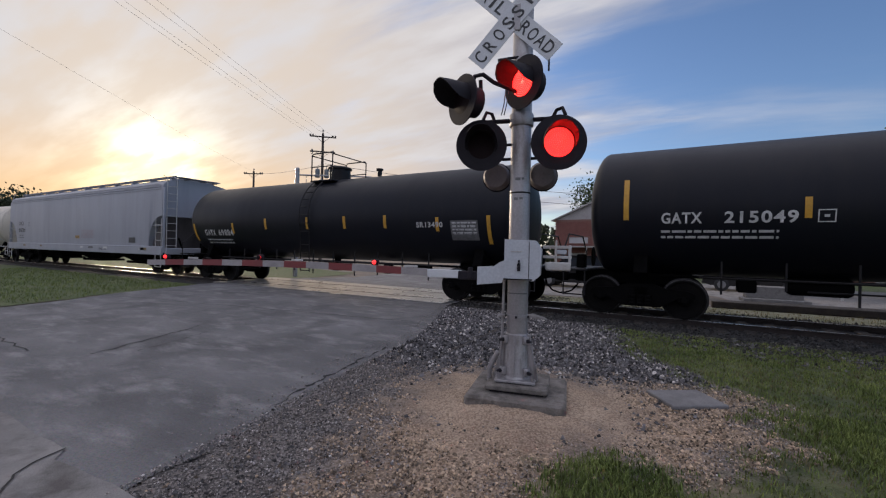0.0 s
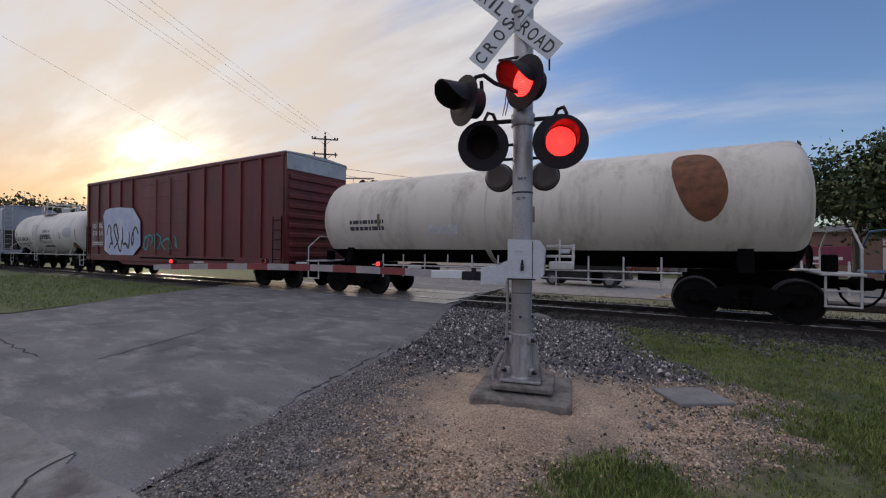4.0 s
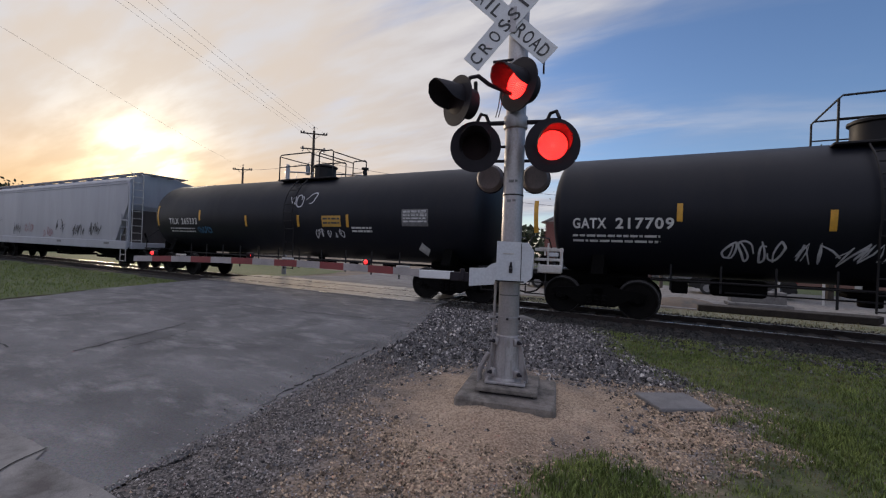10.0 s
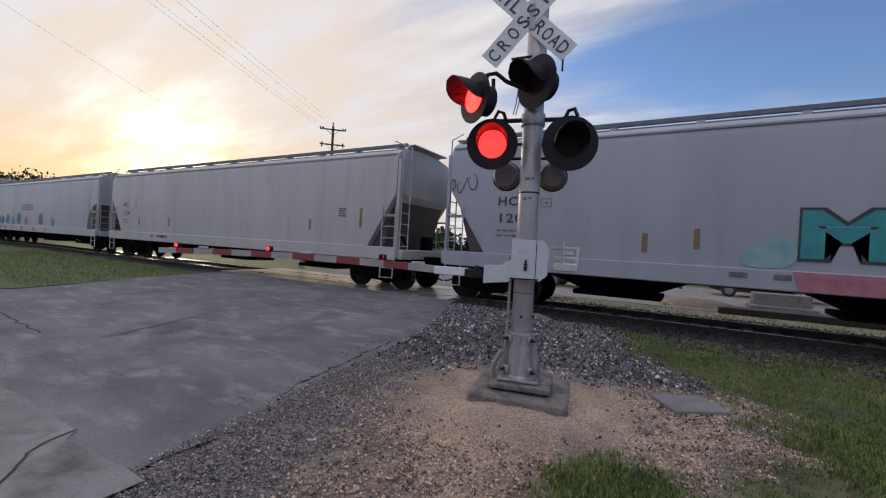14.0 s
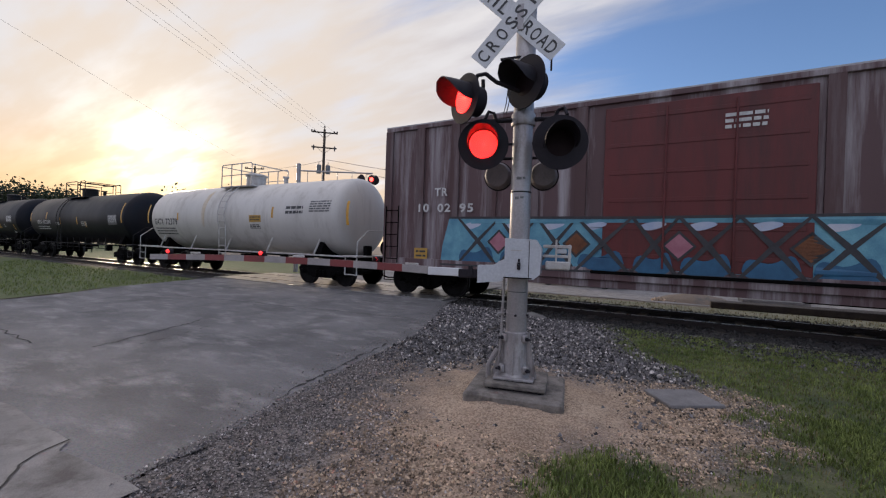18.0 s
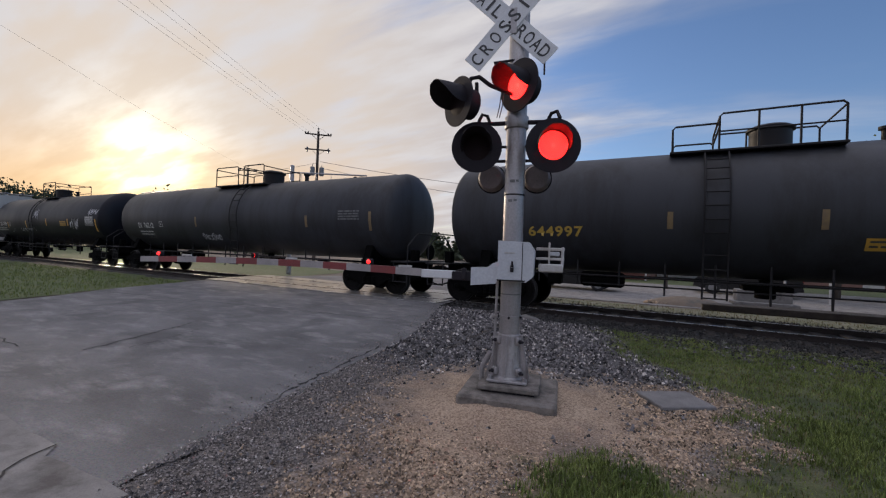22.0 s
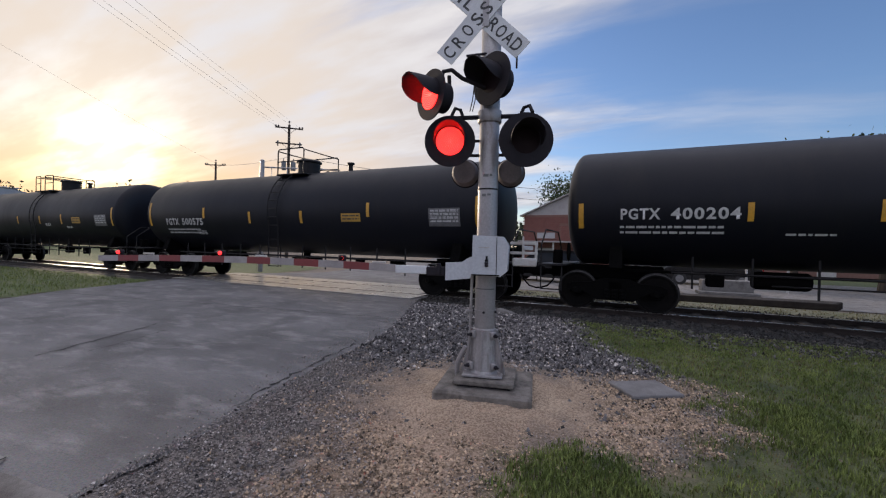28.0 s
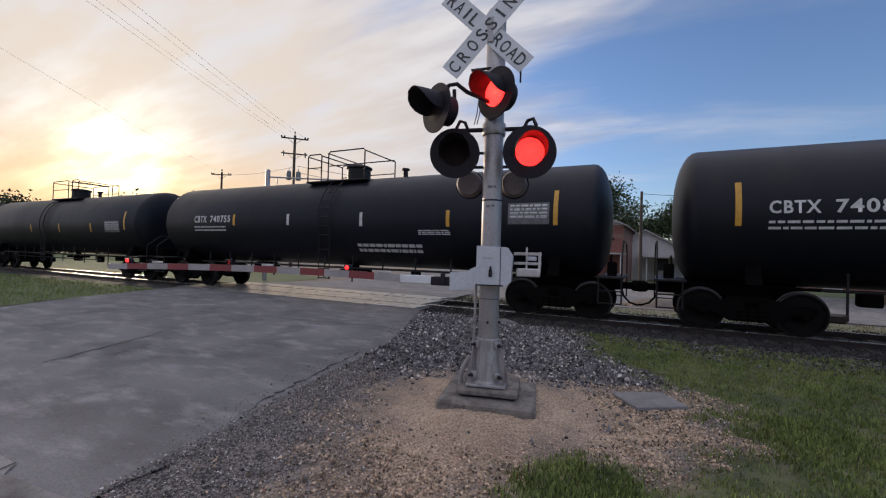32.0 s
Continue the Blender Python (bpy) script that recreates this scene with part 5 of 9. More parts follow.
def jagged(parent, surf, x, z, w, h, material, seed, n=5, t=0.05, label="spiky spray-paint lettering"):
    """Graffiti lettering of sharp slanting strokes, one continuous line a letter."""
    rnd = random.Random(seed)
    step = w / n
    for i in range(n):
        x0 = x + step * i
        lean = rnd.uniform(0.05, 0.30) * step
        pts = [(x0 + rnd.uniform(-0.1, 0.2) * step, z + h * rnd.uniform(0.0, 0.3))]
        for j in range(rnd.randint(4, 6)):
            up = pts[-1][1] < z + h * 0.5
            p = pts[-1]
            q = (x0 + rnd.uniform(-0.15, 1.15) * step + (lean if up else -lean), z + h * (rnd.uniform(0.62, 1.08) if up else rnd.uniform(-0.05, 0.40)))
            pts += [((p[0] + q[0]) / 2 + rnd.uniform(-0.10, 0.10) * step, (p[1] + q[1]) / 2 + rnd.uniform(-0.06, 0.06) * h), q]
        stroke(parent, lambda u, v: surf(u, v) - 0.0017 * (i % 3), pts, t, material, label, False)


def sketch(lines, x, z, w, h, material, t, label):
    """A tag from hand-drawn lines in a unit box."""
    def fn(car, side, L):
        for k, pts in enumerate(lines):
            stroke(car, lambda u, v: side(u, v) - 0.0019 * k, [(x + w * u, z + h * v) for u, v in pts], t, material, label)
    return fn


def fat(body, x, end, z, h, fill, edge, swell=0.05, rim=0.05, label="fat graffiti letter"):
    """Swollen block letters with an outline of another colour."""
    def fn(car, side, L):
        step = (end - x) / len(body)
        for i, ch in enumerate(body):
            for off, m, lift in ((swell + rim, edge, 0.001 + 0.0007 * i), (swell, fill, 0.006 + 0.0007 * i)):
                if m is None:
                    continue
                me = text_mesh(ch, h, m, swell=off)
                u0, u1 = min(v.co.x for v in me.vertices), max(v.co.x for v in me.vertices)
                bm = bmesh.new()
                bm.from_mesh(me)
                for k in range(1, 9):
                    bmesh.ops.bisect_plane(bm, geom=bm.verts[:] + bm.edges[:] + bm.faces[:], plane_co=(0, h * (k / 8), 0), plane_no=(0, 1, 0))
                bm.to_mesh(me)
                bm.free()
                k = step * (1.04 if off == swell else 1.04 + 2 * rim * h / step) / (u1 - u0)
                for v in me.vertices:
                    X, Z = x + step * (i + 0.5) + (v.co.x - (u0 + u1) / 2) * k, z + v.co.y
                    v.co = Vector((X, side(X, Z) - lift, Z))
                part("graffiti", me, m, car, label)
    return fn


SPIKY = []
SPIKY.append([(0.0, 0.72), (-0.07, 0.66), (0.0, 0.58), (0.08, 0.52), (-0.03, 0.38), (0.10, 0.33), (0.21, 0.22), (0.17, 0.10), (0.25, 0.08)])
SPIKY.append([(0.20, 0.92), (0.13, 0.80), (0.22, 0.79), (0.15, 0.56), (0.28, 0.62)])
SPIKY.append([(0.28, 0.62), (0.30, 1.0), (0.34, 0.74), (0.40, 0.68), (0.415, 0.87), (0.46, 0.68), (0.52, 0.87), (0.55, 0.62)])
SPIKY.append([(0.45, 0.62), (0.33, 0.68), (0.25, 0.48), (0.24, 0.22), (0.31, 0.10), (0.41, 0.26), (0.45, 0.48), (0.36, 0.40)])
SPIKY.append([(0.455, 0.48), (0.48, 0.0), (0.55, 0.26), (0.69, 0.22)])
SPIKY.append([(0.59, 0.68), (0.74, 0.80), (0.86, 0.78), (0.90, 0.57), (0.76, 0.57), (0.69, 0.68), (0.60, 0.48), (0.72, 0.40), (0.62, 0.30), (0.90, 0.25), (0.97, 0.30)])
SPIKY.append([(0.86, 0.78), (0.94, 0.48), (1.02, 0.39), (0.91, 0.33), (0.83, 0.07), (0.72, 0.22)])
TWOS = [[(0.0, 0.8), (0.35, 0.9), (0.25, 0.5), (-0.1, 0.05), (0.4, 0.15)], [(0.6, 0.95), (0.95, 0.95), (0.75, 0.5), (0.45, 0.05), (1.0, 0.15)]]
ARROWS = []
ARROWS.append([(0.07, 1.0), (0.05, 0.67), (0.20, 0.63), (0.40, 0.72), (0.43, 0.86), (0.20, 0.81), (0.07, 0.94)])
ARROWS.append([(0.48, 0.72), (0.66, 0.83), (0.71, 0.94), (0.61, 0.97)])
ARROWS.append([(0.50, 0.67), (0.69, 0.72), (0.87, 0.92)])
ARROWS.append([(0.02, 0.08), (0.12, 0.40), (0.0, 0.58), (0.30, 0.45), (0.58, 0.67)])
ARROWS.append([(0.20, 0.33), (0.28, 0.18), (0.34, 0.03)])
ARROWS.append([(0.63, 0.53), (0.45, 0.19), (0.66, 0.03), (1.0, 0.48), (0.63, 0.53)])
ARROWS.append([(0.55, 0.28), (0.72, 0.30), (0.81, 0.25)])


def blob(parent, surf, pts, material, label, name="graffiti", smooth=2):
    """A filled painted shape from an outline of x and z."""
    for _ in range(smooth):
        q = []
        for i, a in enumerate(pts):
            b = pts[(i + 1) % len(pts)]
            q += [(a[0] * 0.75 + b[0] * 0.25, a[1] * 0.75 + b[1] * 0.25), (a[0] * 0.25 + b[0] * 0.75, a[1] * 0.25 + b[1] * 0.75)]
        pts = q
    bm = bmesh.new()
    bm.faces.new([bm.verts.new((x, 0, z)) for x, z in pts])
    z0, z1 = min(p[1] for p in pts), max(p[1] for p in pts)
    for k in range(1, 8):
        bmesh.ops.bisect_plane(bm, geom=bm.verts[:] + bm.edges[:] + bm.faces[:], plane_co=(0, 0, z0 + (z1 - z0) * k / 8), plane_no=(0, 0, 1))
    bmesh.ops.triangulate(bm, faces=bm.faces[:])
    for v in bm.verts:
        v.co.y = surf(v.co.x, v.co.z)
    me = bpy.data.meshes.new(name)
    bm.to_mesh(me)
    bm.free()
    me.materials.append(material)
    return part(name, me, material, parent, label)


def railing(car, x0, x1, y0, y1, z0, z1, posts_x, mid, steel, label, r=0.022):
    """Platform railing beside a tank's manway: two hoops, posts and bars."""
    hoop = lambda y: Geo().tube([(x0, y, z0), (x0, y, z1 - 0.06), (x0 + 0.06, y, z1), (x1 - 0.06, y, z1), (x1, y, z1 - 0.06), (x1, y, z0)], r, 6)
    rail = part("platform_railing", hoop(y0), steel, car, label)
    part("hoop", hoop(y1), steel, rail)
    for y in (y0, y1):
        if mid:
            part("middle_bar", Geo().tube([(x0, y, (z0 + z1) / 2), (x1, y, (z0 + z1) / 2)], r * 0.8, 6), steel, rail)
        for k in range(1, posts_x):
            x = x0 + (x1 - x0) * k / posts_x
            part("post", Geo().tube([(x, y, z0), (x, y, z1)], r, 6), steel, rail)
    for x in (x0, x1):
        part("cross_bar", Geo().tube([(x, y0, z1 - 0.06), (x, y1, z1 - 0.06)], r, 6), steel, rail)


def ladder(parent, x, y0, z0, z1, material, w=0.42, step=0.36, y1=None):
    y1 = y0 if y1 is None else y1
    g = Geo()
    for s in (-1, 1):
        g.tube([(x + s * w / 2, y0, z0), (x + s * w / 2, y1, z1)], 0.018, 6)
    n = int((z1 - z0) / step)
    for k in range(n + 1):
        z = z0 + 0.12 + k * step
        if z < z1:
            y = y0 + (y1 - y0) * (z - z0) / (z1 - z0)
            g.tube([(x - w / 2, y, z), (x + w / 2, y, z)], 0.014, 6)
    return part("ladder", g, material, parent)


def tank_shell(L, R, zc, z_split=None, n=40, depth=0.30):
    """The barrel with dished heads; split at a height where it is painted in two colours."""
    prof = []
    for k in range(9):
        a = math.pi / 2 * k / 8
        prof.append((-L / 2 + R * depth * (1 - math.sin(a)), max(0.002, R * math.cos(a) ** 0.82)))
    prof = prof[::-1]
    prof = prof[:] + [(x, R) for x in (-L / 4, 0, L / 4)] + [(-x, r) for x, r in prof[::-1]]
    up, lo = Geo(), Geo()
    rings = []
    for a, r in prof:
        rings.append([(a, r * math.sin(k * math.tau / n), zc + r * math.cos(k * math.tau / n)) for k in range(n)])
    if z_split is None:
        up.loft(rings)
        return up, None
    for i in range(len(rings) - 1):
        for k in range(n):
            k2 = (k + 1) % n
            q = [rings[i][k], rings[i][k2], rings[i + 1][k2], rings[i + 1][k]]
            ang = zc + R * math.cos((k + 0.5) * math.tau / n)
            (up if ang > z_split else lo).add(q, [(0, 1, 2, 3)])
    return up, lo


def weld(geo):
    me = geo.mesh("tank_shell")
    bm = bmesh.new()
    bm.from_mesh(me)
    bmesh.ops.remove_doubles(bm, verts=bm.verts[:], dist=0.0008)
    bmesh.ops.recalc_face_normals(bm, faces=bm.faces[:])
    bm.to_mesh(me)
    bm.free()
    me.polygons.foreach_set("use_smooth", [True] * len(me.polygons))
    return me


def tank_car(L, paint_, label, R=1.48, zc=2.53, low=None, z_split=None, steel=None, dome="own", dome_x=0.0, bands=(), marks=(), cabinet=None, walkway=False, trim=1.65, rails=(), ladder_x=None, shift=0.0, truck=2.05, manway=0.40, climb=0.62):
    """A tank car, L between couplers' faces. marks: functions that paint on its side."""
    car = thing("tank_car", pose(-500, TRACK_Y, 0), label, "tank car", "train cars")
    steel = steel or M_STEELB
    T = L - trim
    sh = datum()
    dome_x, shift = dome_x + sh, shift + sh
    bands, rails = [x + sh for x in bands], [(a + sh, b + sh, h) for a, b, h in rails]
    ladder_x = None if ladder_x is None else ladder_x + sh
    cabinet = cabinet and (cabinet[0] + sh, *cabinet[1:])
    up, lo = tank_shell(T, R, zc, z_split)
    part("tank_shell", weld(up), paint_, car)
    if lo:
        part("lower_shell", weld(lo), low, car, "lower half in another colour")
    for x in bands:
        part("band", Geo().lathe([(x - 0.07, R + 0.002), (x - 0.06, R + 0.035), (x + 0.06, R + 0.035), (x + 0.07, R + 0.002)], "x", 40, (0, 0, zc)), paint_, car, "raised ring round the tank")
    for s in (-1, 1):
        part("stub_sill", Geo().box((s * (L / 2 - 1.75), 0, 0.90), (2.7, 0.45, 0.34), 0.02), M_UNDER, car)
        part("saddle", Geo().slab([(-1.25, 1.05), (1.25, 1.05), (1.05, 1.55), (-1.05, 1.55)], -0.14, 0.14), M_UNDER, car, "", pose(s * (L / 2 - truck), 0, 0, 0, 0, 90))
        part("end_platform", Geo().box((s * (L / 2 - 0.62), 0, 1.07), (0.62, 2.9, 0.05), 0.01), steel, car)
        for y in (-1.38, 1.38):
            g = Geo()
            g.tube([(s * (L / 2 - 0.36), y, 0.45), (s * (L / 2 - 0.36), y, 1.55), (s * (L / 2 - 0.36), y * 0.62, 1.95)], 0.02, 6)
            g.tube([(s * (L / 2 - 0.86), y, 0.45), (s * (L / 2 - 0.86), y, 1.10)], 0.02, 6)
            g.tube([(s * (L / 2 - 0.36), y, 0.47), (s * (L / 2 - 0.86), y, 0.47)], 0.018, 6)
            g.tube([(s * (L / 2 - 0.36), y, 0.76), (s * (L / 2 - 0.86), y, 0.76)], 0.018, 6)
            part("corner_step", g, steel, car, "corner steps with a bent handhold")
        part("end_handrail", Geo().tube([(s * (L / 2 - 0.36), -0.86, 1.95), (s * (L / 2 - 0.36), 0.86, 1.95)], 0.02, 6), steel, car)
        part("brake_box", Geo().box((s * (L / 2 - 0.62), -0.55, 1.26), (0.22, 0.26, 0.36), 0.03), M_UNDER, car)
        part("brake_wheel", Geo().lathe([(s * (L / 2 - 0.74), 0.26), (s * (L / 2 - 0.72), 0.28), (s * (L / 2 - 0.70), 0.26)], "x", 16, (0, 0.55, 1.38)), M_UNDER, car)
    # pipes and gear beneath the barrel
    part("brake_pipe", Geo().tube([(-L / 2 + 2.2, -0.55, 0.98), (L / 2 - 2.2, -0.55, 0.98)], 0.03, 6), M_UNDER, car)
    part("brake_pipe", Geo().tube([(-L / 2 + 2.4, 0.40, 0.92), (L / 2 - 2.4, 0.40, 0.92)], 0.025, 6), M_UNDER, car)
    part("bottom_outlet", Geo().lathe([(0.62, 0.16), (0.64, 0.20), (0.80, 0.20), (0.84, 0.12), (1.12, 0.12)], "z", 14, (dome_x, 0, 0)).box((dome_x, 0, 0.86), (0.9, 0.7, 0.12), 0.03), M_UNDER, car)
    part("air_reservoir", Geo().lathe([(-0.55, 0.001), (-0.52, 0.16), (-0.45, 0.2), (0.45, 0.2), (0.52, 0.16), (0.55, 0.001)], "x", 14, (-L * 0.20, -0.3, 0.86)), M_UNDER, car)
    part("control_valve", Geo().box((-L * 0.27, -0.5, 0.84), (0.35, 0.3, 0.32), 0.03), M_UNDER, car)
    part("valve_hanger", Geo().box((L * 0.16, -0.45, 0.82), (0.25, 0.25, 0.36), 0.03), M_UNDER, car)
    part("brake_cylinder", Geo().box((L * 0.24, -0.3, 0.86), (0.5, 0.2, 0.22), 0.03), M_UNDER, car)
    if walkway:
        g = Geo().box((0, -1.42, 1.06), (L - 1.6, 0.09, 0.05), 0.01)
        part("side_sill", g, steel, car, "thin side running rail")
        for k in range(5):
            x = (k - 2) * (L - 3.6) / 4.4
            part("sill_brace", Geo().tube([(x, -1.42, 1.06), (x + 0.18, -1.30, 1.62)], 0.03, 6), steel, car)
    else:
        rail = part("side_handrail", Geo().tube([(-L / 2 + 3.2, -1.30, 1.00), (L / 2 - 3.2, -1.30, 1.00)], 0.022, 6), steel, car, "low pipe handrail along the side")
        part("lower_bar", Geo().tube([(-L * 0.22, -1.22, 0.80), (L * 0.26, -1.22, 0.80)], 0.018, 6), steel, rail)
        rnd_ = random.Random(int(L * 100))
        for k in range(11):
            x = -L / 2 + 3.6 + k * (L - 7.2) / 10
            part("hanger", Geo().tube([(x, -1.26, 1.35), (x, -1.26, rnd_.choice((0.56, 0.66, 0.78, 0.62)))], 0.022, 6), steel, rail)
    zt = zc + R
    if dome:
        md = part("manway", Geo().lathe([(zt - 0.10, manway), (zt + manway * 0.95, manway), (zt + manway, manway + 0.055), (zt + manway + 0.05, manway + 0.055), (zt + manway + 0.10, manway * 0.9), (zt + manway + 0.13, manway * 0.3), (zt + manway + 0.13, 0.001)], "z", 20, (dome_x, 0, 0)), steel, car, "round manway housing on top")
        part("safety_valve", Geo().lathe([(zt - 0.05, 0.08), (zt + 0.22, 0.08), (zt + 0.24, 0.13), (zt + 0.30, 0.13), (zt + 0.32, 0.001)], "z", 10, (dome_x + 1.9, 0, 0)), steel, car)
    if dome == "own":
        a, b = min(r[0] for r in rails), max(r[1] for r in rails)
        part("platform", Geo().box(((a + b) / 2, 0, zt - 0.14), (b - a + 0.1, 1.85, 0.05), 0.01), steel, car)
        for x0, x1, high in rails:
            railing(car, x0, x1, -0.9, 0.9, zt - 0.12, zt + high, 3 if x1 - x0 > 1.8 else 1, high > 0.6, steel, "pipe railing beside the manway")
    if dome:
        lx = dome_x - 0.15 if ladder_x is None else ladder_x
        pts = [(lx, -math.sin(a) * (R + 0.10), zc + math.cos(a) * (R + 0.10)) for a in np.linspace(climb, 1.9, 8)]
        g = Geo()
        for dx in (-0.22, 0.22):
            g.tube([(p[0] + dx, p[1], p[2]) for p in pts] + [(lx + dx, -R * 0.98, 0.62)], 0.02, 6)
        steps = part("ladder", g, steel, car)
        bar = Geo().tube([(-0.22, 0, 0), (0.22, 0, 0)], 0.016, 6).mesh("rung")
        for p in pts[1:] + [(lx, -R * 0.99, z) for z in (0.65, 0.95, 1.25, 1.55)]:
            part("rung", bar, steel, steps, "", pose(*p))
    if cabinet:
        x, w, h, m = cabinet
        cb = part("valve_cabinet", Geo().box((x, -1.22, 1.38), (w, 0.72, h), 0.02), m, car, "equipment cabinet slung at the side")
        for k in (-1, 1):
            part("cabinet_door", Geo().box((x + k * w / 4, -1.59, 1.38), (w / 2 - 0.03, 0.02, h - 0.06), 0.006), m, cb)
            part("latch", Geo().box((x + k * 0.20, -1.61, 1.38), (0.22, 0.02, 0.03), 0.004), M_STEELB, cb)
    running_gear(car, L, truck)
    side = curved(R, zc, 0.006)
    paint_marks(car, marks, side, L, shift)
    CARS.append((car, L))
    return car


def strips(xs, material=None):
    """Upright reflective strips along the side: x, foot and head of each."""
    def fn(car, side, L):
        for x, z0, z1 in xs:
            patch("reflective_strip", car, side, x - 0.055, x + 0.055, z0, z1, material or M_YELLOW)
    return fn


def name_at(body, x, end, z=2.13, h=0.24, material=None, sub=2):
    def fn(car, side, L):
        words = body.split()
        pitch = (end - x) / (len(body) + 0.2)
        at = 0
        for w in words:
            i = body.index(w, at)
            last = end if w is words[-1] else x + pitch * (i + len(w))
            letters(car, side, w, x + pitch * i, z, h, material or M_TXTW, 1.0, "car number", end=last)
            at = i + len(w)
        if sub:
            bars(car, side, x, z - 0.20, (end - x) * 0.88, sub, 0.05, material or M_TXTW, hash_of(body), 2.4)
    return fn


def hash_of(s):
    return sum((i + 1) * ord(c) for i, c in enumerate(s))


def stencil(x, z, w, rows, h=0.06, material=None, seed=1):
    return lambda car, side, L: bars(car, side, x, z, w, rows, h, material or M_TXTDIM, seed)


def panel(x0, x1, z0, z1, material, label="", fill=None):
    def fn(car, side, L):
        patch("stencil_panel", car, side, x0, x1, z0, z1, material, label)
    return fn


def tag(x, z, w, h, material, seed, n=5, t=0.05):
    return lambda car, side, L: scrawl(car, side, x, z, w, h, material, seed, n, t)


def jag(x, z, w, h, material, seed, n=5, t=0.05):
    return lambda car, side, L: jagged(car, side, x, z, w, h, material, seed, n, t)


def shape(pts, material, label):
    return lambda car, side, L: blob(car, side, pts, material, label)


# ---- covered hoppers ----
def hopper_car(L, paint_, label, top=4.32, walk_z=4.62, cut="round", marks=(), half=1.6, roof_rail=True, bays=3, rust_top=None, ridges=(), cut_run=1.2, lift=1.45, inset=1.9):
    car = thing("covered_hopper_car", pose(-500, TRACK_Y, 0), label, "hopper car", "train cars")
    B = L - inset
    bot = 1.30

    def section(x, zb):
        """Cross-section ring at x with its lower edge at zb."""
        pts = [(-half * 0.985, zb), (-half, max(zb + 0.02, 1.9)), (-half, top - 0.30), (-half * 0.97, top - 0.10), (-half * 0.86, top + 0.06), (-half * 0.45, top + 0.17), (0, top + 0.20)]
        ring = [(x, y, z) for y, z in pts] + [(x, -y, z) for y, z in pts[-2::-1]]
        return ring

    rings = []
    e = B / 2
    xs = [-e + cut_run * q for q in (0, 0.1, 0.25, 0.45, 0.65, 0.85, 0.95, 1.0)]
    for x in xs:
        t = (x + e) / cut_run
        zb = bot + lift * ((1 - t) if cut == "tri" else math.sqrt(max(0, 1 - t * t)))
        rings.append(section(x, max(bot, zb)))
    rings += [[(-p[0], p[1], p[2]) for p in r] for r in rings[::-1]]
    part("hopper_body", Geo().loft(rings), paint_, car)
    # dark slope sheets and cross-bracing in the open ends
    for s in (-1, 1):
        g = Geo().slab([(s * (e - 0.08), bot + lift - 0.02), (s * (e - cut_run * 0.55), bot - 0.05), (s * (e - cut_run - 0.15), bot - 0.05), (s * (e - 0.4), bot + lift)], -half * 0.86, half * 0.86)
        part("slope_sheet", g, M_SLOPE, car, "grimy slope sheet with its shade in the paint")
        part("end_bulkhead", Geo().slab([(s * (e - 2.0), 1.1), (s * (e - 1.6), 1.1), (s * (e - 1.1), 2.0), (s * (e - 1.3), 2.1)], -0.5, 0.5), M_UNDER, car)
        for y in (-half + 0.05, half - 0.05):
            part("corner_post", Geo().box((s * (L / 2 - 0.88), y, 2.55), (0.10, 0.09, 3.0), 0.012), paint_, car)
            part("end_rail", Geo().box((s * (L / 2 - 1.5), y, 2.32), (1.2, 0.05, 0.06), 0.01), paint_, car)
        part("end_sill", Geo().box((s * (L / 2 - 0.80), 0, 1.14), (0.22, 3.0, 0.30), 0.02), paint_, car)
        part("end_floor", Geo().box((s * (L / 2 - 1.4), 0, 1.26), (1.2, 2.9, 0.04), 0.01), paint_, car)
        part("stub_sill", Geo().box((s * (L / 2 - 1.5), 0, 0.92), (2.4, 0.5, 0.34), 0.02), M_UNDER, car)
        part("brake_box", Geo().box((s * (L / 2 - 1.1), 0.5, 1.50), (0.3, 0.4, 0.5), 0.03), M_UNDER, car)
        part("end_brace", Geo().tube([(s * (L / 2 - 1.1), -0.6, 1.3), (s * (L / 2 - 1.6), -0.6, 2.0)], 0.04, 6), M_UNDER, car)
        for y in (-half - 0.03, half + 0.03):
            x = s * (L / 2 - 1.16)
            ladder(car, x, y, 1.15, 2.62, paint_ if cut == "tri" else M_STEELW, 0.50)
            g = Geo().tube([(x - 0.24, y, 1.05), (x - 0.24, y, 0.42), (x + 0.24, y, 0.42), (x + 0.24, y, 1.05)], 0.02, 6).tube([(x - 0.24, y, 0.72), (x + 0.24, y, 0.72)], 0.018, 6)
            part("corner_step", g, M_STEELW, car)
        # end ladder up to the roof, with a bent grab rail
        g = Geo()
        x = s * (L / 2 - 0.84)
        for y in (-1.45, -1.02):
            g.tube([(x, y, 1.2), (x, y, walk_z - 0.12), (x - s * 0.35, y, walk_z + 0.02)], 0.02, 6)
        for k in range(9):
            g.tube([(x, -1.45, 1.4 + 0.34 * k), (x, -1.02, 1.4 + 0.34 * k)], 0.015, 6)
        part("end_ladder", g, M_STEELW, car)
        part("roof_crossover", Geo().box((s * (L / 2 - 0.95), 0, walk_z - 0.02), (0.40, 2.0, 0.04), 0.01), paint_, car)
    part("side_sill", Geo().box((0, -half - 0.01, 1.16), (L - 1.7, 0.10, 0.40), 0.02), paint_, car)
    part("side_sill", Geo().box((0, half + 0.01, 1.16), (L - 1.7, 0.10, 0.40), 0.02), paint_, car)
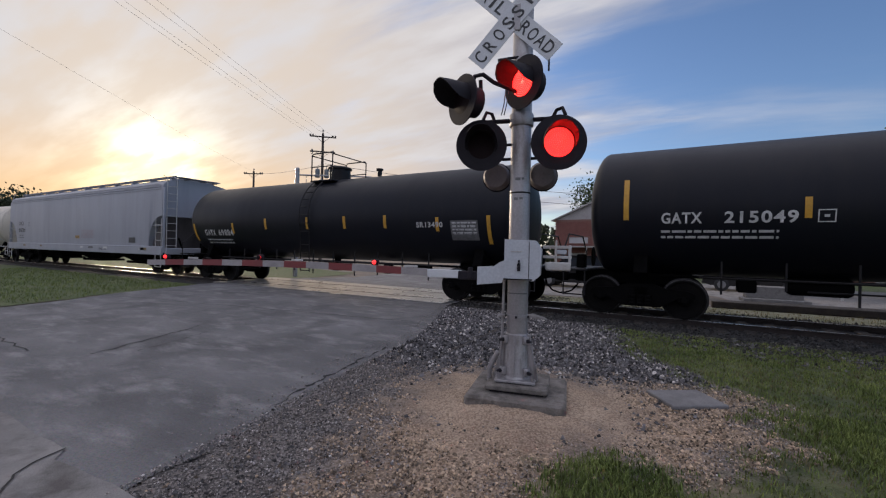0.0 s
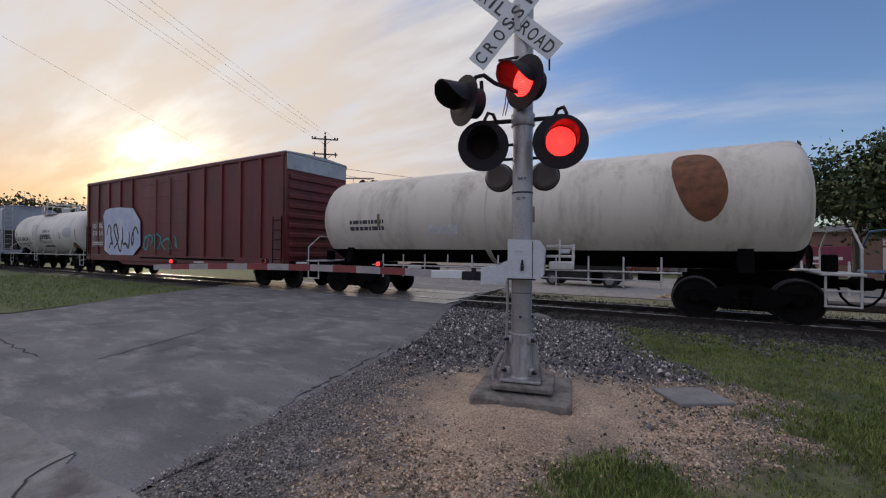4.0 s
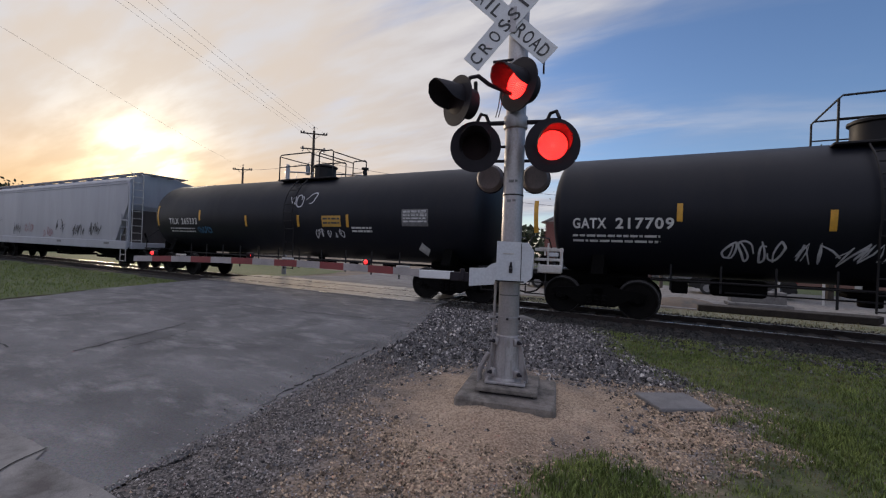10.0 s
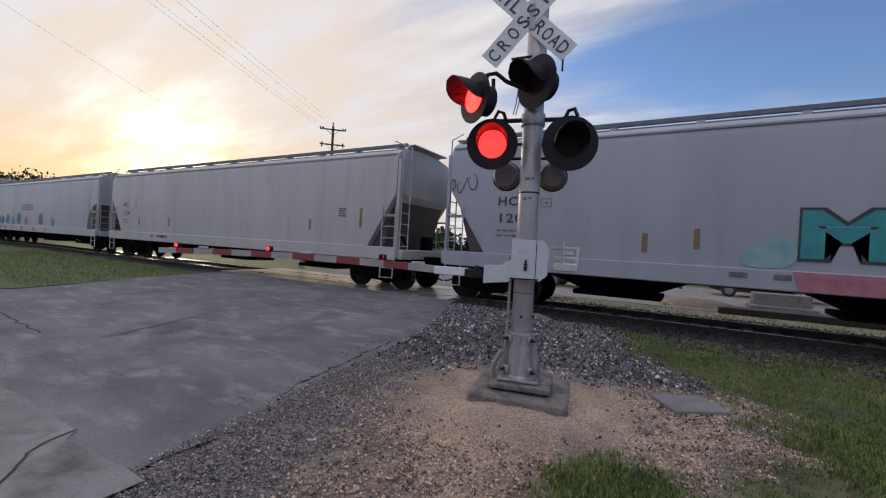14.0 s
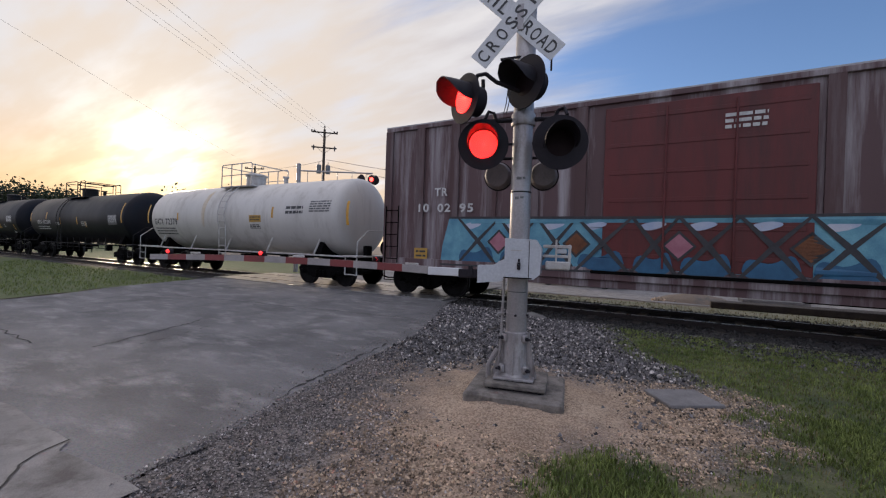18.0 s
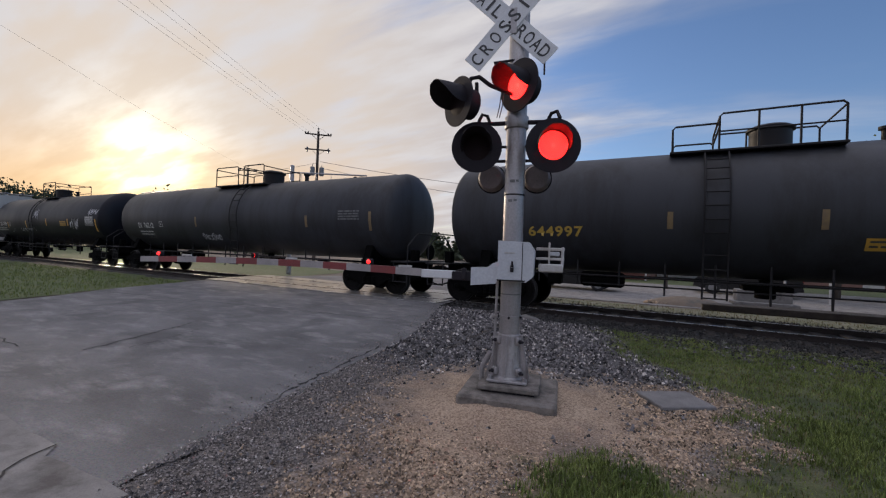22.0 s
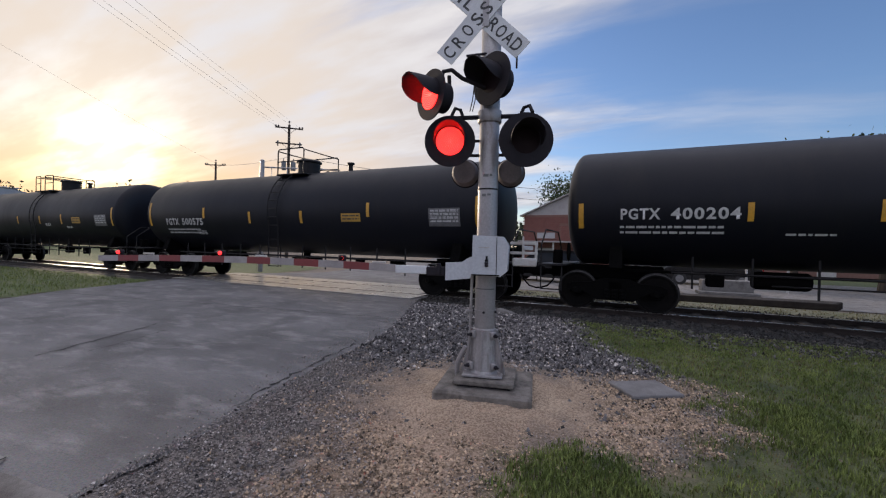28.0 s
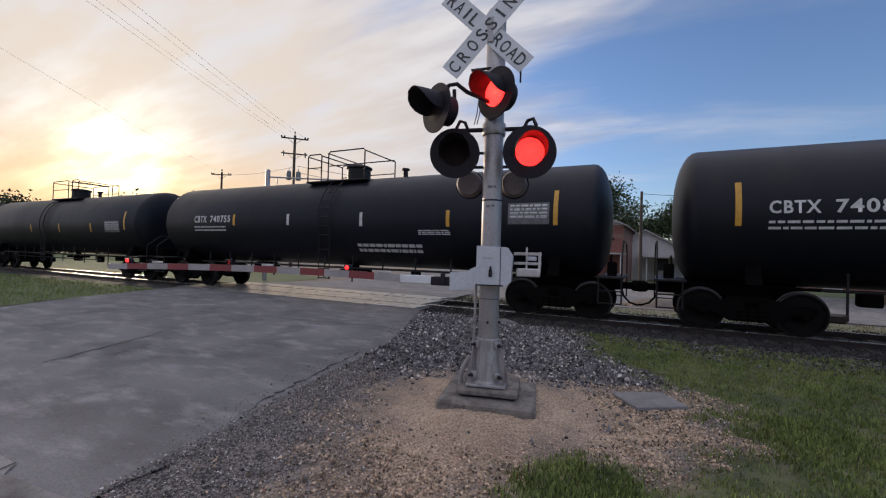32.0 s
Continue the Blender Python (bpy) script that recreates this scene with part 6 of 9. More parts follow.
    if ridges:
        for z in ridges:
            part("side_ridge", Geo().box((0, -half - 0.005, z), (B - 0.3, 0.024, 0.03), 0.008), paint_, car)
    else:
        part("roof_eave", Geo().box((0, -half * 0.965, top - 0.10), (B - 0.1, 0.10, 0.07), 0.02), paint_, car)
    # roof walk with gaps of sky below it
    plank = Geo().box((0, 0, 0), (B - 0.2, 0.10, 0.11), 0.01).mesh("roof_walk")
    for y in (-0.98, -0.42, 0.42, 0.98):
        part("roof_walk", plank, M_WALK if roof_rail else paint_, car, "metal roof walk", pose(0, y, walk_z))
    sup = Geo().box((0, 0, 0), (0.16, 0.6, 0.24), 0.01).mesh("walk_support")
    n = 11
    for k in range(n):
        x = -B / 2 + 0.5 + k * (B - 1.0) / (n - 1)
        part("walk_support", sup, paint_, car, "", pose(x, -0.72, walk_z - 0.13))
        part("walk_support", sup, paint_, car, "", pose(x, 0.72, walk_z - 0.13))
    for k in range(4):
        x = -B / 2 + B * (k + 0.5) / 4
        part("roof_hatch", Geo().box((x, 0, top + 0.26), (B / 4 - 0.6, 0.52, 0.14), 0.04), paint_, car)
    # discharge bays and gates
    for k in range(bays):
        x = (k - (bays - 1) / 2) * (B - 3.4) / bays
        w = (B - 4.4) / bays
        g = Geo().loft([[(x - w * 0.48, -1.35, 1.28), (x + w * 0.48, -1.35, 1.28), (x + w * 0.48, 1.35, 1.28), (x - w * 0.48, 1.35, 1.28)], [(x - w * 0.16, -0.45, 0.55), (x + w * 0.16, -0.45, 0.55), (x + w * 0.16, 0.45, 0.55), (x - w * 0.16, 0.45, 0.55)]])
        bay = part("discharge_bay", g, M_UNDER, car, "dark sloping discharge bay")
        part("outlet_gate", Geo().box((x, 0, 0.49), (w * 0.42, 1.3, 0.12), 0.02).tube([(x - 0.1, -0.85, 0.50), (x - 0.1, 0.85, 0.50)], 0.06, 8), M_UNDER, bay)
    part("centre_rod", Geo().tube([(-B / 2 + 2.2, -0.62, 0.92), (B / 2 - 2.2, -0.62, 0.92)], 0.03, 6), M_UNDER, car)
    part("brake_cylinder", Geo().box((B * 0.18, -0.76, 0.92), (0.6, 0.4, 0.36), 0.03), M_UNDER, car)
    running_gear(car, L)
    side = flat(-half, 0.008)
    paint_marks(car, marks, side, L, datum())
    CARS.append((car, L))
    return car


# ---- box cars ----
def box_car(L, paint_, door, label, top=5.02, marks=(), ribs=14, ribw=0.10, base=0.92, dx=0.0, post=None, trim=1.35):
    car = thing("box_car", pose(-500, TRACK_Y, 0), label, "box car", "train cars")
    B, half = L - trim, 1.55
    dx += datum()
    part("car_body", Geo().box((0, 0, (base + top) / 2), (B, half * 2, top - base), 0.03), paint_, car)
    part("roof", Geo().slab([(-half - 0.03, top), (half + 0.03, top), (half + 0.03, top + 0.04), (0.4, top + 0.11), (-0.4, top + 0.11), (-half - 0.03, top + 0.04)], -B / 2 - 0.02, B / 2 + 0.02), M_BOXROOF, car, "galvanised roof", pose(0, 0, 0, 0, 0, 90))
    for y in (-half, half):
        s = -1 if y < 0 else 1
        part("top_chord", Geo().box((0, y + s * 0.03, top - 0.06), (B, 0.07, 0.12), 0.01), paint_, car)
        part("side_sill", Geo().box((0, y + s * 0.04, base + 0.06), (B, 0.09, 0.30), 0.015).slab([(-B * 0.28, base - 0.08), (B * 0.28, base - 0.08), (B * 0.24, base - 0.26), (-B * 0.24, base - 0.26)], y - 0.02, y + 0.02), paint_, car)
    dw = 3.75 if door else 0
    for k in range(ribs):
        x = -B / 2 + 0.12 + k * (B - 0.24) / (ribs - 1)
        if abs(x - dx) > dw / 2 + 0.1:
            for y in (-half - 0.035, half + 0.035):
                part("side_post", Geo().slab([(x - ribw, base + 0.2), (x + ribw, base + 0.2), (x + ribw, top - 0.12), (x - ribw, top - 0.12)], y - 0.035, y + 0.035), post or paint_, car)
    for y in (-half - 0.05, half + 0.05):
        dr = part("sliding_door", Geo().box((dx, y, (base + 0.2 + top - 0.25) / 2), (dw, 0.07, top - base - 0.45), 0.015), door, car, "plug door with pressed ribs")
        for k in range(6):
            z = base + 0.5 + k * 0.62
            part("door_rib", Geo().box((dx, y + (-0.036 if y < 0 else 0.036), z), (dw - 0.25, 0.02, 0.09), 0.008), door, dr)
        for x in (-dw / 6, dw / 6):
            part("lock_bar", Geo().tube([(x + dx, y * 1.045, base + 0.25), (x + dx, y * 1.045, top - 0.35)], 0.022, 6), door, dr)
        part("door_track", Geo().box((dx + 1.6, y * 1.01, base + 0.10), (7.4, 0.10, 0.07), 0.01), M_UNDER, car)
    for s in (-1, 1):
        g = Geo()
        for k in range(9):
            g.box((s * (B / 2 + 0.03), 0, base + 0.35 + k * 0.36), (0.10, 2.8, 0.17), 0.045)
        part("end_panel", g, paint_, car, "corrugated end")
        part("end_cap", Geo().box((s * (B / 2 + 0.02), 0, top - 0.32), (0.05, 3.02, 0.58), 0.01), M_BOXROOF, car, "pale upper end panel")
        part("end_sill", Geo().box((s * (B / 2 - 0.1), 0, base - 0.02), (0.4, 2.7, 0.26), 0.02), M_UNDER, car)
        part("stub_sill", Geo().box((s * (L / 2 - 1.3), 0, 0.90), (1.6, 0.5, 0.34), 0.02), M_UNDER, car)
        for y in (-half - 0.09, half + 0.09):
            ladder(car, s * (B / 2 - 0.32), y, base + 0.05, base + 1.75, M_UNDER, 0.46)
            part("corner_step", Geo().tube([(s * (B / 2 - 0.55), y, base), (s * (B / 2 - 0.55), y, 0.45), (s * (B / 2 - 0.10), y, 0.45), (s * (B / 2 - 0.10), y, base)], 0.02, 6), M_UNDER, car)
    part("centre_sill", Geo().box((0, 0, 0.82), (L - 2, 0.6, 0.36), 0.03), M_UNDER, car)
    part("air_reservoir", Geo().box((2.2, -0.5, 0.72), (1.4, 0.5, 0.3), 0.03), M_UNDER, car)
    part("brake_pipe", Geo().tube([(-4.5, -0.32, 0.7), (4.5, -0.32, 0.7)], 0.03, 6), M_UNDER, car)
    running_gear(car, L)
    off = datum()
    side = lambda x, z: -half - (0.102 if abs(x + off - dx) < dw / 2 + 0.02 else 0.078)
    paint_marks(car, marks, side, L, datum())
    CARS.append((car, L))
    return car


# ---- the cars in their order, first to pass first ----
def black_tank(L, label, name=None, text=(-6.6, -4.6, 2.13, 0.24), mids=(), ends=(), panel_at=None, yellow=None, extra=(), dome="own", dome_x=0.0, rails=((-1.0, 1.0, 0.8),), tm=None, sub=2, mark=None, paint_=None, strip=None, **kw):
    """Dark tank car: number from text[0] to text[1], strips, print panel and placard."""
    tm = tm or M_TXTW
    marks = [strips([(x, 2.10, 2.50) for x in mids], strip), strips(ends, strip)]
    if name:
        marks.append(name_at(name, *text, tm, sub))
    if mark:
        marks.append(lambda car, side, L_: decal("classification_mark", car, side, *frame_mark(mark[0], mark[1], 0.26, 0.24, 0.02), tm))
    if panel_at:
        x0, x1, z0, z1 = panel_at
        marks += [panel(x0, x1, z0, z1, M_TXTDIM, "panel of small print"), stencil(x0 + 0.05, z1 - 0.10, x1 - x0 - 0.1, 4, 0.055, M_TXTW, 7)]
    if yellow:
        marks += [placard(*yellow)]
    return tank_car(L, paint_ or M_BLACK, label, dome=dome, dome_x=dome_x, rails=rails if dome == "own" else (), marks=[*marks, *extra], **kw)


def placard(x0, x1, z0, z1):
    """Yellow panel with dark print."""
    def fn(car, side, L):
        patch("placard", car, side, x0, x1, z0, z1, M_PLACARD, "yellow placard")
        out = lambda x, z: side(x, z) - 0.004
        bars(car, out, x0 + 0.05, z1 - (z1 - z0) * 0.36, x1 - x0 - 0.1, 2, (z1 - z0) * 0.16, M_TXTB, int(abs(x0) * 100), 2.4)
    return fn


def diamond(x, z, r, material, label="diamond placard"):
    return lambda c, s, l: blob(c, s, [(x - r, z), (x, z + r), (x + r, z), (x, z - r)], material, label, "placard", 0)


def frame_mark(x, z, w, h, t=0.025):
    v, f = [], []
    for x0, x1, z0, z1 in ((x, x + w, z, z + t), (x, x + w, z + h - t, z + h), (x, x + t, z, z + h), (x + w - t, x + w, z, z + h), (x + w * 0.35, x + w * 0.65, z + h * 0.4, z + h * 0.6)):
        k = len(v)
        v += [(x0, z0), (x1, z0), (x1, z1), (x0, z1)]
        f.append((k, k + 1, k + 2, k + 3))
    return v, f


def hop_name(a, b, x, end, end2, z=2.50, h=0.25, drop=0.45):
    def fn(car, side, L):
        letters(car, side, a, x, z, h, M_TXTB, 1.0, "car number", end=end)
        if b:
            letters(car, side, b, x, z - drop, h, M_TXTB, 1.0, "car number", end=end2)
        bars(car, side, x, z - drop - 0.24, end - x, 2, 0.05, M_TXTDIM, 3, 2.6)
        decal("classification_mark", car, side, *frame_mark(end2 + 0.45, z - 0.05, 0.28, 0.22, 0.018), M_TXTDIM)
    return fn


def sill_labels(seed, n=5):
    def fn(car, side, L):
        rnd = random.Random(seed)
        surf = flat(-1.6, 0.068)
        for k in range(n):
            x = rnd.uniform(-L / 2 + 2, L / 2 - 2)
            patch("sill_label", car, surf, x, x + rnd.uniform(0.25, 0.6), 1.16, 1.27, rnd.choice((M_DIMYEL, M_TXTW, M_TXTDIM)))
    return fn


def posts_marks(xs, material=None):
    return strips(xs, material or M_DIMYEL)


GAPS = (15.0, -2.87, -19.48, -40.76, -57.66, -73.47, -88.50, -106.16, -118.95, -140.74, -161.54, -178.61, -195.07, -212.85, -232.99, -253.90, -274.92, -295.56, -317.21, -334.34, -352.76, -367.66, -383.08, -394.52, -410.27, -426.75, -445.38, -462.68, -484.40, -499.30, -517.57, -534.94, -552.51, -569.14, -588.80, -607.16, -625.70, -643.3, -660.7)
DATUM = [(a + b) / 2 for a, b in zip(GAPS, GAPS[1:])]
# couplings that lie off the even division, by their number in the train
OFF = {2: -0.10, 20: -0.55, 21: -0.20, 23: -1.30, 25: -0.15, 28: -0.37, 31: -0.50, 34: -0.20}
JOINTS = [g + OFF.get(k, 0.0) for k, g in enumerate(GAPS)]
MIDS = [(a + b) / 2 for a, b in zip(JOINTS, JOINTS[1:])]
LEN = [a - b for a, b in zip(JOINTS, JOINTS[1:])]


def datum():
    """How far the next car's painted marks and fittings sit from its middle."""
    return DATUM[len(CARS)] - MIDS[len(CARS)]


def paint_marks(car, marks, side, L, shift):
    before = set(bpy.data.objects)
    for fn in marks:
        fn(car, side, L)
    if shift:
        for ob in set(bpy.data.objects) - before:
            ob.location.x += shift


def rusty_paint():
    """Pale hopper paint with rust that runs down from the roof seam."""
    m = paint("rust_streaked_hopper_paint", (0.45, 0.455, 0.46), (0.30, 0.28, 0.26), (0.54, 0.92), 0.5)
    n, l = m.node_tree.nodes, m.node_tree.links
    b = n["Principled BSDF"]
    old = b.inputs["Base Color"].links[0].from_socket
    tc = n.new("ShaderNodeTexCoord")
    sep = n.new("ShaderNodeSeparateXYZ")
    l.new(tc.outputs["Object"], sep.inputs[0])
    mp = n.new("ShaderNodeMapping")
    mp.inputs["Scale"].default_value = (0.7, 1, 1.5)
    l.new(tc.outputs["Object"], mp.inputs[0])
    t = n.new("ShaderNodeTexNoise")
    t.inputs["Scale"].default_value, t.inputs["Detail"].default_value, t.inputs["Roughness"].default_value = 1.0, 6, 0.52
    l.new(mp.outputs[0], t.inputs[0])
    h = n.new("ShaderNodeMapRange")
    h.inputs[1].default_value, h.inputs[2].default_value, h.inputs[3].default_value, h.inputs[4].default_value = 3.25, 4.15, -0.36, 0.06
    l.new(sep.outputs[2], h.inputs[0])
    add = n.new("ShaderNodeMath")
    l.new(t.outputs[0], add.inputs[0])
    l.new(h.outputs[0], add.inputs[1])
    r = n.new("ShaderNodeMapRange")
    r.inputs[1].default_value, r.inputs[2].default_value, r.inputs[4].default_value = 0.43, 0.58, 0.80
    l.new(add.outputs[0], r.inputs[0])
    mx = n.new("ShaderNodeMixRGB")
    l.new(r.outputs[0], mx.inputs[0])
    l.new(old, mx.inputs[1])
    mx.inputs[2].default_value = (0.30, 0.135, 0.065, 1)
    l.new(mx.outputs[0], b.inputs["Base Color"])
    return m


TWIN = lambda d: ((d - 0.83, d + 0.80, 0.80), (d + 1.17, d + 1.82, 0.80))


def word(x, z, w, h, n, fill, edge, seed, off=0.0, label="outlined graffiti letter"):
    """Fat outlined graffiti letters side by side."""
    def fn(car, side, L):
        rnd = random.Random(seed)
        step = w / n
        for k in range(n):
            a, b = x + step * k + 0.02, x + step * (k + 1) + step * 0.08
            m = (a + b) / 2
            q = lambda u, v: (a + (b - a) * u + rnd.uniform(-0.06, 0.06) * step, z + h * v + rnd.uniform(-0.06, 0.06) * h)
            kind = rnd.randrange(4)
            pts = {0: [q(0, 0), q(0, 1), q(0.3, 1), q(0.5, 0.55), q(0.7, 1), q(1, 1), q(1, 0), q(0.68, 0), q(0.66, 0.5), q(0.5, 0.2), q(0.34, 0.5), q(0.3, 0)],
                   1: [q(0, 0.1), q(0, 1), q(0.33, 1), q(0.36, 0.35), q(0.64, 0.35), q(0.66, 1), q(1, 1), q(1, 0.1), q(0.7, -0.05), q(0.3, -0.05)],
                   2: [q(0, 0.7), q(0, 1), q(1, 1.05), q(1, 0.72), q(0.68, 0.7), q(0.66, 0), q(0.34, 0), q(0.33, 0.7)],
                   3: [q(0, 0), q(0, 1), q(1, 1), q(0.95, 0.72), q(0.4, 0.7), q(0.42, 0.6), q(0.85, 0.58), q(0.85, 0.38), q(0.42, 0.36), q(0.44, 0.28), q(1, 0.28), q(1, 0)]}[kind]
            cx, cz = m, z + h / 2
            big = [(cx + (p[0] - cx) * 1.09 + (0.03 if p[0] > cx else -0.03), cz + (p[1] - cz) * 1.08 + (0.03 if p[1] > cz else -0.03)) for p in pts]
            blob(car, lambda u, v: side(u, v) - 0.001 - off, big, edge, "", smooth=1)
            blob(car, lambda u, v: side(u, v) - 0.004 - off, pts, fill, label, smooth=1)
    return fn


def band_graffiti(c, s, l):
    """Blue band with black crosses, diamonds and pale highlights."""
    y = lambda d: (lambda x, z: s(x, z) - d)
    rnd = random.Random(77)
    blob(c, y(0), [(-6.85, 0.98), (-6.8, 1.5), (-6.6, 2.28), (-1, 2.26), (4, 2.28), (8.2, 2.2), (8.2, 0.98)], M_SPRAYC, "light blue graffiti band", smooth=0)
    x = -6.3
    k = 0
    while x < 7.8:
        w = rnd.uniform(0.85, 1.25)
        blob(c, y(0.003), [(x, 1.02), (x + 0.1, 1.5), (x + 0.5, 1.3), (x + w * 0.8, 1.62), (x + w * 0.95, 1.02)], M_SPRAYD, "deep blue shading", smooth=2)
        blob(c, y(0.003), [(x + 0.1, 2.1), (x + 0.3, 1.95), (x + 0.75, 2.12), (x + 0.5, 2.2)], M_SPRAYL, "pale highlight", smooth=2)
        decal("graffiti", c, y(0.005), *ribbon([(x, 2.28), (x + w * 0.55, 1.62), (x + w, 1.0)], [0.06, 0.12, 0.07]), M_SPRAYB, "black cross stroke")
        decal("graffiti", c, y(0.006), *ribbon([(x + w, 2.26), (x + w * 0.45, 1.62), (x - 0.05, 0.98)], [0.05, 0.10, 0.06]), M_SPRAYB, "black cross stroke")
        if k % 2 == 0:
            d = 0.26
            xx = x + w * 1.02
            blob(c, y(0.008), [(xx - d - 0.07, 1.66), (xx, 1.66 + d + 0.07), (xx + d + 0.07, 1.66), (xx, 1.66 - d - 0.07)], M_SPRAYB, "", smooth=0)
            blob(c, y(0.011), [(xx - d, 1.66), (xx, 1.66 + d), (xx + d, 1.66), (xx, 1.66 - d)], M_RUST if k % 4 else M_SPRAYV, "diamond in the graffiti", smooth=0)
        x += w * 1.02
        k += 1
    decal("graffiti", c, y(0.007), *ribbon([(-6.6, 2.30), (-2.0, 2.27), (3.0, 2.31), (8.2, 2.24)], 0.06), M_SPRAYB, "black graffiti outline")
    decal("graffiti", c, y(0.007), *ribbon([(-6.85, 1.0), (0.0, 1.04), (8.2, 1.0)], 0.05), M_SPRAYB, "black graffiti outline")


def yellow_letters(c, s, l):
    """Two huge yellow block letters with brown shadow and teal wedge."""
    y = lambda d: flat(-1.6, d)
    blob(c, y(0.005), [(-7.55, 1.5), (-7.5, 2.6), (-7.1, 3.2), (-4.3, 3.15), (-1.4, 3.1), (1.5, 3.4), (2.7, 3.1), (3.05, 2.2), (2.95, 1.45), (2.4, 1.3), (-6.9, 1.2)], M_SPRAYBR, "brown sprayed shadow", smooth=1)
    blob(c, y(0.010), [(-6.8, 1.27), (-6.8, 3.1), (-4.55, 3.05), (-4.2, 2.2), (-4.0, 3.0), (-1.75, 2.95), (-2.6, 2.15), (-1.85, 1.42), (-3.8, 1.35), (-4.15, 1.85), (-4.3, 1.32)], M_SPRAYY, "yellow painted letter", smooth=0)
    blob(c, y(0.010), [(-1.23, 1.42), (-1.15, 3.1), (0.4, 3.2), (1.7, 3.1), (2.3, 2.8), (2.2, 2.45), (1.8, 2.32), (2.5, 2.1), (2.75, 1.8), (2.6, 1.5)], M_SPRAYY, "yellow painted letter", smooth=0)
    blob(c, y(0.012), [(-2.2, 2.13), (-1.45, 2.72), (-1.45, 2.02)], M_SPRAYT, "teal painted wedge", smooth=0)
    for p in ([(0.2, 2.55), (0.25, 2.85), (1.2, 2.8), (1.3, 2.6)], [(0.2, 1.75), (0.2, 2.08), (1.4, 2.05), (1.5, 1.75)]):
        blob(c, y(0.013), p, M_SPRAYBR, "brown counter of the letter", smooth=1)
    rnd = random.Random(5)
    x = -7.1
    while x < -1.5:
        w = rnd.uniform(0.3, 0.8)
        blob(c, y(0.004), [(x, 3.15), (x + 0.05, 3.4 + rnd.uniform(0, 0.3)), (x + w * 0.5, 3.45 + rnd.uniform(0, 0.4)), (x + w, 3.3), (x + w, 3.12)], M_TEALMIST, "faint teal overspray", smooth=2)
        x += w * 0.9


M_TEALMIST = mat("teal_overspray", (0.15, 0.32, 0.32), (0.30, 0.385, 0.39), 3, 0.6)
M_FAINTRED = mat("faint_red_print", (0.30, 0.24, 0.25), (0.36, 0.32, 0.33), 6, 0.6)
M_RUSTRUN = mat("orange_rust_run", (0.40, 0.17, 0.06), (0.22, 0.075, 0.03), 2.4, 0.75, 0, 0.1, 40, (1, 1, 0.25))
M_TAN = mat("tan_faded_lettering", (0.30, 0.25, 0.17), (0.20, 0.17, 0.12), 9, 0.6)


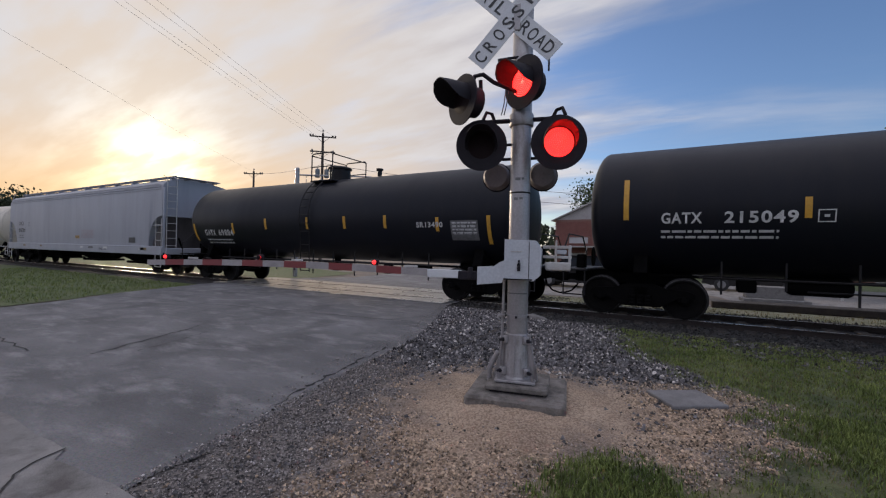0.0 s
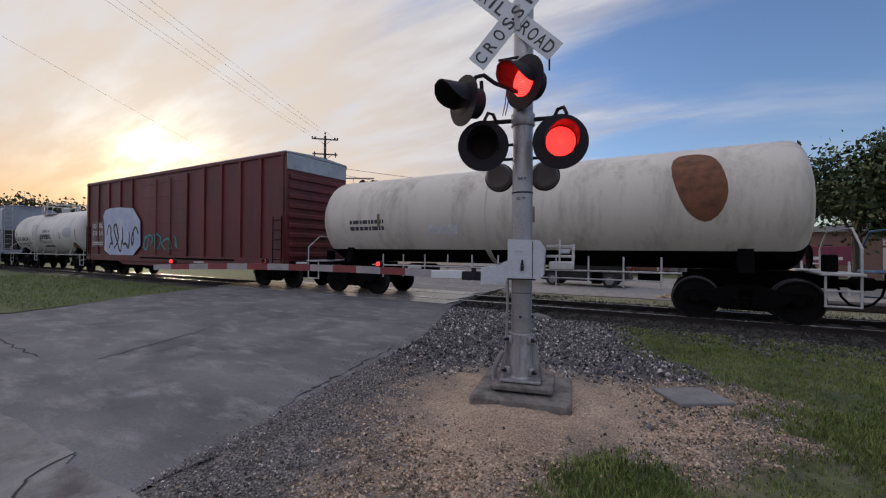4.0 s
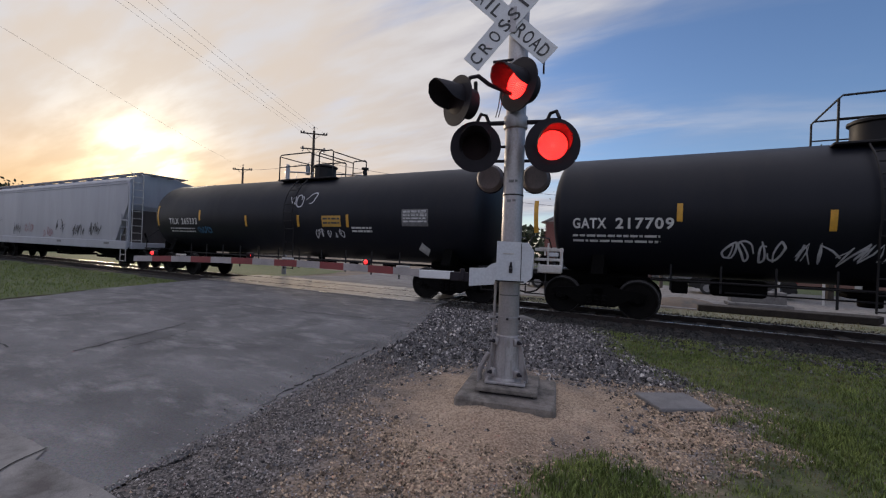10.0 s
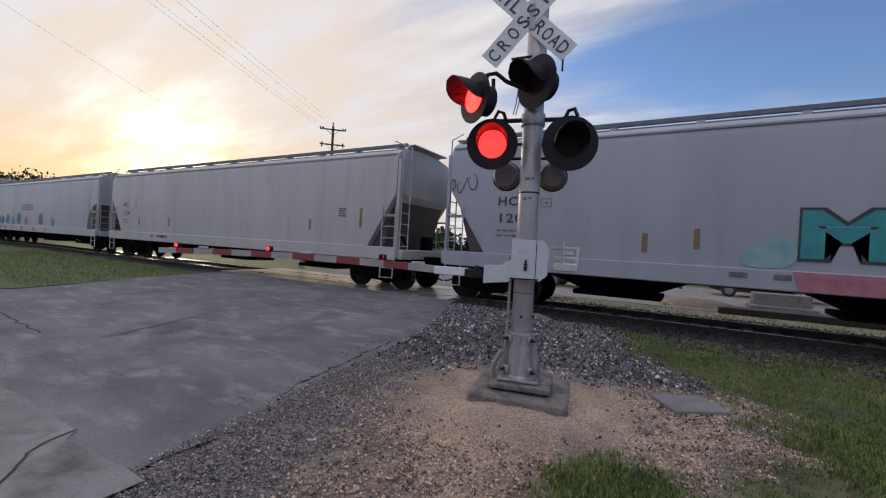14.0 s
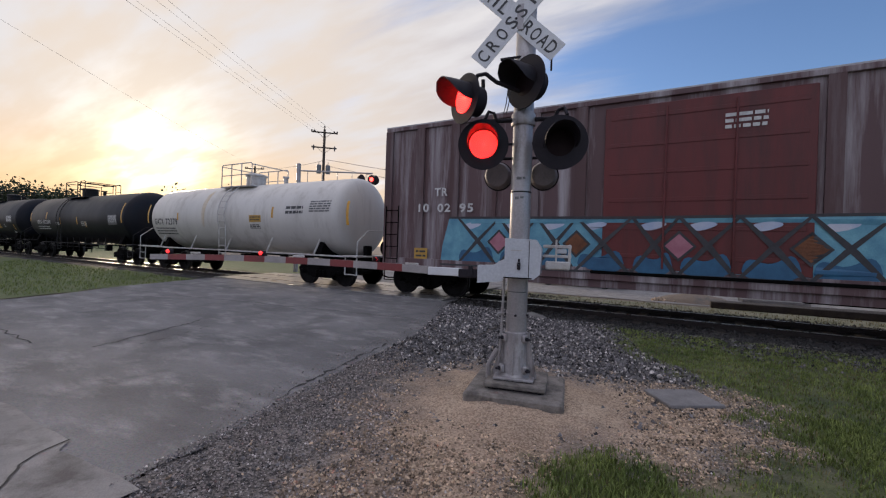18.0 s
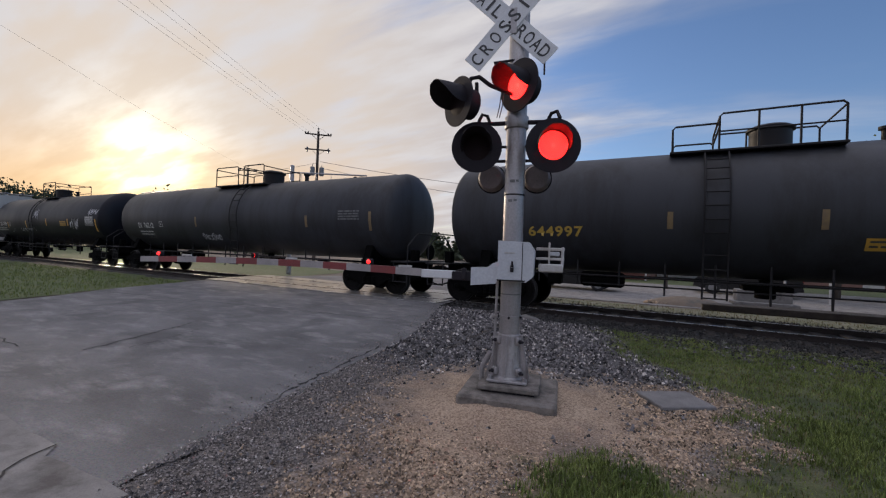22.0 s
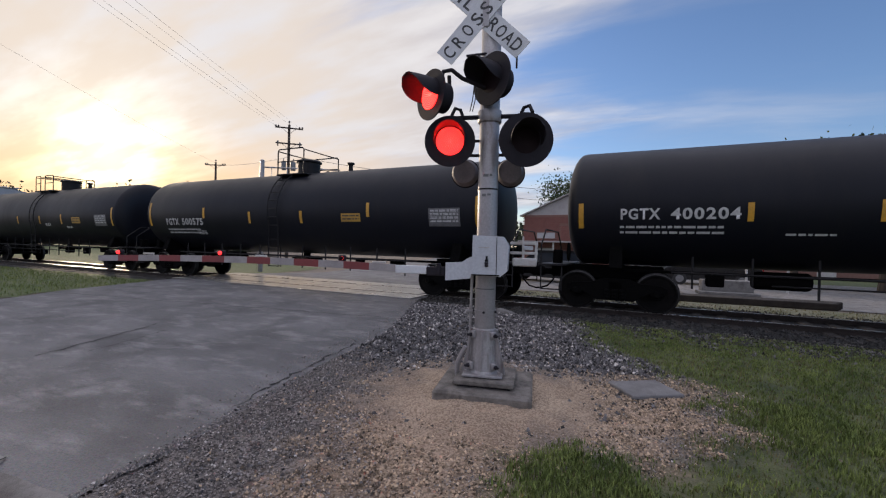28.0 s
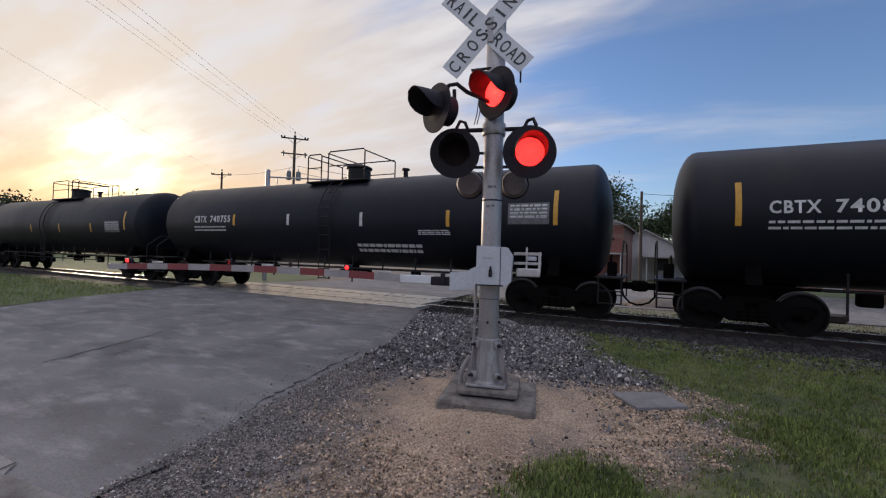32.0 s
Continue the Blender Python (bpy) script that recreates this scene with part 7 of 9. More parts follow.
def run_train():
    L = LEN
    black_tank(L[0], "black tank car with white lettering and yellow strips", "GATX  215049", (-6.47, -4.14, 2.15, 0.23), (-1.6, 0.9, 3.4), ((-4.0, 2.22, 2.62), (-7.17, 2.23, 3.15), (7.1, 2.2, 3.1)), (5.3, 6.4, 2.2, 2.7), None, mark=(-3.86, 2.14), R=1.53, dome_x=-0.6, rails=TWIN(-0.6))
    black_tank(L[1], "black tank car with thin roof railings and faint lettering", "GATX 69884", (-6.35, -4.45, 1.88, 0.23), (-2.4, -0.2, 1.53, 3.2), ((-7.03, 1.65, 2.36), (-4.4, 1.95, 2.36), (5.07, 2.0, 2.4), (6.67, 1.65, 2.42)), (5.5, 6.35, 1.75, 2.3), None, [lambda c, s, l: letters(c, s, "SR13490", 4.35, 2.12, 0.15, M_TXTW, 1.0, end=5.25)], dome_x=-0.1, rails=((-0.62, 0.40, 0.85),))
    hopper_car(L[2], M_HOPPER, "light grey covered hopper with rounded end cut-outs", cut="round", ridges=(4.20, 4.09, 3.99), marks=[hop_name("CPCX", "815709", -8.09, -7.2, -6.95), stencil(1.35, 2.10, 1.45, 6, 0.045, M_FAINTRED, 4), placard(0.57, 1.1, 1.68, 1.84), panel(6.6, 7.2, 1.5, 1.75, M_TXTB), lambda c, s, l: letters(c, flat(-1.6, 0.068), "CENTER FLOW", 3.59, 1.10, 0.10, M_TXTB, 1.0, end=4.39), sill_labels(2, 7)])
    tank_car(L[3], M_CREAM, "cream cryogenic tank car with ringed barrel and grey cabinet", R=1.61, zc=2.57, dome=None, bands=(-2.08, 1.43), steel=M_STEELW, walkway=True, cabinet=(-0.47, 2.46, 1.30, M_HOPPER2), marks=[name_at("IAPX1066", -6.2, -4.66, 2.60, 0.25, M_TXTB, 3), strips([(-3.9, 2.21, 2.65), (-0.58, 2.2, 2.67), (6.59, 1.9, 2.65), (-6.9, 2.2, 2.9)], M_DIMYEL), lambda c, s, l: (letters(c, s, "ARGON REFRIGERATED", 3.53, 2.48, 0.15, M_TXTB, 1.0, end=5.19), letters(c, s, "LIQUID", 3.53, 2.25, 0.15, M_TXTB, 1.0, end=4.05)), placard(-3.69, -2.91, 2.27, 2.57), panel(5.05, 5.25, 1.72, 1.95, M_TXTB), panel(5.3, 5.5, 1.72, 1.95, M_TXTB), stencil(5.77, 3.3, 0.75, 6, 0.06, M_TXTDIM, 5), diamond(6.45, 1.5, 0.2, M_TXTW), tag(2.8, 1.7, 0.8, 0.3, M_SPRAYB, 33, 4, 0.035)])
    tank_car(L[4], M_WHITE, "white and blue cryogenic tank car with blue side cabinet", R=1.55, zc=2.55, low=M_BLUE, z_split=1.50, dome=None, bands=(-2.42, 2.3), steel=M_BLUE, walkway=True, cabinet=(-0.9, 2.1, 1.25, M_BLUE), marks=[name_at("IAPX001099", -7.0, -5.77, 2.62, 0.22, M_TXTB, 3), strips([(-0.5, 2.56, 2.97), (1.97, 2.4, 2.78), (3.53, 2.45, 2.8), (5.99, 2.4, 2.88)]), lambda c, s, l: letters(c, s, "ARGON REFRIGERATED LIQUID", 2.98, 2.17, 0.17, M_TXTB, 1.0, end=5.48), placard(-4.6, -3.8, 2.3, 2.58), stencil(4.8, 3.1, 1.2, 5, 0.05, M_TXTDIM, 6), diamond(4.9, 1.55, 0.2, M_TXTW)])
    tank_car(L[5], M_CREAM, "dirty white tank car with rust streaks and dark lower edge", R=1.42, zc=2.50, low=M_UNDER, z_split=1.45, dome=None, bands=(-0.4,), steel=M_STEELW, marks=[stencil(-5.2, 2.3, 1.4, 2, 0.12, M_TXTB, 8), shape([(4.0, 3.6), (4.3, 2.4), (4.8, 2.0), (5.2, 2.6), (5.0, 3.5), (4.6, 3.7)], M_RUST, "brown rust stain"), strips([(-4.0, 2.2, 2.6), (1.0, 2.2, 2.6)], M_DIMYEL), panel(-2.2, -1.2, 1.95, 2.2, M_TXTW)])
    box_car(L[6], M_BOXRED, M_BOXRED, "dark red high box car with white graffiti and number panels", marks=[panel(-7.42, -6.73, 1.53, 2.90, M_BOXBROWN), panel(-6.63, -6.02, 1.53, 2.87, M_BOXBROWN), lambda c, s, l: [letters(c, flat(-1.55, 0.084), w, x, z, 0.24, M_TXTW, 1.0, "car number", end=e) for w, x, z, e in (("NO", -7.33, 2.55, -6.9), ("KL", -6.55, 2.55, -6.15), ("570", -7.33, 2.15, -6.82), ("511", -6.55, 2.15, -6.1))], lambda c, s, l: bars(c, flat(-1.55, 0.084), -7.3, 1.75, 1.2, 2, 0.06, M_TXTW, 3), lambda c, s, l: blob(c, s, [(-5.95, 1.0), (-5.9, 2.4), (-6.2, 3.4), (-5.0, 3.6), (-2.2, 3.4), (-2.1, 1.0)], M_SPRAYL, "big pale painted-over area", smooth=1), tag(-5.6, 1.2, 3.2, 1.6, M_SPRAYB, 40, 4, 0.12), tag(-1.9, 1.3, 3.4, 0.9, M_SPRAYT, 41, 4, 0.08)], ribs=14, ribw=0.07)
    tank_car(L[7], M_WHITE, "short white tank car with black graffiti and white side rails", R=1.42, zc=2.42, dome="own", dome_x=-0.75, rails=((-1.96, -1.60, 0.5), (-1.08, -0.12, 0.6)), ladder_x=-1.2, steel=M_STEELW, walkway=True, manway=0.22, climb=1.2, marks=[name_at("GATX 64654", -4.93, -2.73, 1.93, 0.25, M_TXTB), fat("SHRINK", -0.32, 1.25, 2.04, 0.28, M_SPRAYB, None, 0.03), jag(-0.75, 1.72, 0.4, 0.6, M_SPRAYB, 51, 2, 0.045), tag(-0.35, 1.72, 1.6, 0.2, M_SPRAYB, 151, 6, 0.03), tag(-0.2, 2.42, 1.4, 0.2, M_TXTDIM, 152, 4, 0.05), panel(-0.32, 1.2, 1.52, 1.63, M_TXTB), tag(-3.35, 1.42, 1.7, 0.48, M_SPRAYB, 52, 5, 0.02), strips([(-4.75, 2.25, 2.55), (-2.5, 1.7, 2.1), (2.6, 2.0, 2.4), (4.9, 1.9, 2.6)], M_DIMYEL), shape([(3.9, 1.6), (4.0, 1.1), (4.8, 1.3), (4.7, 1.9)], M_RUST, "brown grime"), shape([(3.0, 2.1), (3.05, 2.7), (4.4, 2.7), (4.45, 2.1)], M_HOPPER2, "pale repainted panel")])
    hopper_car(L[8], M_HOPPER, "grey covered hopper with huge yellow graffiti letters", cut="round", ridges=(4.20, 4.09, 3.99), marks=[yellow_letters, fat("DES", 3.25, 5.25, 1.52, 0.62, M_SPRAYB, M_SPRAYW, 0.09, 0.04, "fat black graffiti letter"), tag(3.3, 2.4, 1.6, 0.4, M_TXTDIM, 62, 4, 0.018), fat("ABC", 8.05, 8.95, 3.05, 0.26, M_SPRAYVIO, None, 0.0), tag(5.5, 1.95, 0.6, 0.3, M_SPRAYB, 63, 2, 0.03), shape([(4.6, 1.36), (4.7, 1.5), (6.5, 1.62), (8.6, 1.6), (8.7, 1.4)], M_SPRAYC, "light blue overspray"), lambda c, s, l: decal("stencil_frame", c, s, *frame_mark(6.49, 1.55, 0.6, 0.34, 0.02), M_TXTW), stencil(6.0, 2.4, 1.4, 4, 0.045, M_TXTDIM, 9), hop_name("HLTX", "6014", -8.47, -7.55, -7.68), fat("ABC", -9.35, -8.75, 3.25, 0.24, M_SPRAYVIO, None, 0.0), lambda c, s, l: letters(c, flat(-1.6, 0.068), "CENTER FLOW", -5.98, 1.08, 0.10, M_TXTB, 1.0, end=-4.81), lambda c, s, l: scrawl(c, flat(-1.6, 0.068), -3.6, 1.02, 1.6, 0.22, M_SPRAYB, 65, 5, 0.03), sill_labels(3, 6)])
    hopper_car(L[9], rusty_paint(), "pale covered hopper with rust below the roof and black graffiti", cut="round", marks=[hop_name("SHPX", "462375", -8.28, -7.39, -7.12, 2.42, 0.25), tag(-6.0, 1.55, 0.7, 0.42, M_SPRAYB, 71, 5, 0.03), sketch(SPIKY, -5.0, 1.36, 2.9, 0.98, M_SPRAYB, 0.062, "black spiky graffiti outline"), sketch(SPIKY[2:], -5.15, 1.42, 2.6, 0.72, M_SPRAYB, 0.04, "black spiky graffiti outline"), sketch(TWOS, -1.85, 1.52, 0.42, 0.38, M_SPRAYB, 0.035, "small black numeral"), sketch(SPIKY, -0.35, 1.36, 2.95, 1.02, M_SPRAYB, 0.062, "black spiky graffiti outline"), sketch(SPIKY[1:], -0.15, 1.44, 2.5, 0.70, M_SPRAYB, 0.04, "black spiky graffiti outline"), sketch(SPIKY, 4.25, 1.3, 2.4, 1.0, M_SPRAYB, 0.04, "black spiky graffiti outline"), tag(4.4, 1.4, 2.1, 0.8, M_SPRAYB, 174, 4, 0.025), stencil(6.92, 2.2, 0.8, 3, 0.05, M_TXTB, 72), panel(7.0, 7.45, 1.68, 1.85, M_TXTB), shape([(-1.0, 1.35), (-1.2, 1.6), (2.5, 1.7), (2.8, 1.35)], M_TEALMIST, "faint blue spray"), shape([(-0.85, 3.05), (-0.8, 3.25), (-0.68, 3.2), (-0.7, 2.98)], M_TXTB, "dark spot"), sill_labels(4, 5)])
    black_tank(L[10], "black tank car with pale painted block and large white letters", None, (), (), ((6.8, 2.5, 3.17),), (5.6, 6.6, 2.1, 2.5), (2.2, 2.9, 2.1, 2.4), [lambda c, s, l: blob(c, s, [(-7.0, 2.05), (-7.15, 2.8), (-6.9, 3.42), (-4.0, 3.36), (-1.5, 3.36), (0.2, 3.25), (0.28, 2.85), (-0.6, 2.55), (-0.75, 2.15), (-2.5, 2.05), (-4.3, 2.2)], M_SPRAYL, "pale blue-white painted block", smooth=1), strips([(-2.34, 2.35, 2.66), (-0.3, 2.36, 2.7)]), lambda c, s, l: letters(c, lambda x, z: s(x, z) - 0.004, "PRODUCT", -4.26, 2.06, 0.30, M_SPRAYP, 1.0, "thin red painted letters", 1.3, end=-0.75), fat("A", 0.5, 1.95, 2.08, 1.25, M_SPRAYW, None, 0.035), fat("H", 2.2, 3.6, 2.3, 1.0, M_SPRAYW, None, 0.03), fat("M", 3.8, 5.35, 2.25, 0.95, M_SPRAYW, None, 0.03), shape([(5.6, 2.75), (5.65, 3.25), (6.3, 3.3), (6.4, 2.8), (6.0, 2.65)], M_SPRAYW, "white painted letter"), tag(-6.5, 2.05, 2.0, 0.25, M_SPRAYV, 82, 5, 0.03), tag(-3.4, 1.5, 3.2, 0.45, M_TXTDIM, 83, 7, 0.03)], dome_x=-0.5, rails=TWIN(-0.5), ladder_x=0.5)
    black_tank(L[11], "black tank car with white looping graffiti", "GATX 217709", (-6.74, -4.6, 2.13, 0.24), (2.17, -1.99, 0.2), ((-7.63, 2.0, 2.8), (-4.5, 2.28, 2.67), (6.62, 2.05, 2.95)), (5.47, 6.45, 2.10, 2.5), (3.14, 3.93, 2.27, 2.48), [tag(-3.75, 1.45, 1.1, 0.5, M_SPRAYW, 91, 4, 0.04), jag(-2.4, 1.45, 1.45, 0.42, M_SPRAYW, 92, 5, 0.035), sketch(ARROWS, -0.11, 1.84, 1.1, 1.22, M_SPRAYW, 0.04, "thin white graffiti line"), stencil(1.05, 1.95, 1.0, 4, 0.05, M_TXTDIM, 94), jag(1.45, 1.5, 1.5, 0.62, M_SPRAYW, 93, 4, 0.035), tag(3.6, 1.45, 2.0, 0.6, M_SPRAYW, 193, 4, 0.03), lambda c, s, l: letters(c, s, "POLIOL", 5.75, 2.64, 0.13, M_TXTW, 1.0, end=6.41)], dome_x=-1.0, rails=TWIN(-1.0))
    black_tank(L[12], "black tank car with white lettering and a diamond placard", "TILX 265333", (-6.64, -4.67, 2.17, 0.25), (-1.6, 1.15, 3.35), ((-7.5, 2.1, 2.96), (-4.47, 2.32, 2.73)), (5.44, 6.35, 2.14, 2.64), (2.25, 3.07, 2.11, 2.47), [tag(0.64, 2.75, 1.2, 0.55, M_SPRAYW, 96, 3, 0.04), tag(1.85, 1.72, 1.3, 0.36, M_SPRAYW, 97, 5, 0.035), tag(-4.7, 1.76, 1.0, 0.38, M_SPRAYD, 95, 3, 0.05), stencil(3.5, 2.05, 0.8, 2, 0.06, M_TXTW, 98), diamond(6.03, 1.47, 0.2, M_TXTW)], dome_x=0.9, rails=TWIN(0.3))
    hopper_car(L[13], M_HOPPER, "grey covered hopper with small black and red tags", cut="tri", cut_run=1.1, lift=1.75, ridges=(4.18, 4.06), marks=[hop_name("HLTX", "7519", -7.6, -6.82, -6.95, 2.33, 0.24, 0.36), tag(-9.2, 3.22, 0.85, 0.42, M_SPRAYB, 101, 4, 0.04), tag(-9.0, 2.92, 0.85, 0.40, M_SPRAYB, 109, 4, 0.04), jag(-4.4, 1.5, 1.35, 0.68, M_SPRAYB, 102, 4, 0.04), tag(-2.6, 1.6, 1.3, 0.6, M_SPRAYP, 103, 5, 0.03), tag(0.1, 1.38, 1.3, 0.55, M_SPRAYP, 104, 4, 0.035), jag(1.6, 1.6, 0.95, 0.8, M_SPRAYB, 105, 2, 0.045), jag(3.65, 1.5, 1.25, 0.66, M_SPRAYB, 106, 4, 0.05), jag(5.45, 1.55, 1.2, 0.65, M_SPRAYB, 107, 4, 0.05), sill_labels(5, 3)])
    hopper_car(L[14], M_HOPPER2, "light grey covered hopper with rounded end cut-outs", cut="round", ridges=(4.20, 4.09, 3.99), marks=[hop_name("CPCX", "816459", -8.03, -7.15, -6.83), stencil(1.49, 2.12, 1.25, 6, 0.045, M_TXTDIM, 11), placard(0.91, 1.34, 1.79, 2.02), panel(6.5, 7.15, 1.5, 1.75, M_TXTB), lambda c, s, l: letters(c, flat(-1.6, 0.068), "CENTER FLOW", 3.0, 1.10, 0.10, M_TXTDIM, 1.0, end=3.9), sill_labels(6, 8)])
    hopper_car(L[15], M_HOPPER, "grey covered hopper with teal and pink graffiti", cut="tri", cut_run=1.15, lift=1.75, marks=[hop_name("HC", "120", -8.1, -7.56, -7.4, 2.62, 0.23, 0.44), tag(-9.6, 2.95, 0.85, 0.55, M_TXTB, 111, 3, 0.025), tag(8.0, 2.9, 0.9, 0.5, M_TXTB, 112, 3, 0.025), fat("M", -1.88, -0.65, 1.66, 0.84, M_SPRAYT, M_SPRAYB, 0.05, 0.045, "teal graffiti letter"), word(-0.6, 1.62, 1.6, 0.82, 2, M_SPRAYT, M_SPRAYB, 113, 0.0, "teal graffiti letter"), lambda c, s, l: (blob(c, flat(-1.6, 0.010), [(0.95, 1.42), (0.95, 2.5), (1.75, 2.75), (2.3, 2.55), (2.75, 2.4), (2.3, 1.85), (1.95, 2.15), (1.5, 2.15), (1.5, 1.42)], M_SPRAYB, "", smooth=1), blob(c, flat(-1.6, 0.014), [(1.05, 1.5), (1.05, 2.42), (1.75, 2.64), (2.3, 2.45), (2.6, 2.36), (2.28, 1.98), (1.95, 2.25), (1.42, 2.25), (1.42, 1.5)], M_SPRAYT, "teal graffiti letter", smooth=1)), lambda c, s, l: blob(c, flat(-1.6, 0.075), [(-1.9, 0.98), (-2.0, 1.34), (2.9, 1.34), (2.8, 0.98)], M_SPRAYV, "pink band of spray paint", smooth=0), shape([(-2.9, 1.38), (-2.7, 1.8), (-2.0, 2.1), (-1.9, 1.38)], M_TEALMIST, "teal drips"), shape([(2.1, 1.38), (2.2, 2.3), (2.8, 2.4), (3.2, 1.9), (2.9, 1.4)], M_TEALMIST, "teal overspray"), stencil(6.29, 2.34, 1.05, 2, 0.03, M_TXTB, 115), posts_marks([(-4.56, 1.58, 2.0), (-3.58, 1.7, 2.12), (5.52, 1.53, 2.06), (8.26, 1.89, 2.39)]), sill_labels(7, 3)])
    hopper_car(L[16], M_HOPPER3, "plain tan-grey covered hopper with triangular end openings", cut="tri", cut_run=1.1, lift=1.7, marks=[hop_name("HC", "124", -8.1, -7.56, -7.4, 2.62, 0.23, 0.44), posts_marks([(8.02, 1.92, 2.54), (5.7, 1.8, 2.17), (-3.6, 1.7, 2.1), (-6.4, 1.7, 2.1)]), stencil(7.05, 2.5, 0.32, 4, 0.045, M_TXTB, 13), sill_labels(8, 3)])
    hopper_car(L[17], M_HOPPER2, "pale covered hopper with blue and brown paint dabs along its foot", cut="round", marks=[hop_name("ECUX", "881317", -8.33, -7.44, -7.28, 2.56, 0.27, 0.48), lambda c, s, l: [blob(c, flat(-1.6, 0.012), [(x, z), (x + r * 0.2, z + r * 1.0), (x + r, z + r * 1.3), (x + r * 1.7, z + r * 0.7), (x + r * 1.3, z - r * 0.2), (x + r * 0.5, z - r * 0.3)], m, "round paint dab") for x, z, r, m in ((-7.05, 1.5, 0.42, M_BLUE), (-6.2, 1.5, 0.38, M_SPRAYD), (-5.2, 1.55, 0.45, M_BLUE), (-4.1, 1.5, 0.4, M_SPRAYC), (-2.9, 1.6, 0.5, M_BLUE), (-1.4, 1.5, 0.4, M_SPRAYV), (1.2, 1.6, 0.5, M_BLUE), (3.2, 1.5, 0.4, M_SPRAYC))], lambda c, s, l: [blob(c, flat(-1.6, 0.072), [(x, 1.05), (x + 0.06, 1.28), (x + 0.28, 1.3), (x + 0.32, 1.04)], m, "paint dab on the sill") for x, m in ((-9.4, M_SPRAYV), (-9.0, M_SPRAYBR), (-8.55, M_SPRAYV), (-8.15, M_TAN), (-7.7, M_SPRAYV), (-7.3, M_SPRAYBR), (-6.8, M_SPRAYV), (-6.2, M_DIMYEL), (-5.2, M_SPRAYBR), (-3.6, M_SPRAYV), (-1.8, M_SPRAYBR), (0.4, M_DIMYEL), (2.6, M_SPRAYV))], posts_marks([(-8.9, 1.5, 2.1)]), stencil(-2.0, 2.7, 2.2, 3, 0.08, M_TXTDIM, 15)])
    box_car(L[18], M_BOXRED, M_BOXRED, "red-brown high box car with white graffiti", marks=[lambda c, s, l: [letters(c, flat(-1.55, 0.082), w, x, z, 0.24, M_TXTW, 1.0, "car number", end=x + 0.37) for w, x, z in (("NO", -7.6, 2.44), ("KL", -6.87, 2.44), ("57", -7.6, 1.87), ("05", -6.85, 1.87), ("35", -6.0, 1.95))], jag(-8.5, 2.95, 0.6, 0.65, M_SPRAYW, 130, 2, 0.025), jag(-7.65, 2.9, 0.55, 0.6, M_SPRAYW, 131, 2, 0.03), placard(-7.64, -7.16, 1.02, 1.34), lambda c, s, l: bars(c, flat(-1.55, 0.082), -7.6, 1.68, 0.8, 2, 0.05, M_TXTW, 5), lambda c, s, l: blob(c, s, [(-6.35, 1.0), (-6.2, 1.95), (-5.0, 2.15), (-3.7, 2.2), (-3.5, 1.6), (-3.55, 1.05)], M_SPRAYB, "black graffiti ground", smooth=1), word(-6.1, 1.1, 2.5, 0.9, 4, M_SPRAYB, M_SPRAYW, 132, 0.004, "black graffiti letter edged in white"), jag(-1.55, 1.72, 0.85, 0.26, M_SPRAYW, 133, 5, 0.04), jag(-1.5, 1.42, 0.75, 0.24, M_SPRAYW, 143, 4, 0.04), jag(-0.05, 1.6, 0.6, 0.3, M_SPRAYW, 134, 3, 0.045), tag(-1.7, 0.98, 1.1, 0.26, M_SPRAYW, 138, 5, 0.04), tag(-0.4, 0.98, 0.9, 0.26, M_SPRAYW, 144, 4, 0.04), tag(-3.2, 2.35, 0.55, 0.5, M_SPRAYW, 145, 3, 0.04), word(1.6, 1.05, 4.2, 1.0, 5, M_BOXBROWN, M_SPRAYW, 135, 0.004, "white outlined graffiti letter"), jag(1.5, 0.95, 5.4, 1.1, M_SPRAYW, 139, 7, 0.035), tag(2.2, 2.5, 0.65, 0.35, M_SPRAYW, 136, 4, 0.025), tag(5.8, 2.1, 0.8, 0.35, M_SPRAYW, 137, 3, 0.03), stencil(0.2, 3.1, 0.75, 3, 0.05, M_TXTDIM, 17)], ribs=14, ribw=0.07, dx=-0.5)
    box_car(L[19], M_BOXGREY, M_BOXRED, "faded ribbed brown box car with red-brown door and blue graffiti band", marks=[band_graffiti, lambda c, s, l: [letters(c, flat(-1.55, 0.082), w, x, z, 0.23, M_TXTW, 1.0, "car number", end=x + 0.42) for w, x, z in (("TR", -7.1, 2.92), ("10", -7.7, 2.48), ("02", -7.0, 2.47), ("95", -6.3, 2.46))], stencil(-0.28, 4.30, 0.7, 3, 0.07, M_TXTW, 19), placard(-7.73, -7.29, 1.10, 1.43), panel(7.5, 7.9, 1.3, 1.55, M_YELLOW)], ribs=16, ribw=0.13, dx=-0.7, post=M_BOXPOST, trim=1.75)
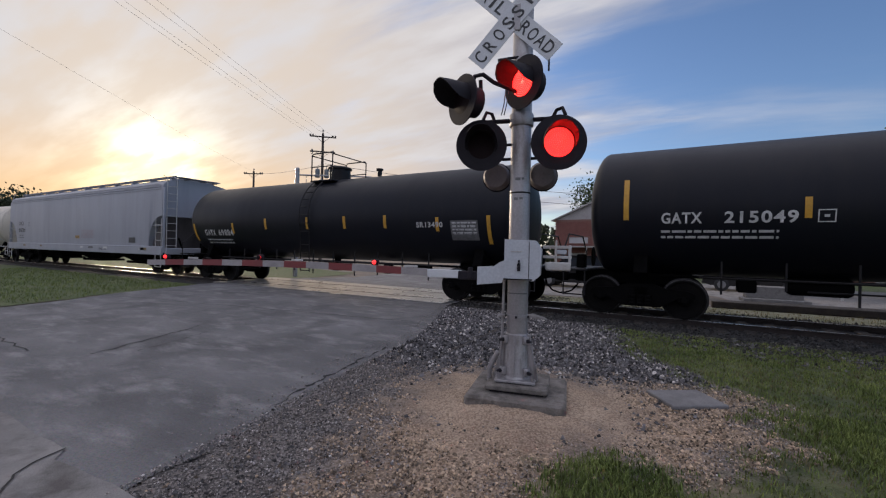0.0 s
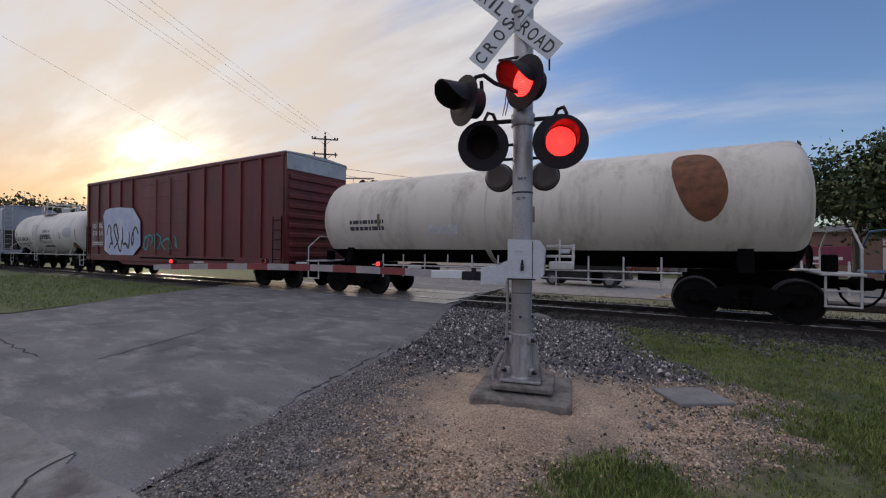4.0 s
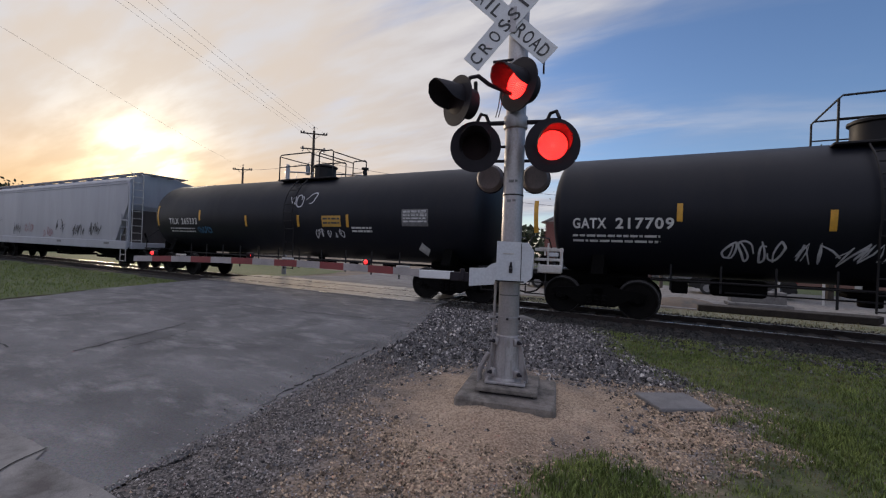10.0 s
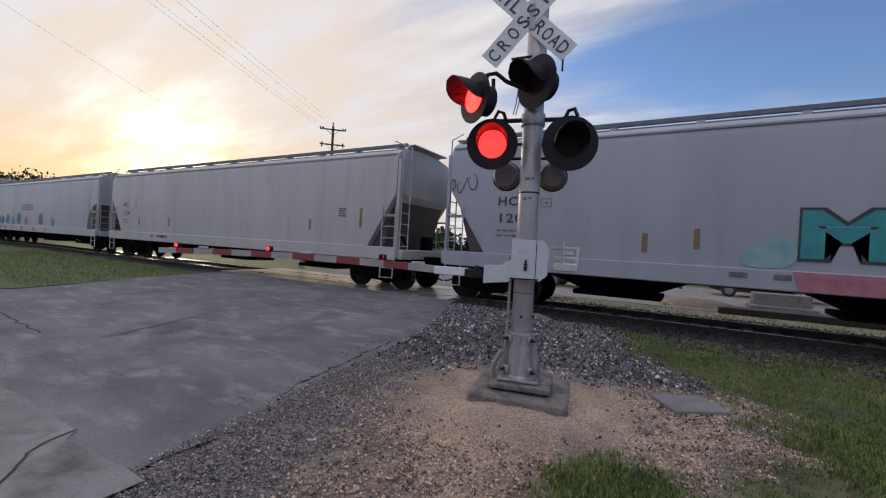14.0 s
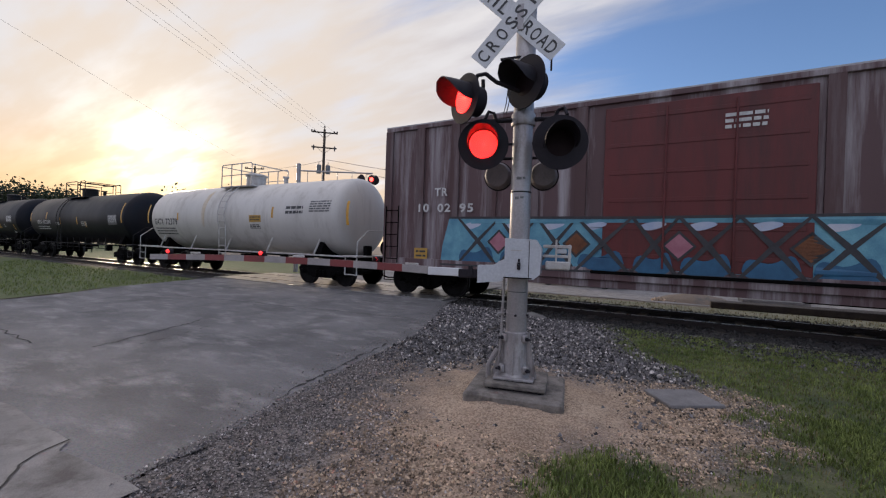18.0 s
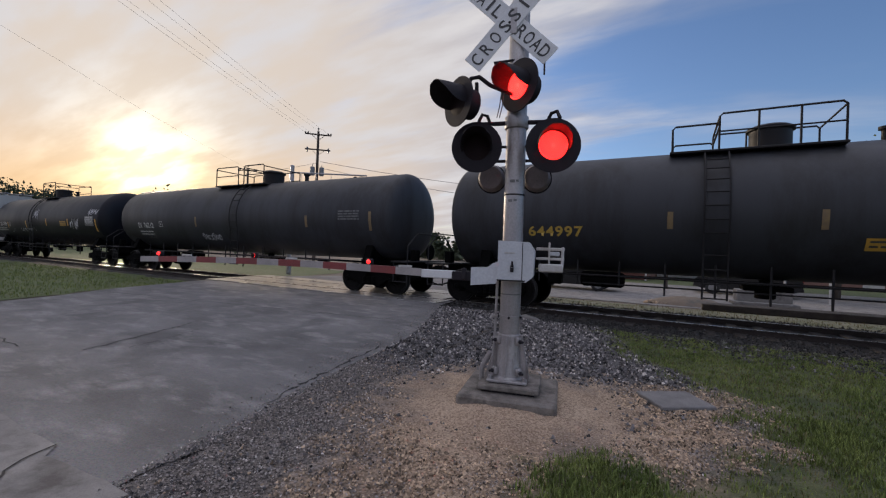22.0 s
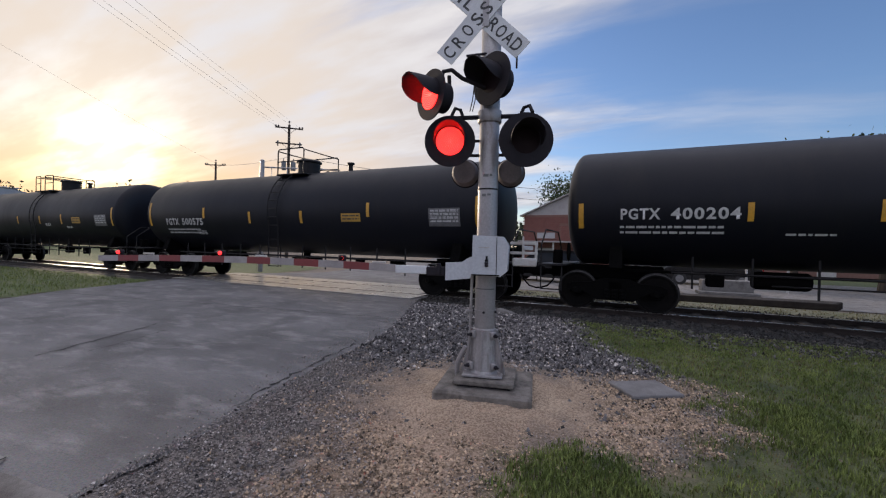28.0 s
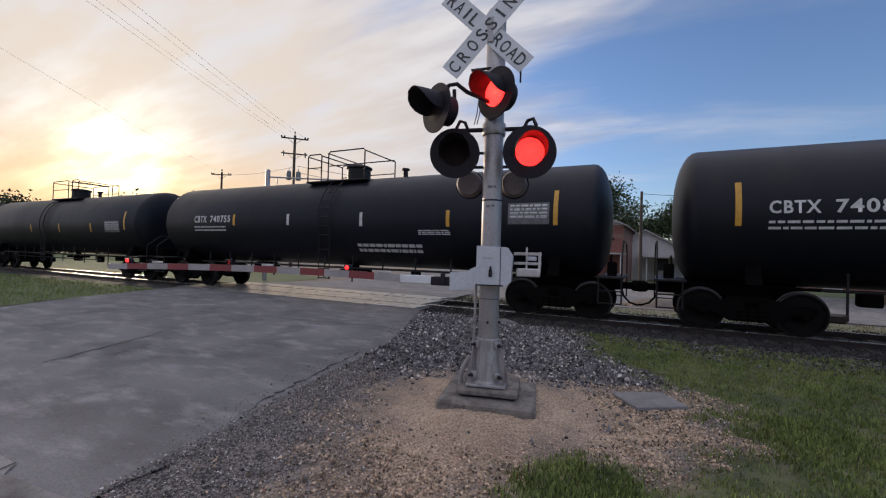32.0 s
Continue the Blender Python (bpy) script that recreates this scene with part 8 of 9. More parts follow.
    tank_car(L[20], M_WHITE, "white tank car with rusty yellow stain and white side rails", trim=2.1, truck=2.3, R=1.42, zc=2.46, dome="own", dome_x=-0.55, rails=((-1.62, 0.38, 0.8),), ladder_x=-0.65, steel=M_STEELW, walkway=True, marks=[name_at("GATX 72379", -5.95, -4.05, 2.11, 0.27, M_TXTB, 3), strips([(-6.54, 2.18, 3.04), (-4.0, 2.3, 2.62), (2.37, 2.36, 2.77), (6.1, 2.1, 2.9)]), shape([(-2.22, 3.6), (-2.2, 2.9), (-2.16, 2.1), (-2.05, 1.95), (-1.96, 2.2), (-1.93, 3.6)], M_STAIN, "yellow-brown stain"), placard(1.02, 1.72, 2.21, 2.47), stencil(1.05, 2.08, 0.6, 3, 0.035, M_TXTB, 21), stencil(4.3, 2.9, 1.0, 5, 0.05, M_TXTDIM, 22), stencil(3.09, 2.68, 0.9, 2, 0.10, M_TXTB, 23)])
    black_tank(L[21], "black tank car with pale lettering and print panel", "UTLX 632100", (-5.15, -3.1, 2.13, 0.23), (-1.64, 0.69), ((-6.2, 2.3, 2.85), (-3.69, 2.4, 2.84), (5.93, 2.19, 3.2)), (4.46, 5.43, 2.08, 2.59), None, [stencil(1.2, 2.2, 0.7, 3, 0.05, M_TXTW, 41), strips([(1.75, 1.95, 2.25)]), stencil(-2.3, 2.15, 0.5, 2, 0.05, M_TXTW, 42)], dome_x=-1.5, rails=TWIN(-1.6), R=1.42, zc=2.48, trim=2.0)
    black_tank(L[22], "short black tank car with square yellow placards", "UTLX 630631", (-4.93, -2.75, 2.24, 0.28), (), ((-5.55, 1.7, 2.25), (-2.32, 1.75, 2.11), (-0.99, 1.7, 2.0), (3.9, 1.72, 2.08)), (2.68, 3.75, 2.22, 2.69), (0.54, 1.35, 1.83, 2.37), [lambda c, s, l: decal("classification_mark", c, s, *frame_mark(1.96, 1.9, 0.36, 0.2), M_TXTW), diamond(3.4, 1.51, 0.17, M_TXTW)], dome_x=-1.4, rails=((-2.3, -0.5, 0.8),), tm=M_TAN, R=1.46)
    tank_car(L[23], M_WHITE, "white over black acid tank car with orange rust stain", R=1.48, zc=2.47, low=M_BLACK, z_split=1.93, dome="own", dome_x=-1.0, rails=((-1.65, -0.28, 0.85),), ladder_x=-2.0, steel=M_STEELW, trim=1.2, marks=[name_at("TILX 111743", -6.52, -4.65, 1.99, 0.21, M_TXTB, 0), shape([(-2.1, 3.9), (-2.08, 2.0), (-1.5, 1.96), (-0.9, 1.97), (-0.45, 2.0), (-0.4, 3.0), (-0.45, 3.9)], M_RUSTRUN, "orange rust stain run down from the manway"), shape([(-0.44, 3.85), (-0.42, 2.6), (-0.3, 2.3), (-0.12, 2.6), (0.1, 3.6), (0.12, 3.85)], M_STAIN, "yellow stain"), shape([(-2.5, 3.7), (-2.48, 2.4), (-2.3, 2.1), (-2.1, 2.3), (-2.1, 3.8)], M_STAIN, "yellow stain"), placard(0.34, 1.04, 2.17, 2.40), strips([(-7.1, 2.11, 2.88), (-3.5, 2.35, 2.71), (1.9, 2.31, 2.68)]), lambda c, s, l: letters(c, s, "HYDROCHLORIC ACID", 1.71, 2.02, 0.13, M_TXTB, 1.0, end=2.95), stencil(3.22, 2.56, 0.65, 5, 0.05, M_TXTDIM, 24), stencil(-6.4, 1.82, 1.7, 2, 0.05, M_TXTW, 25), lambda c, s, l: decal("classification_mark", c, s, *frame_mark(3.42, 1.65, 0.42, 0.22), M_TXTW)])
    black_tank(L[24], "sooty dark grey tank car with faded yellow number", "644997", (-5.3, -3.96, 1.92, 0.24), (), ((-2.12, 2.1, 2.47), (0.45, 2.1, 2.48), (5.9, 2.0, 2.6)), None, (1.05, 1.85, 1.72, 1.95), paint_=M_GREY, tm=M_TXTY, sub=0, strip=M_DIMYEL, dome_x=0.03, rails=((-1.9, -1.0, 0.45), (-1.0, 1.09, 0.66)), ladder_x=-1.04, shift=0.23)
    black_tank(L[25], "sooty black tank car with pale number and white scrawl", "DX 76212", (-7.0, -5.7, 2.04, 0.23), (-2.37, 4.13), ((6.93, 2.0, 2.6),), None, None, [tag(-2.1, 1.5, 1.2, 0.36, M_SPRAYW, 141, 6, 0.035), tag(-1.9, 1.55, 1.1, 0.22, M_SPRAYW, 148, 3, 0.03), tag(-6.6, 1.5, 0.8, 0.3, M_TXTDIM, 142, 3, 0.03), stencil(5.6, 2.6, 0.9, 4, 0.05, M_TXTDIM, 143)], paint_=M_GREY, strip=M_DIMYEL, mark=(-5.2, 2.08), dome_x=1.1, rails=((-1.4, 0.05, 0.62), (0.4, 1.6, 0.62)), ladder_x=0.7, shift=0.44, R=1.45)
    black_tank(L[26], "black tank car with yellow strips and white graffiti tags", "TILX 251376", (-7.52, -5.51, 2.12, 0.23), (0.79, 3.68), ((-5.3, 1.95, 2.32), (-2.3, 1.98, 2.40), (6.97, 1.8, 2.45)), (5.77, 6.74, 2.11, 2.62), (2.64, 3.43, 2.11, 2.36), [jag(-1.15, 2.5, 0.7, 0.6, M_SPRAYW, 153, 2, 0.05), tag(-3.4, 1.75, 2.4, 0.24, M_SPRAYW, 154, 8, 0.025), jag(4.0, 1.95, 0.95, 0.55, M_SPRAYW, 151, 4, 0.04), jag(6.2, 2.66, 1.0, 0.34, M_SPRAYW, 152, 4, 0.04), lambda c, s, l: decal("graffiti", c, s, *ribbon([(-5.1, 1.72), (-4.7, 1.76), (-4.35, 1.95)], 0.02), M_SPRAYW, "thin white arc")], mark=(-5.16, 2.08), dome_x=-0.9, rails=((-1.36, 0.4, 0.8),), shift=0.2)
    hopper_car(L[27], M_HOPPER3, "plain grey covered hopper with open roof walk", cut="tri", cut_run=1.35, lift=1.5, marks=[hop_name("SNHX", "1130", -8.4, -7.57, -7.74, 2.71, 0.24, 0.46), posts_marks([(7.68, 1.87, 2.47), (5.0, 1.7, 2.1), (-3.58, 1.62, 2.02), (-0.62, 1.65, 2.06), (-8.9, 1.65, 2.4), (2.4, 1.65, 2.05)]), stencil(5.71, 2.85, 0.9, 5, 0.05, M_TXTDIM, 27), panel(-2.6, -2.35, 1.70, 1.8, M_TXTW), sill_labels(9, 2)], top=4.20, walk_z=4.56, inset=1.2)
    for i in (28, 29):
        tank_car(L[i], M_WHITE, "white over black refrigerated tank car with raised rings", R=1.55, zc=2.55, low=M_BLACK, z_split=1.75, dome=None, bands=(-2.98, 1.57), steel=M_STEELB, walkway=True, marks=[stencil(-6.4, 2.4, 1.3, 3, 0.09, M_TXTDIM, 28), panel(4.42, 5.42, 2.60, 3.0, M_TXTDIM, "faded print panel"), stencil(5.6, 2.95, 0.8, 5, 0.06, M_TXTDIM, 29), strips([(-3.6, 2.2, 2.6), (0.6, 2.2, 2.6), (6.4, 2.1, 2.9)], M_DIMYEL), tag(-1.6, 1.42, 4.6, 0.22, M_TXTDIM, 161 + i, 9, 0.03), diamond(5.9, 2.3, 0.2, M_TXTDIM), tag(3.4, 1.4, 2.2, 0.28, M_TXTDIM, 171 + i, 6, 0.04), shape([(6.0, 1.5), (6.05, 2.1), (6.3, 2.45), (6.6, 2.55), (6.85, 2.2), (6.9, 1.5)], M_STAIN, "brown grime stain")])
    black_tank(L[30], "black tank car with white number and yellow strips", "PGTX 400204", (-7.05, -4.76, 2.17, 0.24), (-2.59, -0.45), ((-7.9, 1.96, 2.54), (-4.6, 2.11, 2.49), (2.5, 2.12, 2.54)), (4.71, 5.73, 1.91, 2.42), (1.29, 2.08, 1.89, 2.20), [stencil(-4.0, 1.83, 0.8, 1, 0.04, M_TXTW, 30), stencil(3.0, 1.9, 0.5, 3, 0.03, M_TXTW, 33)], dome_x=-0.3, rails=TWIN(-0.4), R=1.44)
    black_tank(L[31], "black tank car with white number and yellow strips", "PGTX 500575", (-6.37, -4.15, 2.05, 0.25), (-1.61, 0.79), ((-7.4, 2.01, 2.94), (-4.05, 2.29, 2.68), (3.45, 2.28, 2.70), (6.95, 2.0, 2.8)), (5.5, 6.45, 2.0, 2.5), (2.44, 3.17, 2.14, 2.39), [stencil(-4.6, 1.8, 0.5, 3, 0.03, M_TXTW, 31)], dome_x=-0.25, rails=((-0.85, 0.35, 0.75),), R=1.45)
    black_tank(L[32], "black tank car with white number and yellow placard", "PGTX 400233", (-6.95, -4.85, 2.10, 0.25), (-1.99, 0.38), ((-7.2, 1.87, 2.71), (-4.65, 2.2, 2.6), (2.52, 2.09, 2.56), (6.9, 2.0, 2.8)), (5.5, 6.45, 2.0, 2.5), (3.49, 4.24, 2.12, 2.40), [stencil(0.9, 2.1, 0.5, 3, 0.03, M_TXTW, 32), stencil(2.9, 1.95, 0.5, 2, 0.03, M_TXTW, 37)], dome_x=-0.05, rails=((-1.57, -1.05, 0.65), (-0.58, 0.28, 0.65)))
    hopper_car(L[33], M_HOPPER2, "pale grey three-bay covered hopper with long sloped ends", cut="tri", cut_run=0.75, lift=2.2, inset=1.55, top=4.30, walk_z=4.58, ridges=(3.9, 3.3, 4.22), roof_rail=False, marks=[panel(-8.25, -7.25, 2.20, 2.52, M_TXTW), panel(-7.18, -5.94, 2.20, 2.52, M_TXTW), lambda c, s, l: (letters(c, flat(-1.6, 0.012), "NAHX", -8.15, 2.26, 0.2, M_TXTB, 1.0, end=-7.35), letters(c, flat(-1.6, 0.012), "58739", -7.05, 2.26, 0.2, M_TXTB, 1.0, end=-6.1)), panel(2.6, 3.2, 1.75, 2.0, M_GREY), tag(-6.4, 1.40, 0.7, 0.6, M_SPRAYB, 181, 3, 0.03), sill_labels(10, 7)])
    black_tank(L[34], "black tank car with white number and print panels", "CBTX 740893", (-7.35, -5.1, 2.50, 0.25), (), ((-7.85, 2.25, 3.15), (-4.95, 2.35, 2.75), (-2.13, 2.28, 2.73), (0.9, 2.27, 2.72), (3.65, 2.25, 2.7), (6.6, 2.27, 3.16)), (5.55, 6.42, 2.34, 2.92), None, [stencil(0.5, 1.75, 2.1, 2, 0.09, M_TXTW, 34), stencil(-0.31, 2.95, 0.6, 2, 0.06, M_TXTDIM, 38), stencil(1.2, 2.15, 0.9, 1, 0.03, M_TXTW, 39)], mark=(-4.85, 2.5), dome_x=0.0, rails=((-1.5, -0.9, 0.8), (-0.55, 0.94, 0.85)), shift=0.48, R=1.56, zc=2.57, trim=1.4, truck=2.15)
    black_tank(L[35], "black tank car with white number and print panels", "CBTX 740755", (-8.05, -6.0, 2.48, 0.25), (), ((-5.8, 2.35, 2.75), (2.84, 2.27, 2.72), (5.75, 2.29, 3.16)), (4.55, 5.6, 2.32, 2.86), None, [strips([(-3.12, 2.35, 2.72), (-0.09, 2.3, 2.72)], M_TXTW), stencil(-0.35, 1.68, 2.3, 2, 0.09, M_TXTW, 35), stencil(1.9, 2.15, 1.0, 3, 0.03, M_TXTW, 40)], dome_x=0.3, rails=((-1.2, -0.6, 0.8), (-0.3, 1.2, 0.85)), shift=1.65, trim=1.35, truck=1.95)
    black_tank(L[36], "black tank car with pale print panel", None, (), (-2.0, 1.0, 4.0), ((6.8, 2.2, 3.0),), (5.2, 6.4, 2.1, 2.6), dome_x=-0.4, rails=TWIN(-0.4))
    black_tank(L[37], "black tank car with pale print panel", None, (), (-2.0, 1.0, 4.0), ((6.8, 2.2, 3.0),), (5.2, 6.4, 2.1, 2.6), dome_x=-0.4, rails=TWIN(-0.4))


run_train()


# ---- beyond the track ----
def utility_pole(x, y, top, label, arms=2, can=True, tilt=0.0, turn=44):
    p = thing("utility_pole", pose(x, y, -0.3, 0, tilt, turn), label, "utility pole")
    h = top + 0.3
    part("pole", Geo().lathe([(0, 0.17), (h * 0.5, 0.145), (h, 0.11), (h + 0.02, 0.001)], "z", 12), M_WOOD, p)
    for k in range(arms):
        z = h - 0.35 - k * 1.45
        w = 1.22 - 0.05 * k
        arm = part("crossarm", Geo().box((0, -0.14, z), (2 * w, 0.10, 0.12), 0.01), M_WOOD, p)
        for q in (-w + 0.05, -w + 0.30, w - 0.30, w - 0.05) if k == 0 else (-w + 0.2, w - 0.2):
            part("insulator", Geo().lathe([(z - (0.28 if k else -0.06), 0.05), (z + (0.0 if k else 0.12), 0.09), (z + 0.16, 0.08), (z + 0.22, 0.03)], "z", 10, (q, -0.14, 0)), M_CERAMIC, arm)
        part("brace", Geo().tube([(-0.6, -0.12, z - 0.05), (0, -0.14, z - 0.55)], 0.02, 5).tube([(0.6, -0.12, z - 0.05), (0, -0.14, z - 0.55)], 0.02, 5), M_WOOD, arm)
    part("top_pin", Geo().lathe([(h, 0.03), (h + 0.18, 0.03), (h + 0.2, 0.09), (h + 0.34, 0.07), (h + 0.36, 0.001)], "z", 10), M_CERAMIC, p)
    if can:
        for q in (-0.42, 0.42):
            part("transformer", Geo().lathe([(h - 4.3, 0.001), (h - 4.3, 0.22), (h - 3.55, 0.22), (h - 3.48, 0.18), (h - 3.46, 0.001)], "z", 14, (q, -0.2, 0)).tube([(q, -0.2, h - 3.46), (q, -0.2, h - 3.2)], 0.04, 6), M_CAN, p, "grey transformer can")
    return p


utility_pole(-30.2, 29.15, 12.5, "wooden utility pole with two crossarms and transformer cans")
utility_pole(-48.7, 35.1, 11.3, "distant wooden utility pole with one short crossarm", 1, False, 0, 30)
pole = thing("thin_pole", pose(-0.36, 30.0, -0.36), "thin dark service pole by the houses", "utility pole")
part("pole", Geo().lathe([(0, 0.11), (6.4, 0.08), (6.42, 0.001)], "z", 10), M_WOOD, pole)


def wire(a, b, sag, r=0.018, n=14):
    pts = [Vector(a).lerp(Vector(b), k / n) - Vector((0, 0, 4 * sag * (k / n) * (1 - k / n))) for k in range(n + 1)]
    tagged(part("overhead_wire", Geo().tube(pts, r, 5), M_WIRE), "thin dark overhead wire between poles", "wire", "overhead wires")


for dx, dz in ((-1.0, 0.15), (-0.55, 0.15), (0.95, 0.15), (0, 0.45)):
    c, s = math.cos(radians(24)), math.sin(radians(24))
    wire((-30.2 + dx * c, 29.15 + dx * s, 12.1 + dz), (-14.1 + dx * c, -5.4 + dx * s, 12.2 + dz), 0.25, 0.0055)
wire((-48.7, 35.1, 11.2), (-25.0, 0.0, 12.5), 0.3, 0.0055)
wire((-30.0, 29.3, 9.6), (4.0, 52.0, 7.6), 0.9, 0.02)
wire((-30.0, 29.3, 9.0), (3.5, 51.0, 6.4), 1.1, 0.02)
wire((-30.2, 29.15, 9.5), (-48.7, 35.1, 11.0), 0.3, 0.015)
wire((-0.36, 30.0, 5.9), (14, 34, 6.4), 0.4, 0.015)
wire((-0.36, 30.0, 5.8), (-3.0, 38.6, 4.3), 0.25, 0.015)


def far_signal():
    s = thing("cantilever_signal", pose(-19.6, 17.0, -0.25, 0, 0, 45), "far crossing signal on a cantilever arm with red lamps", "crossing signal")
    part("post", Geo().lathe([(0, 0.13), (6.35, 0.12), (6.4, 0.001)], "z", 12), M_MAST, s)
    part("arm", Geo().tube([(0, 0, 5.95), (4.3, 0, 6.12)], 0.045, 8).tube([(0, 0, 5.25), (4.3, 0, 5.42)], 0.04, 8), M_MAST, s, "two-rail cantilever arm")
    for k in range(5):
        x = 0.85 * k + 0.5
        part("arm_web", Geo().tube([(x, 0, 5.27 + 0.04 * k), (x, 0, 5.97 + 0.04 * k)], 0.02, 6), M_MAST, s)
    for x in (3.6, 4.45):
        for r in (-55, 150):
            la = part("lamp_background", Geo().lathe([(-0.02, 0.28), (0.0, 0.28), (0.01, 0.15), (0.14, 0.14), (0.16, 0.001), (0.12, 0.001), (0.0, 0.13)], "y", 24), M_SIGNAL, s, "round black lamp background", pose(x, -0.10 if r < 0 else 0.1, 5.72, 0, 0, r))
    lit = part("lit_lens", Geo().lathe([(-0.03, 0.001), (-0.025, 0.10), (0.0, 0.13), (0.0, 0.001)], "y", 18), M_LED, s, "lit red lens", pose(4.2, -0.22, 5.72, 0, 0, -35))
    part("lamp_background", Geo().lathe([(0.0, 0.26), (0.02, 0.26), (0.03, 0.14), (0.15, 0.13), (0.16, 0.001)], "y", 24), M_SIGNAL, s, "", pose(4.2, -0.21, 5.72, 0, 0, -35))


far_signal()


def tree(x, y, h, spread, trunk, label, seed, leaves=5000, base=0.35, leaf=0.16, material=None, squash=0.75):
    """Tapered trunk, limbs, and a crown of many small leaf clumps with gaps."""
    rnd = np.random.RandomState(seed)
    t = thing("tree", pose(x, y, -0.33), label, "tree")
    tips = []
    wood = Geo().tube([(0, 0, 0), (0.05 * h * 0.2, 0, h * 0.18), (0.0, 0.1, h * base), (0.1, 0.05, h * 0.62)], [trunk, trunk * 0.75, trunk * 0.62, trunk * 0.3], 9)
    for k in range(9):
        a, z0 = k * 2.4 + rnd.uniform(-0.4, 0.4), h * rnd.uniform(base * 0.8, 0.6)
        r = spread * rnd.uniform(0.5, 0.95)
        z1 = z0 + h * rnd.uniform(0.12, 0.34)
        mid = (math.cos(a) * r * 0.5, math.sin(a) * r * 0.5, z0 + (z1 - z0) * 0.65)
        end = (math.cos(a) * r, math.sin(a) * r, z1)
        wood.tube([(0.02, 0.05, z0), mid, end], [trunk * 0.42, trunk * 0.26, trunk * 0.08], 6)
        tips += [mid, end]
        for j in range(2):
            b = a + rnd.uniform(-0.9, 0.9)
            e2 = (mid[0] + math.cos(b) * r * 0.45, mid[1] + math.sin(b) * r * 0.45, mid[2] + h * rnd.uniform(0.05, 0.2))
            wood.tube([mid, e2], [trunk * 0.18, trunk * 0.05], 5)
            tips.append(e2)
    tips.append((0, 0, h * 0.82))
    part("trunk", wood, M_BARK, t)
    tips = np.array(tips)
    tips[:, 2] = np.minimum(tips[:, 2], h * 0.92)
    c = tips[rnd.randint(0, len(tips), leaves)]
    puff = rnd.normal(0, 1, (leaves, 3)) * (spread * 0.20, spread * 0.20, spread * 0.20 * squash)
    c = c + puff
    n1 = rnd.normal(0, 1, (leaves, 3))
    n1 /= np.linalg.norm(n1, axis=1)[:, None]
    n2 = np.cross(n1, rnd.normal(0, 1, (leaves, 3)))
    n2 /= np.linalg.norm(n2, axis=1)[:, None]
    s = (leaf * rnd.uniform(0.5, 1.3, leaves))[:, None]
    v = np.stack([c - n1 * s, c + n2 * s * 0.55, c + n1 * s, c - n2 * s * 0.55], 1).reshape(-1, 3)
    me = bpy.data.meshes.new("crown")
    me.from_pydata(v.tolist(), [], np.arange(leaves * 4).reshape(-1, 4).tolist())
    me.materials.append(material or M_LEAF)
    part("crown", me, M_LEAF, t)
    return t


tree(-6.2, 50, 11.6, 4.6, 0.35, "green oak behind the brick building", 1, 9000)
tree(-1.0, 51, 9.2, 3.4, 0.3, "smaller green tree behind the white house", 2, 6000)
tree(3.2, 48, 8.4, 2.8, 0.2, "thin-leaved tree by the houses", 3, 3500)
tree(6.4, 47, 10.4, 3.0, 0.2, "tall thin-leaved tree by the houses", 4, 3800)
tree(7.6, 29.5, 7.4, 2.9, 0.22, "dark green tree beside the lot", 5, 9000, 0.38, 0.14)
tree(11.0, 28.6, 8.6, 3.3, 0.25, "dark green tree beside the lot", 6, 9000, 0.36, 0.14)
tree(15.0, 31, 9.5, 3.6, 0.25, "dark green tree beside the lot", 7, 7000, 0.36, 0.15)
for k, (x, y, h) in enumerate(((-116, 27, 10.5), (-110, 33, 11.5), (-118, 35, 12.0), (-104, 40, 9.0), (-96, 56, 13.5), (-122, 22, 10.0), (-130, 30, 12.0), (-98, 50, 9.0))):
    tree(x, y, h, h * 0.52, 0.4, "distant roundish tree on the skyline", 20 + k, 3200, 0.3, 0.34, M_LEAF2)


def hedge():
    """Low distant bushes and woods along the skyline."""
    rnd = np.random.RandomState(9)
    n = 16000
    a = rnd.uniform(-160, 110, n)
    x = a
    y = 92 + 18 * np.sin(a * 0.05) + rnd.normal(0, 3, n) + np.where(a < -60, -40 + (a + 60) * 0.22, 0)
    top = 4.2 + 1.6 * np.sin(a * 0.21) + 1.1 * np.sin(a * 0.53 + 1)
    z = rnd.uniform(0, 1, n) ** 0.7 * top
    c = np.stack([x, y, z - 0.3], 1)
    n1 = rnd.normal(0, 1, (n, 3))
    n1 /= np.linalg.norm(n1, axis=1)[:, None]
    n2 = np.cross(n1, rnd.normal(0, 1, (n, 3)))
    n2 /= np.linalg.norm(n2, axis=1)[:, None]
    s = rnd.uniform(0.25, 0.7, n)[:, None]
    v = np.stack([c - n1 * s, c + n2 * s, c + n1 * s, c - n2 * s], 1).reshape(-1, 3)
    me = bpy.data.meshes.new("far_woods")
    me.from_pydata(v.tolist(), [], np.arange(n * 4).reshape(-1, 4).tolist())
    me.materials.append(M_LEAF2)
    tagged(new("far_woods", me), "low line of distant bushes and trees", "woods", "", "stuff")


hedge()


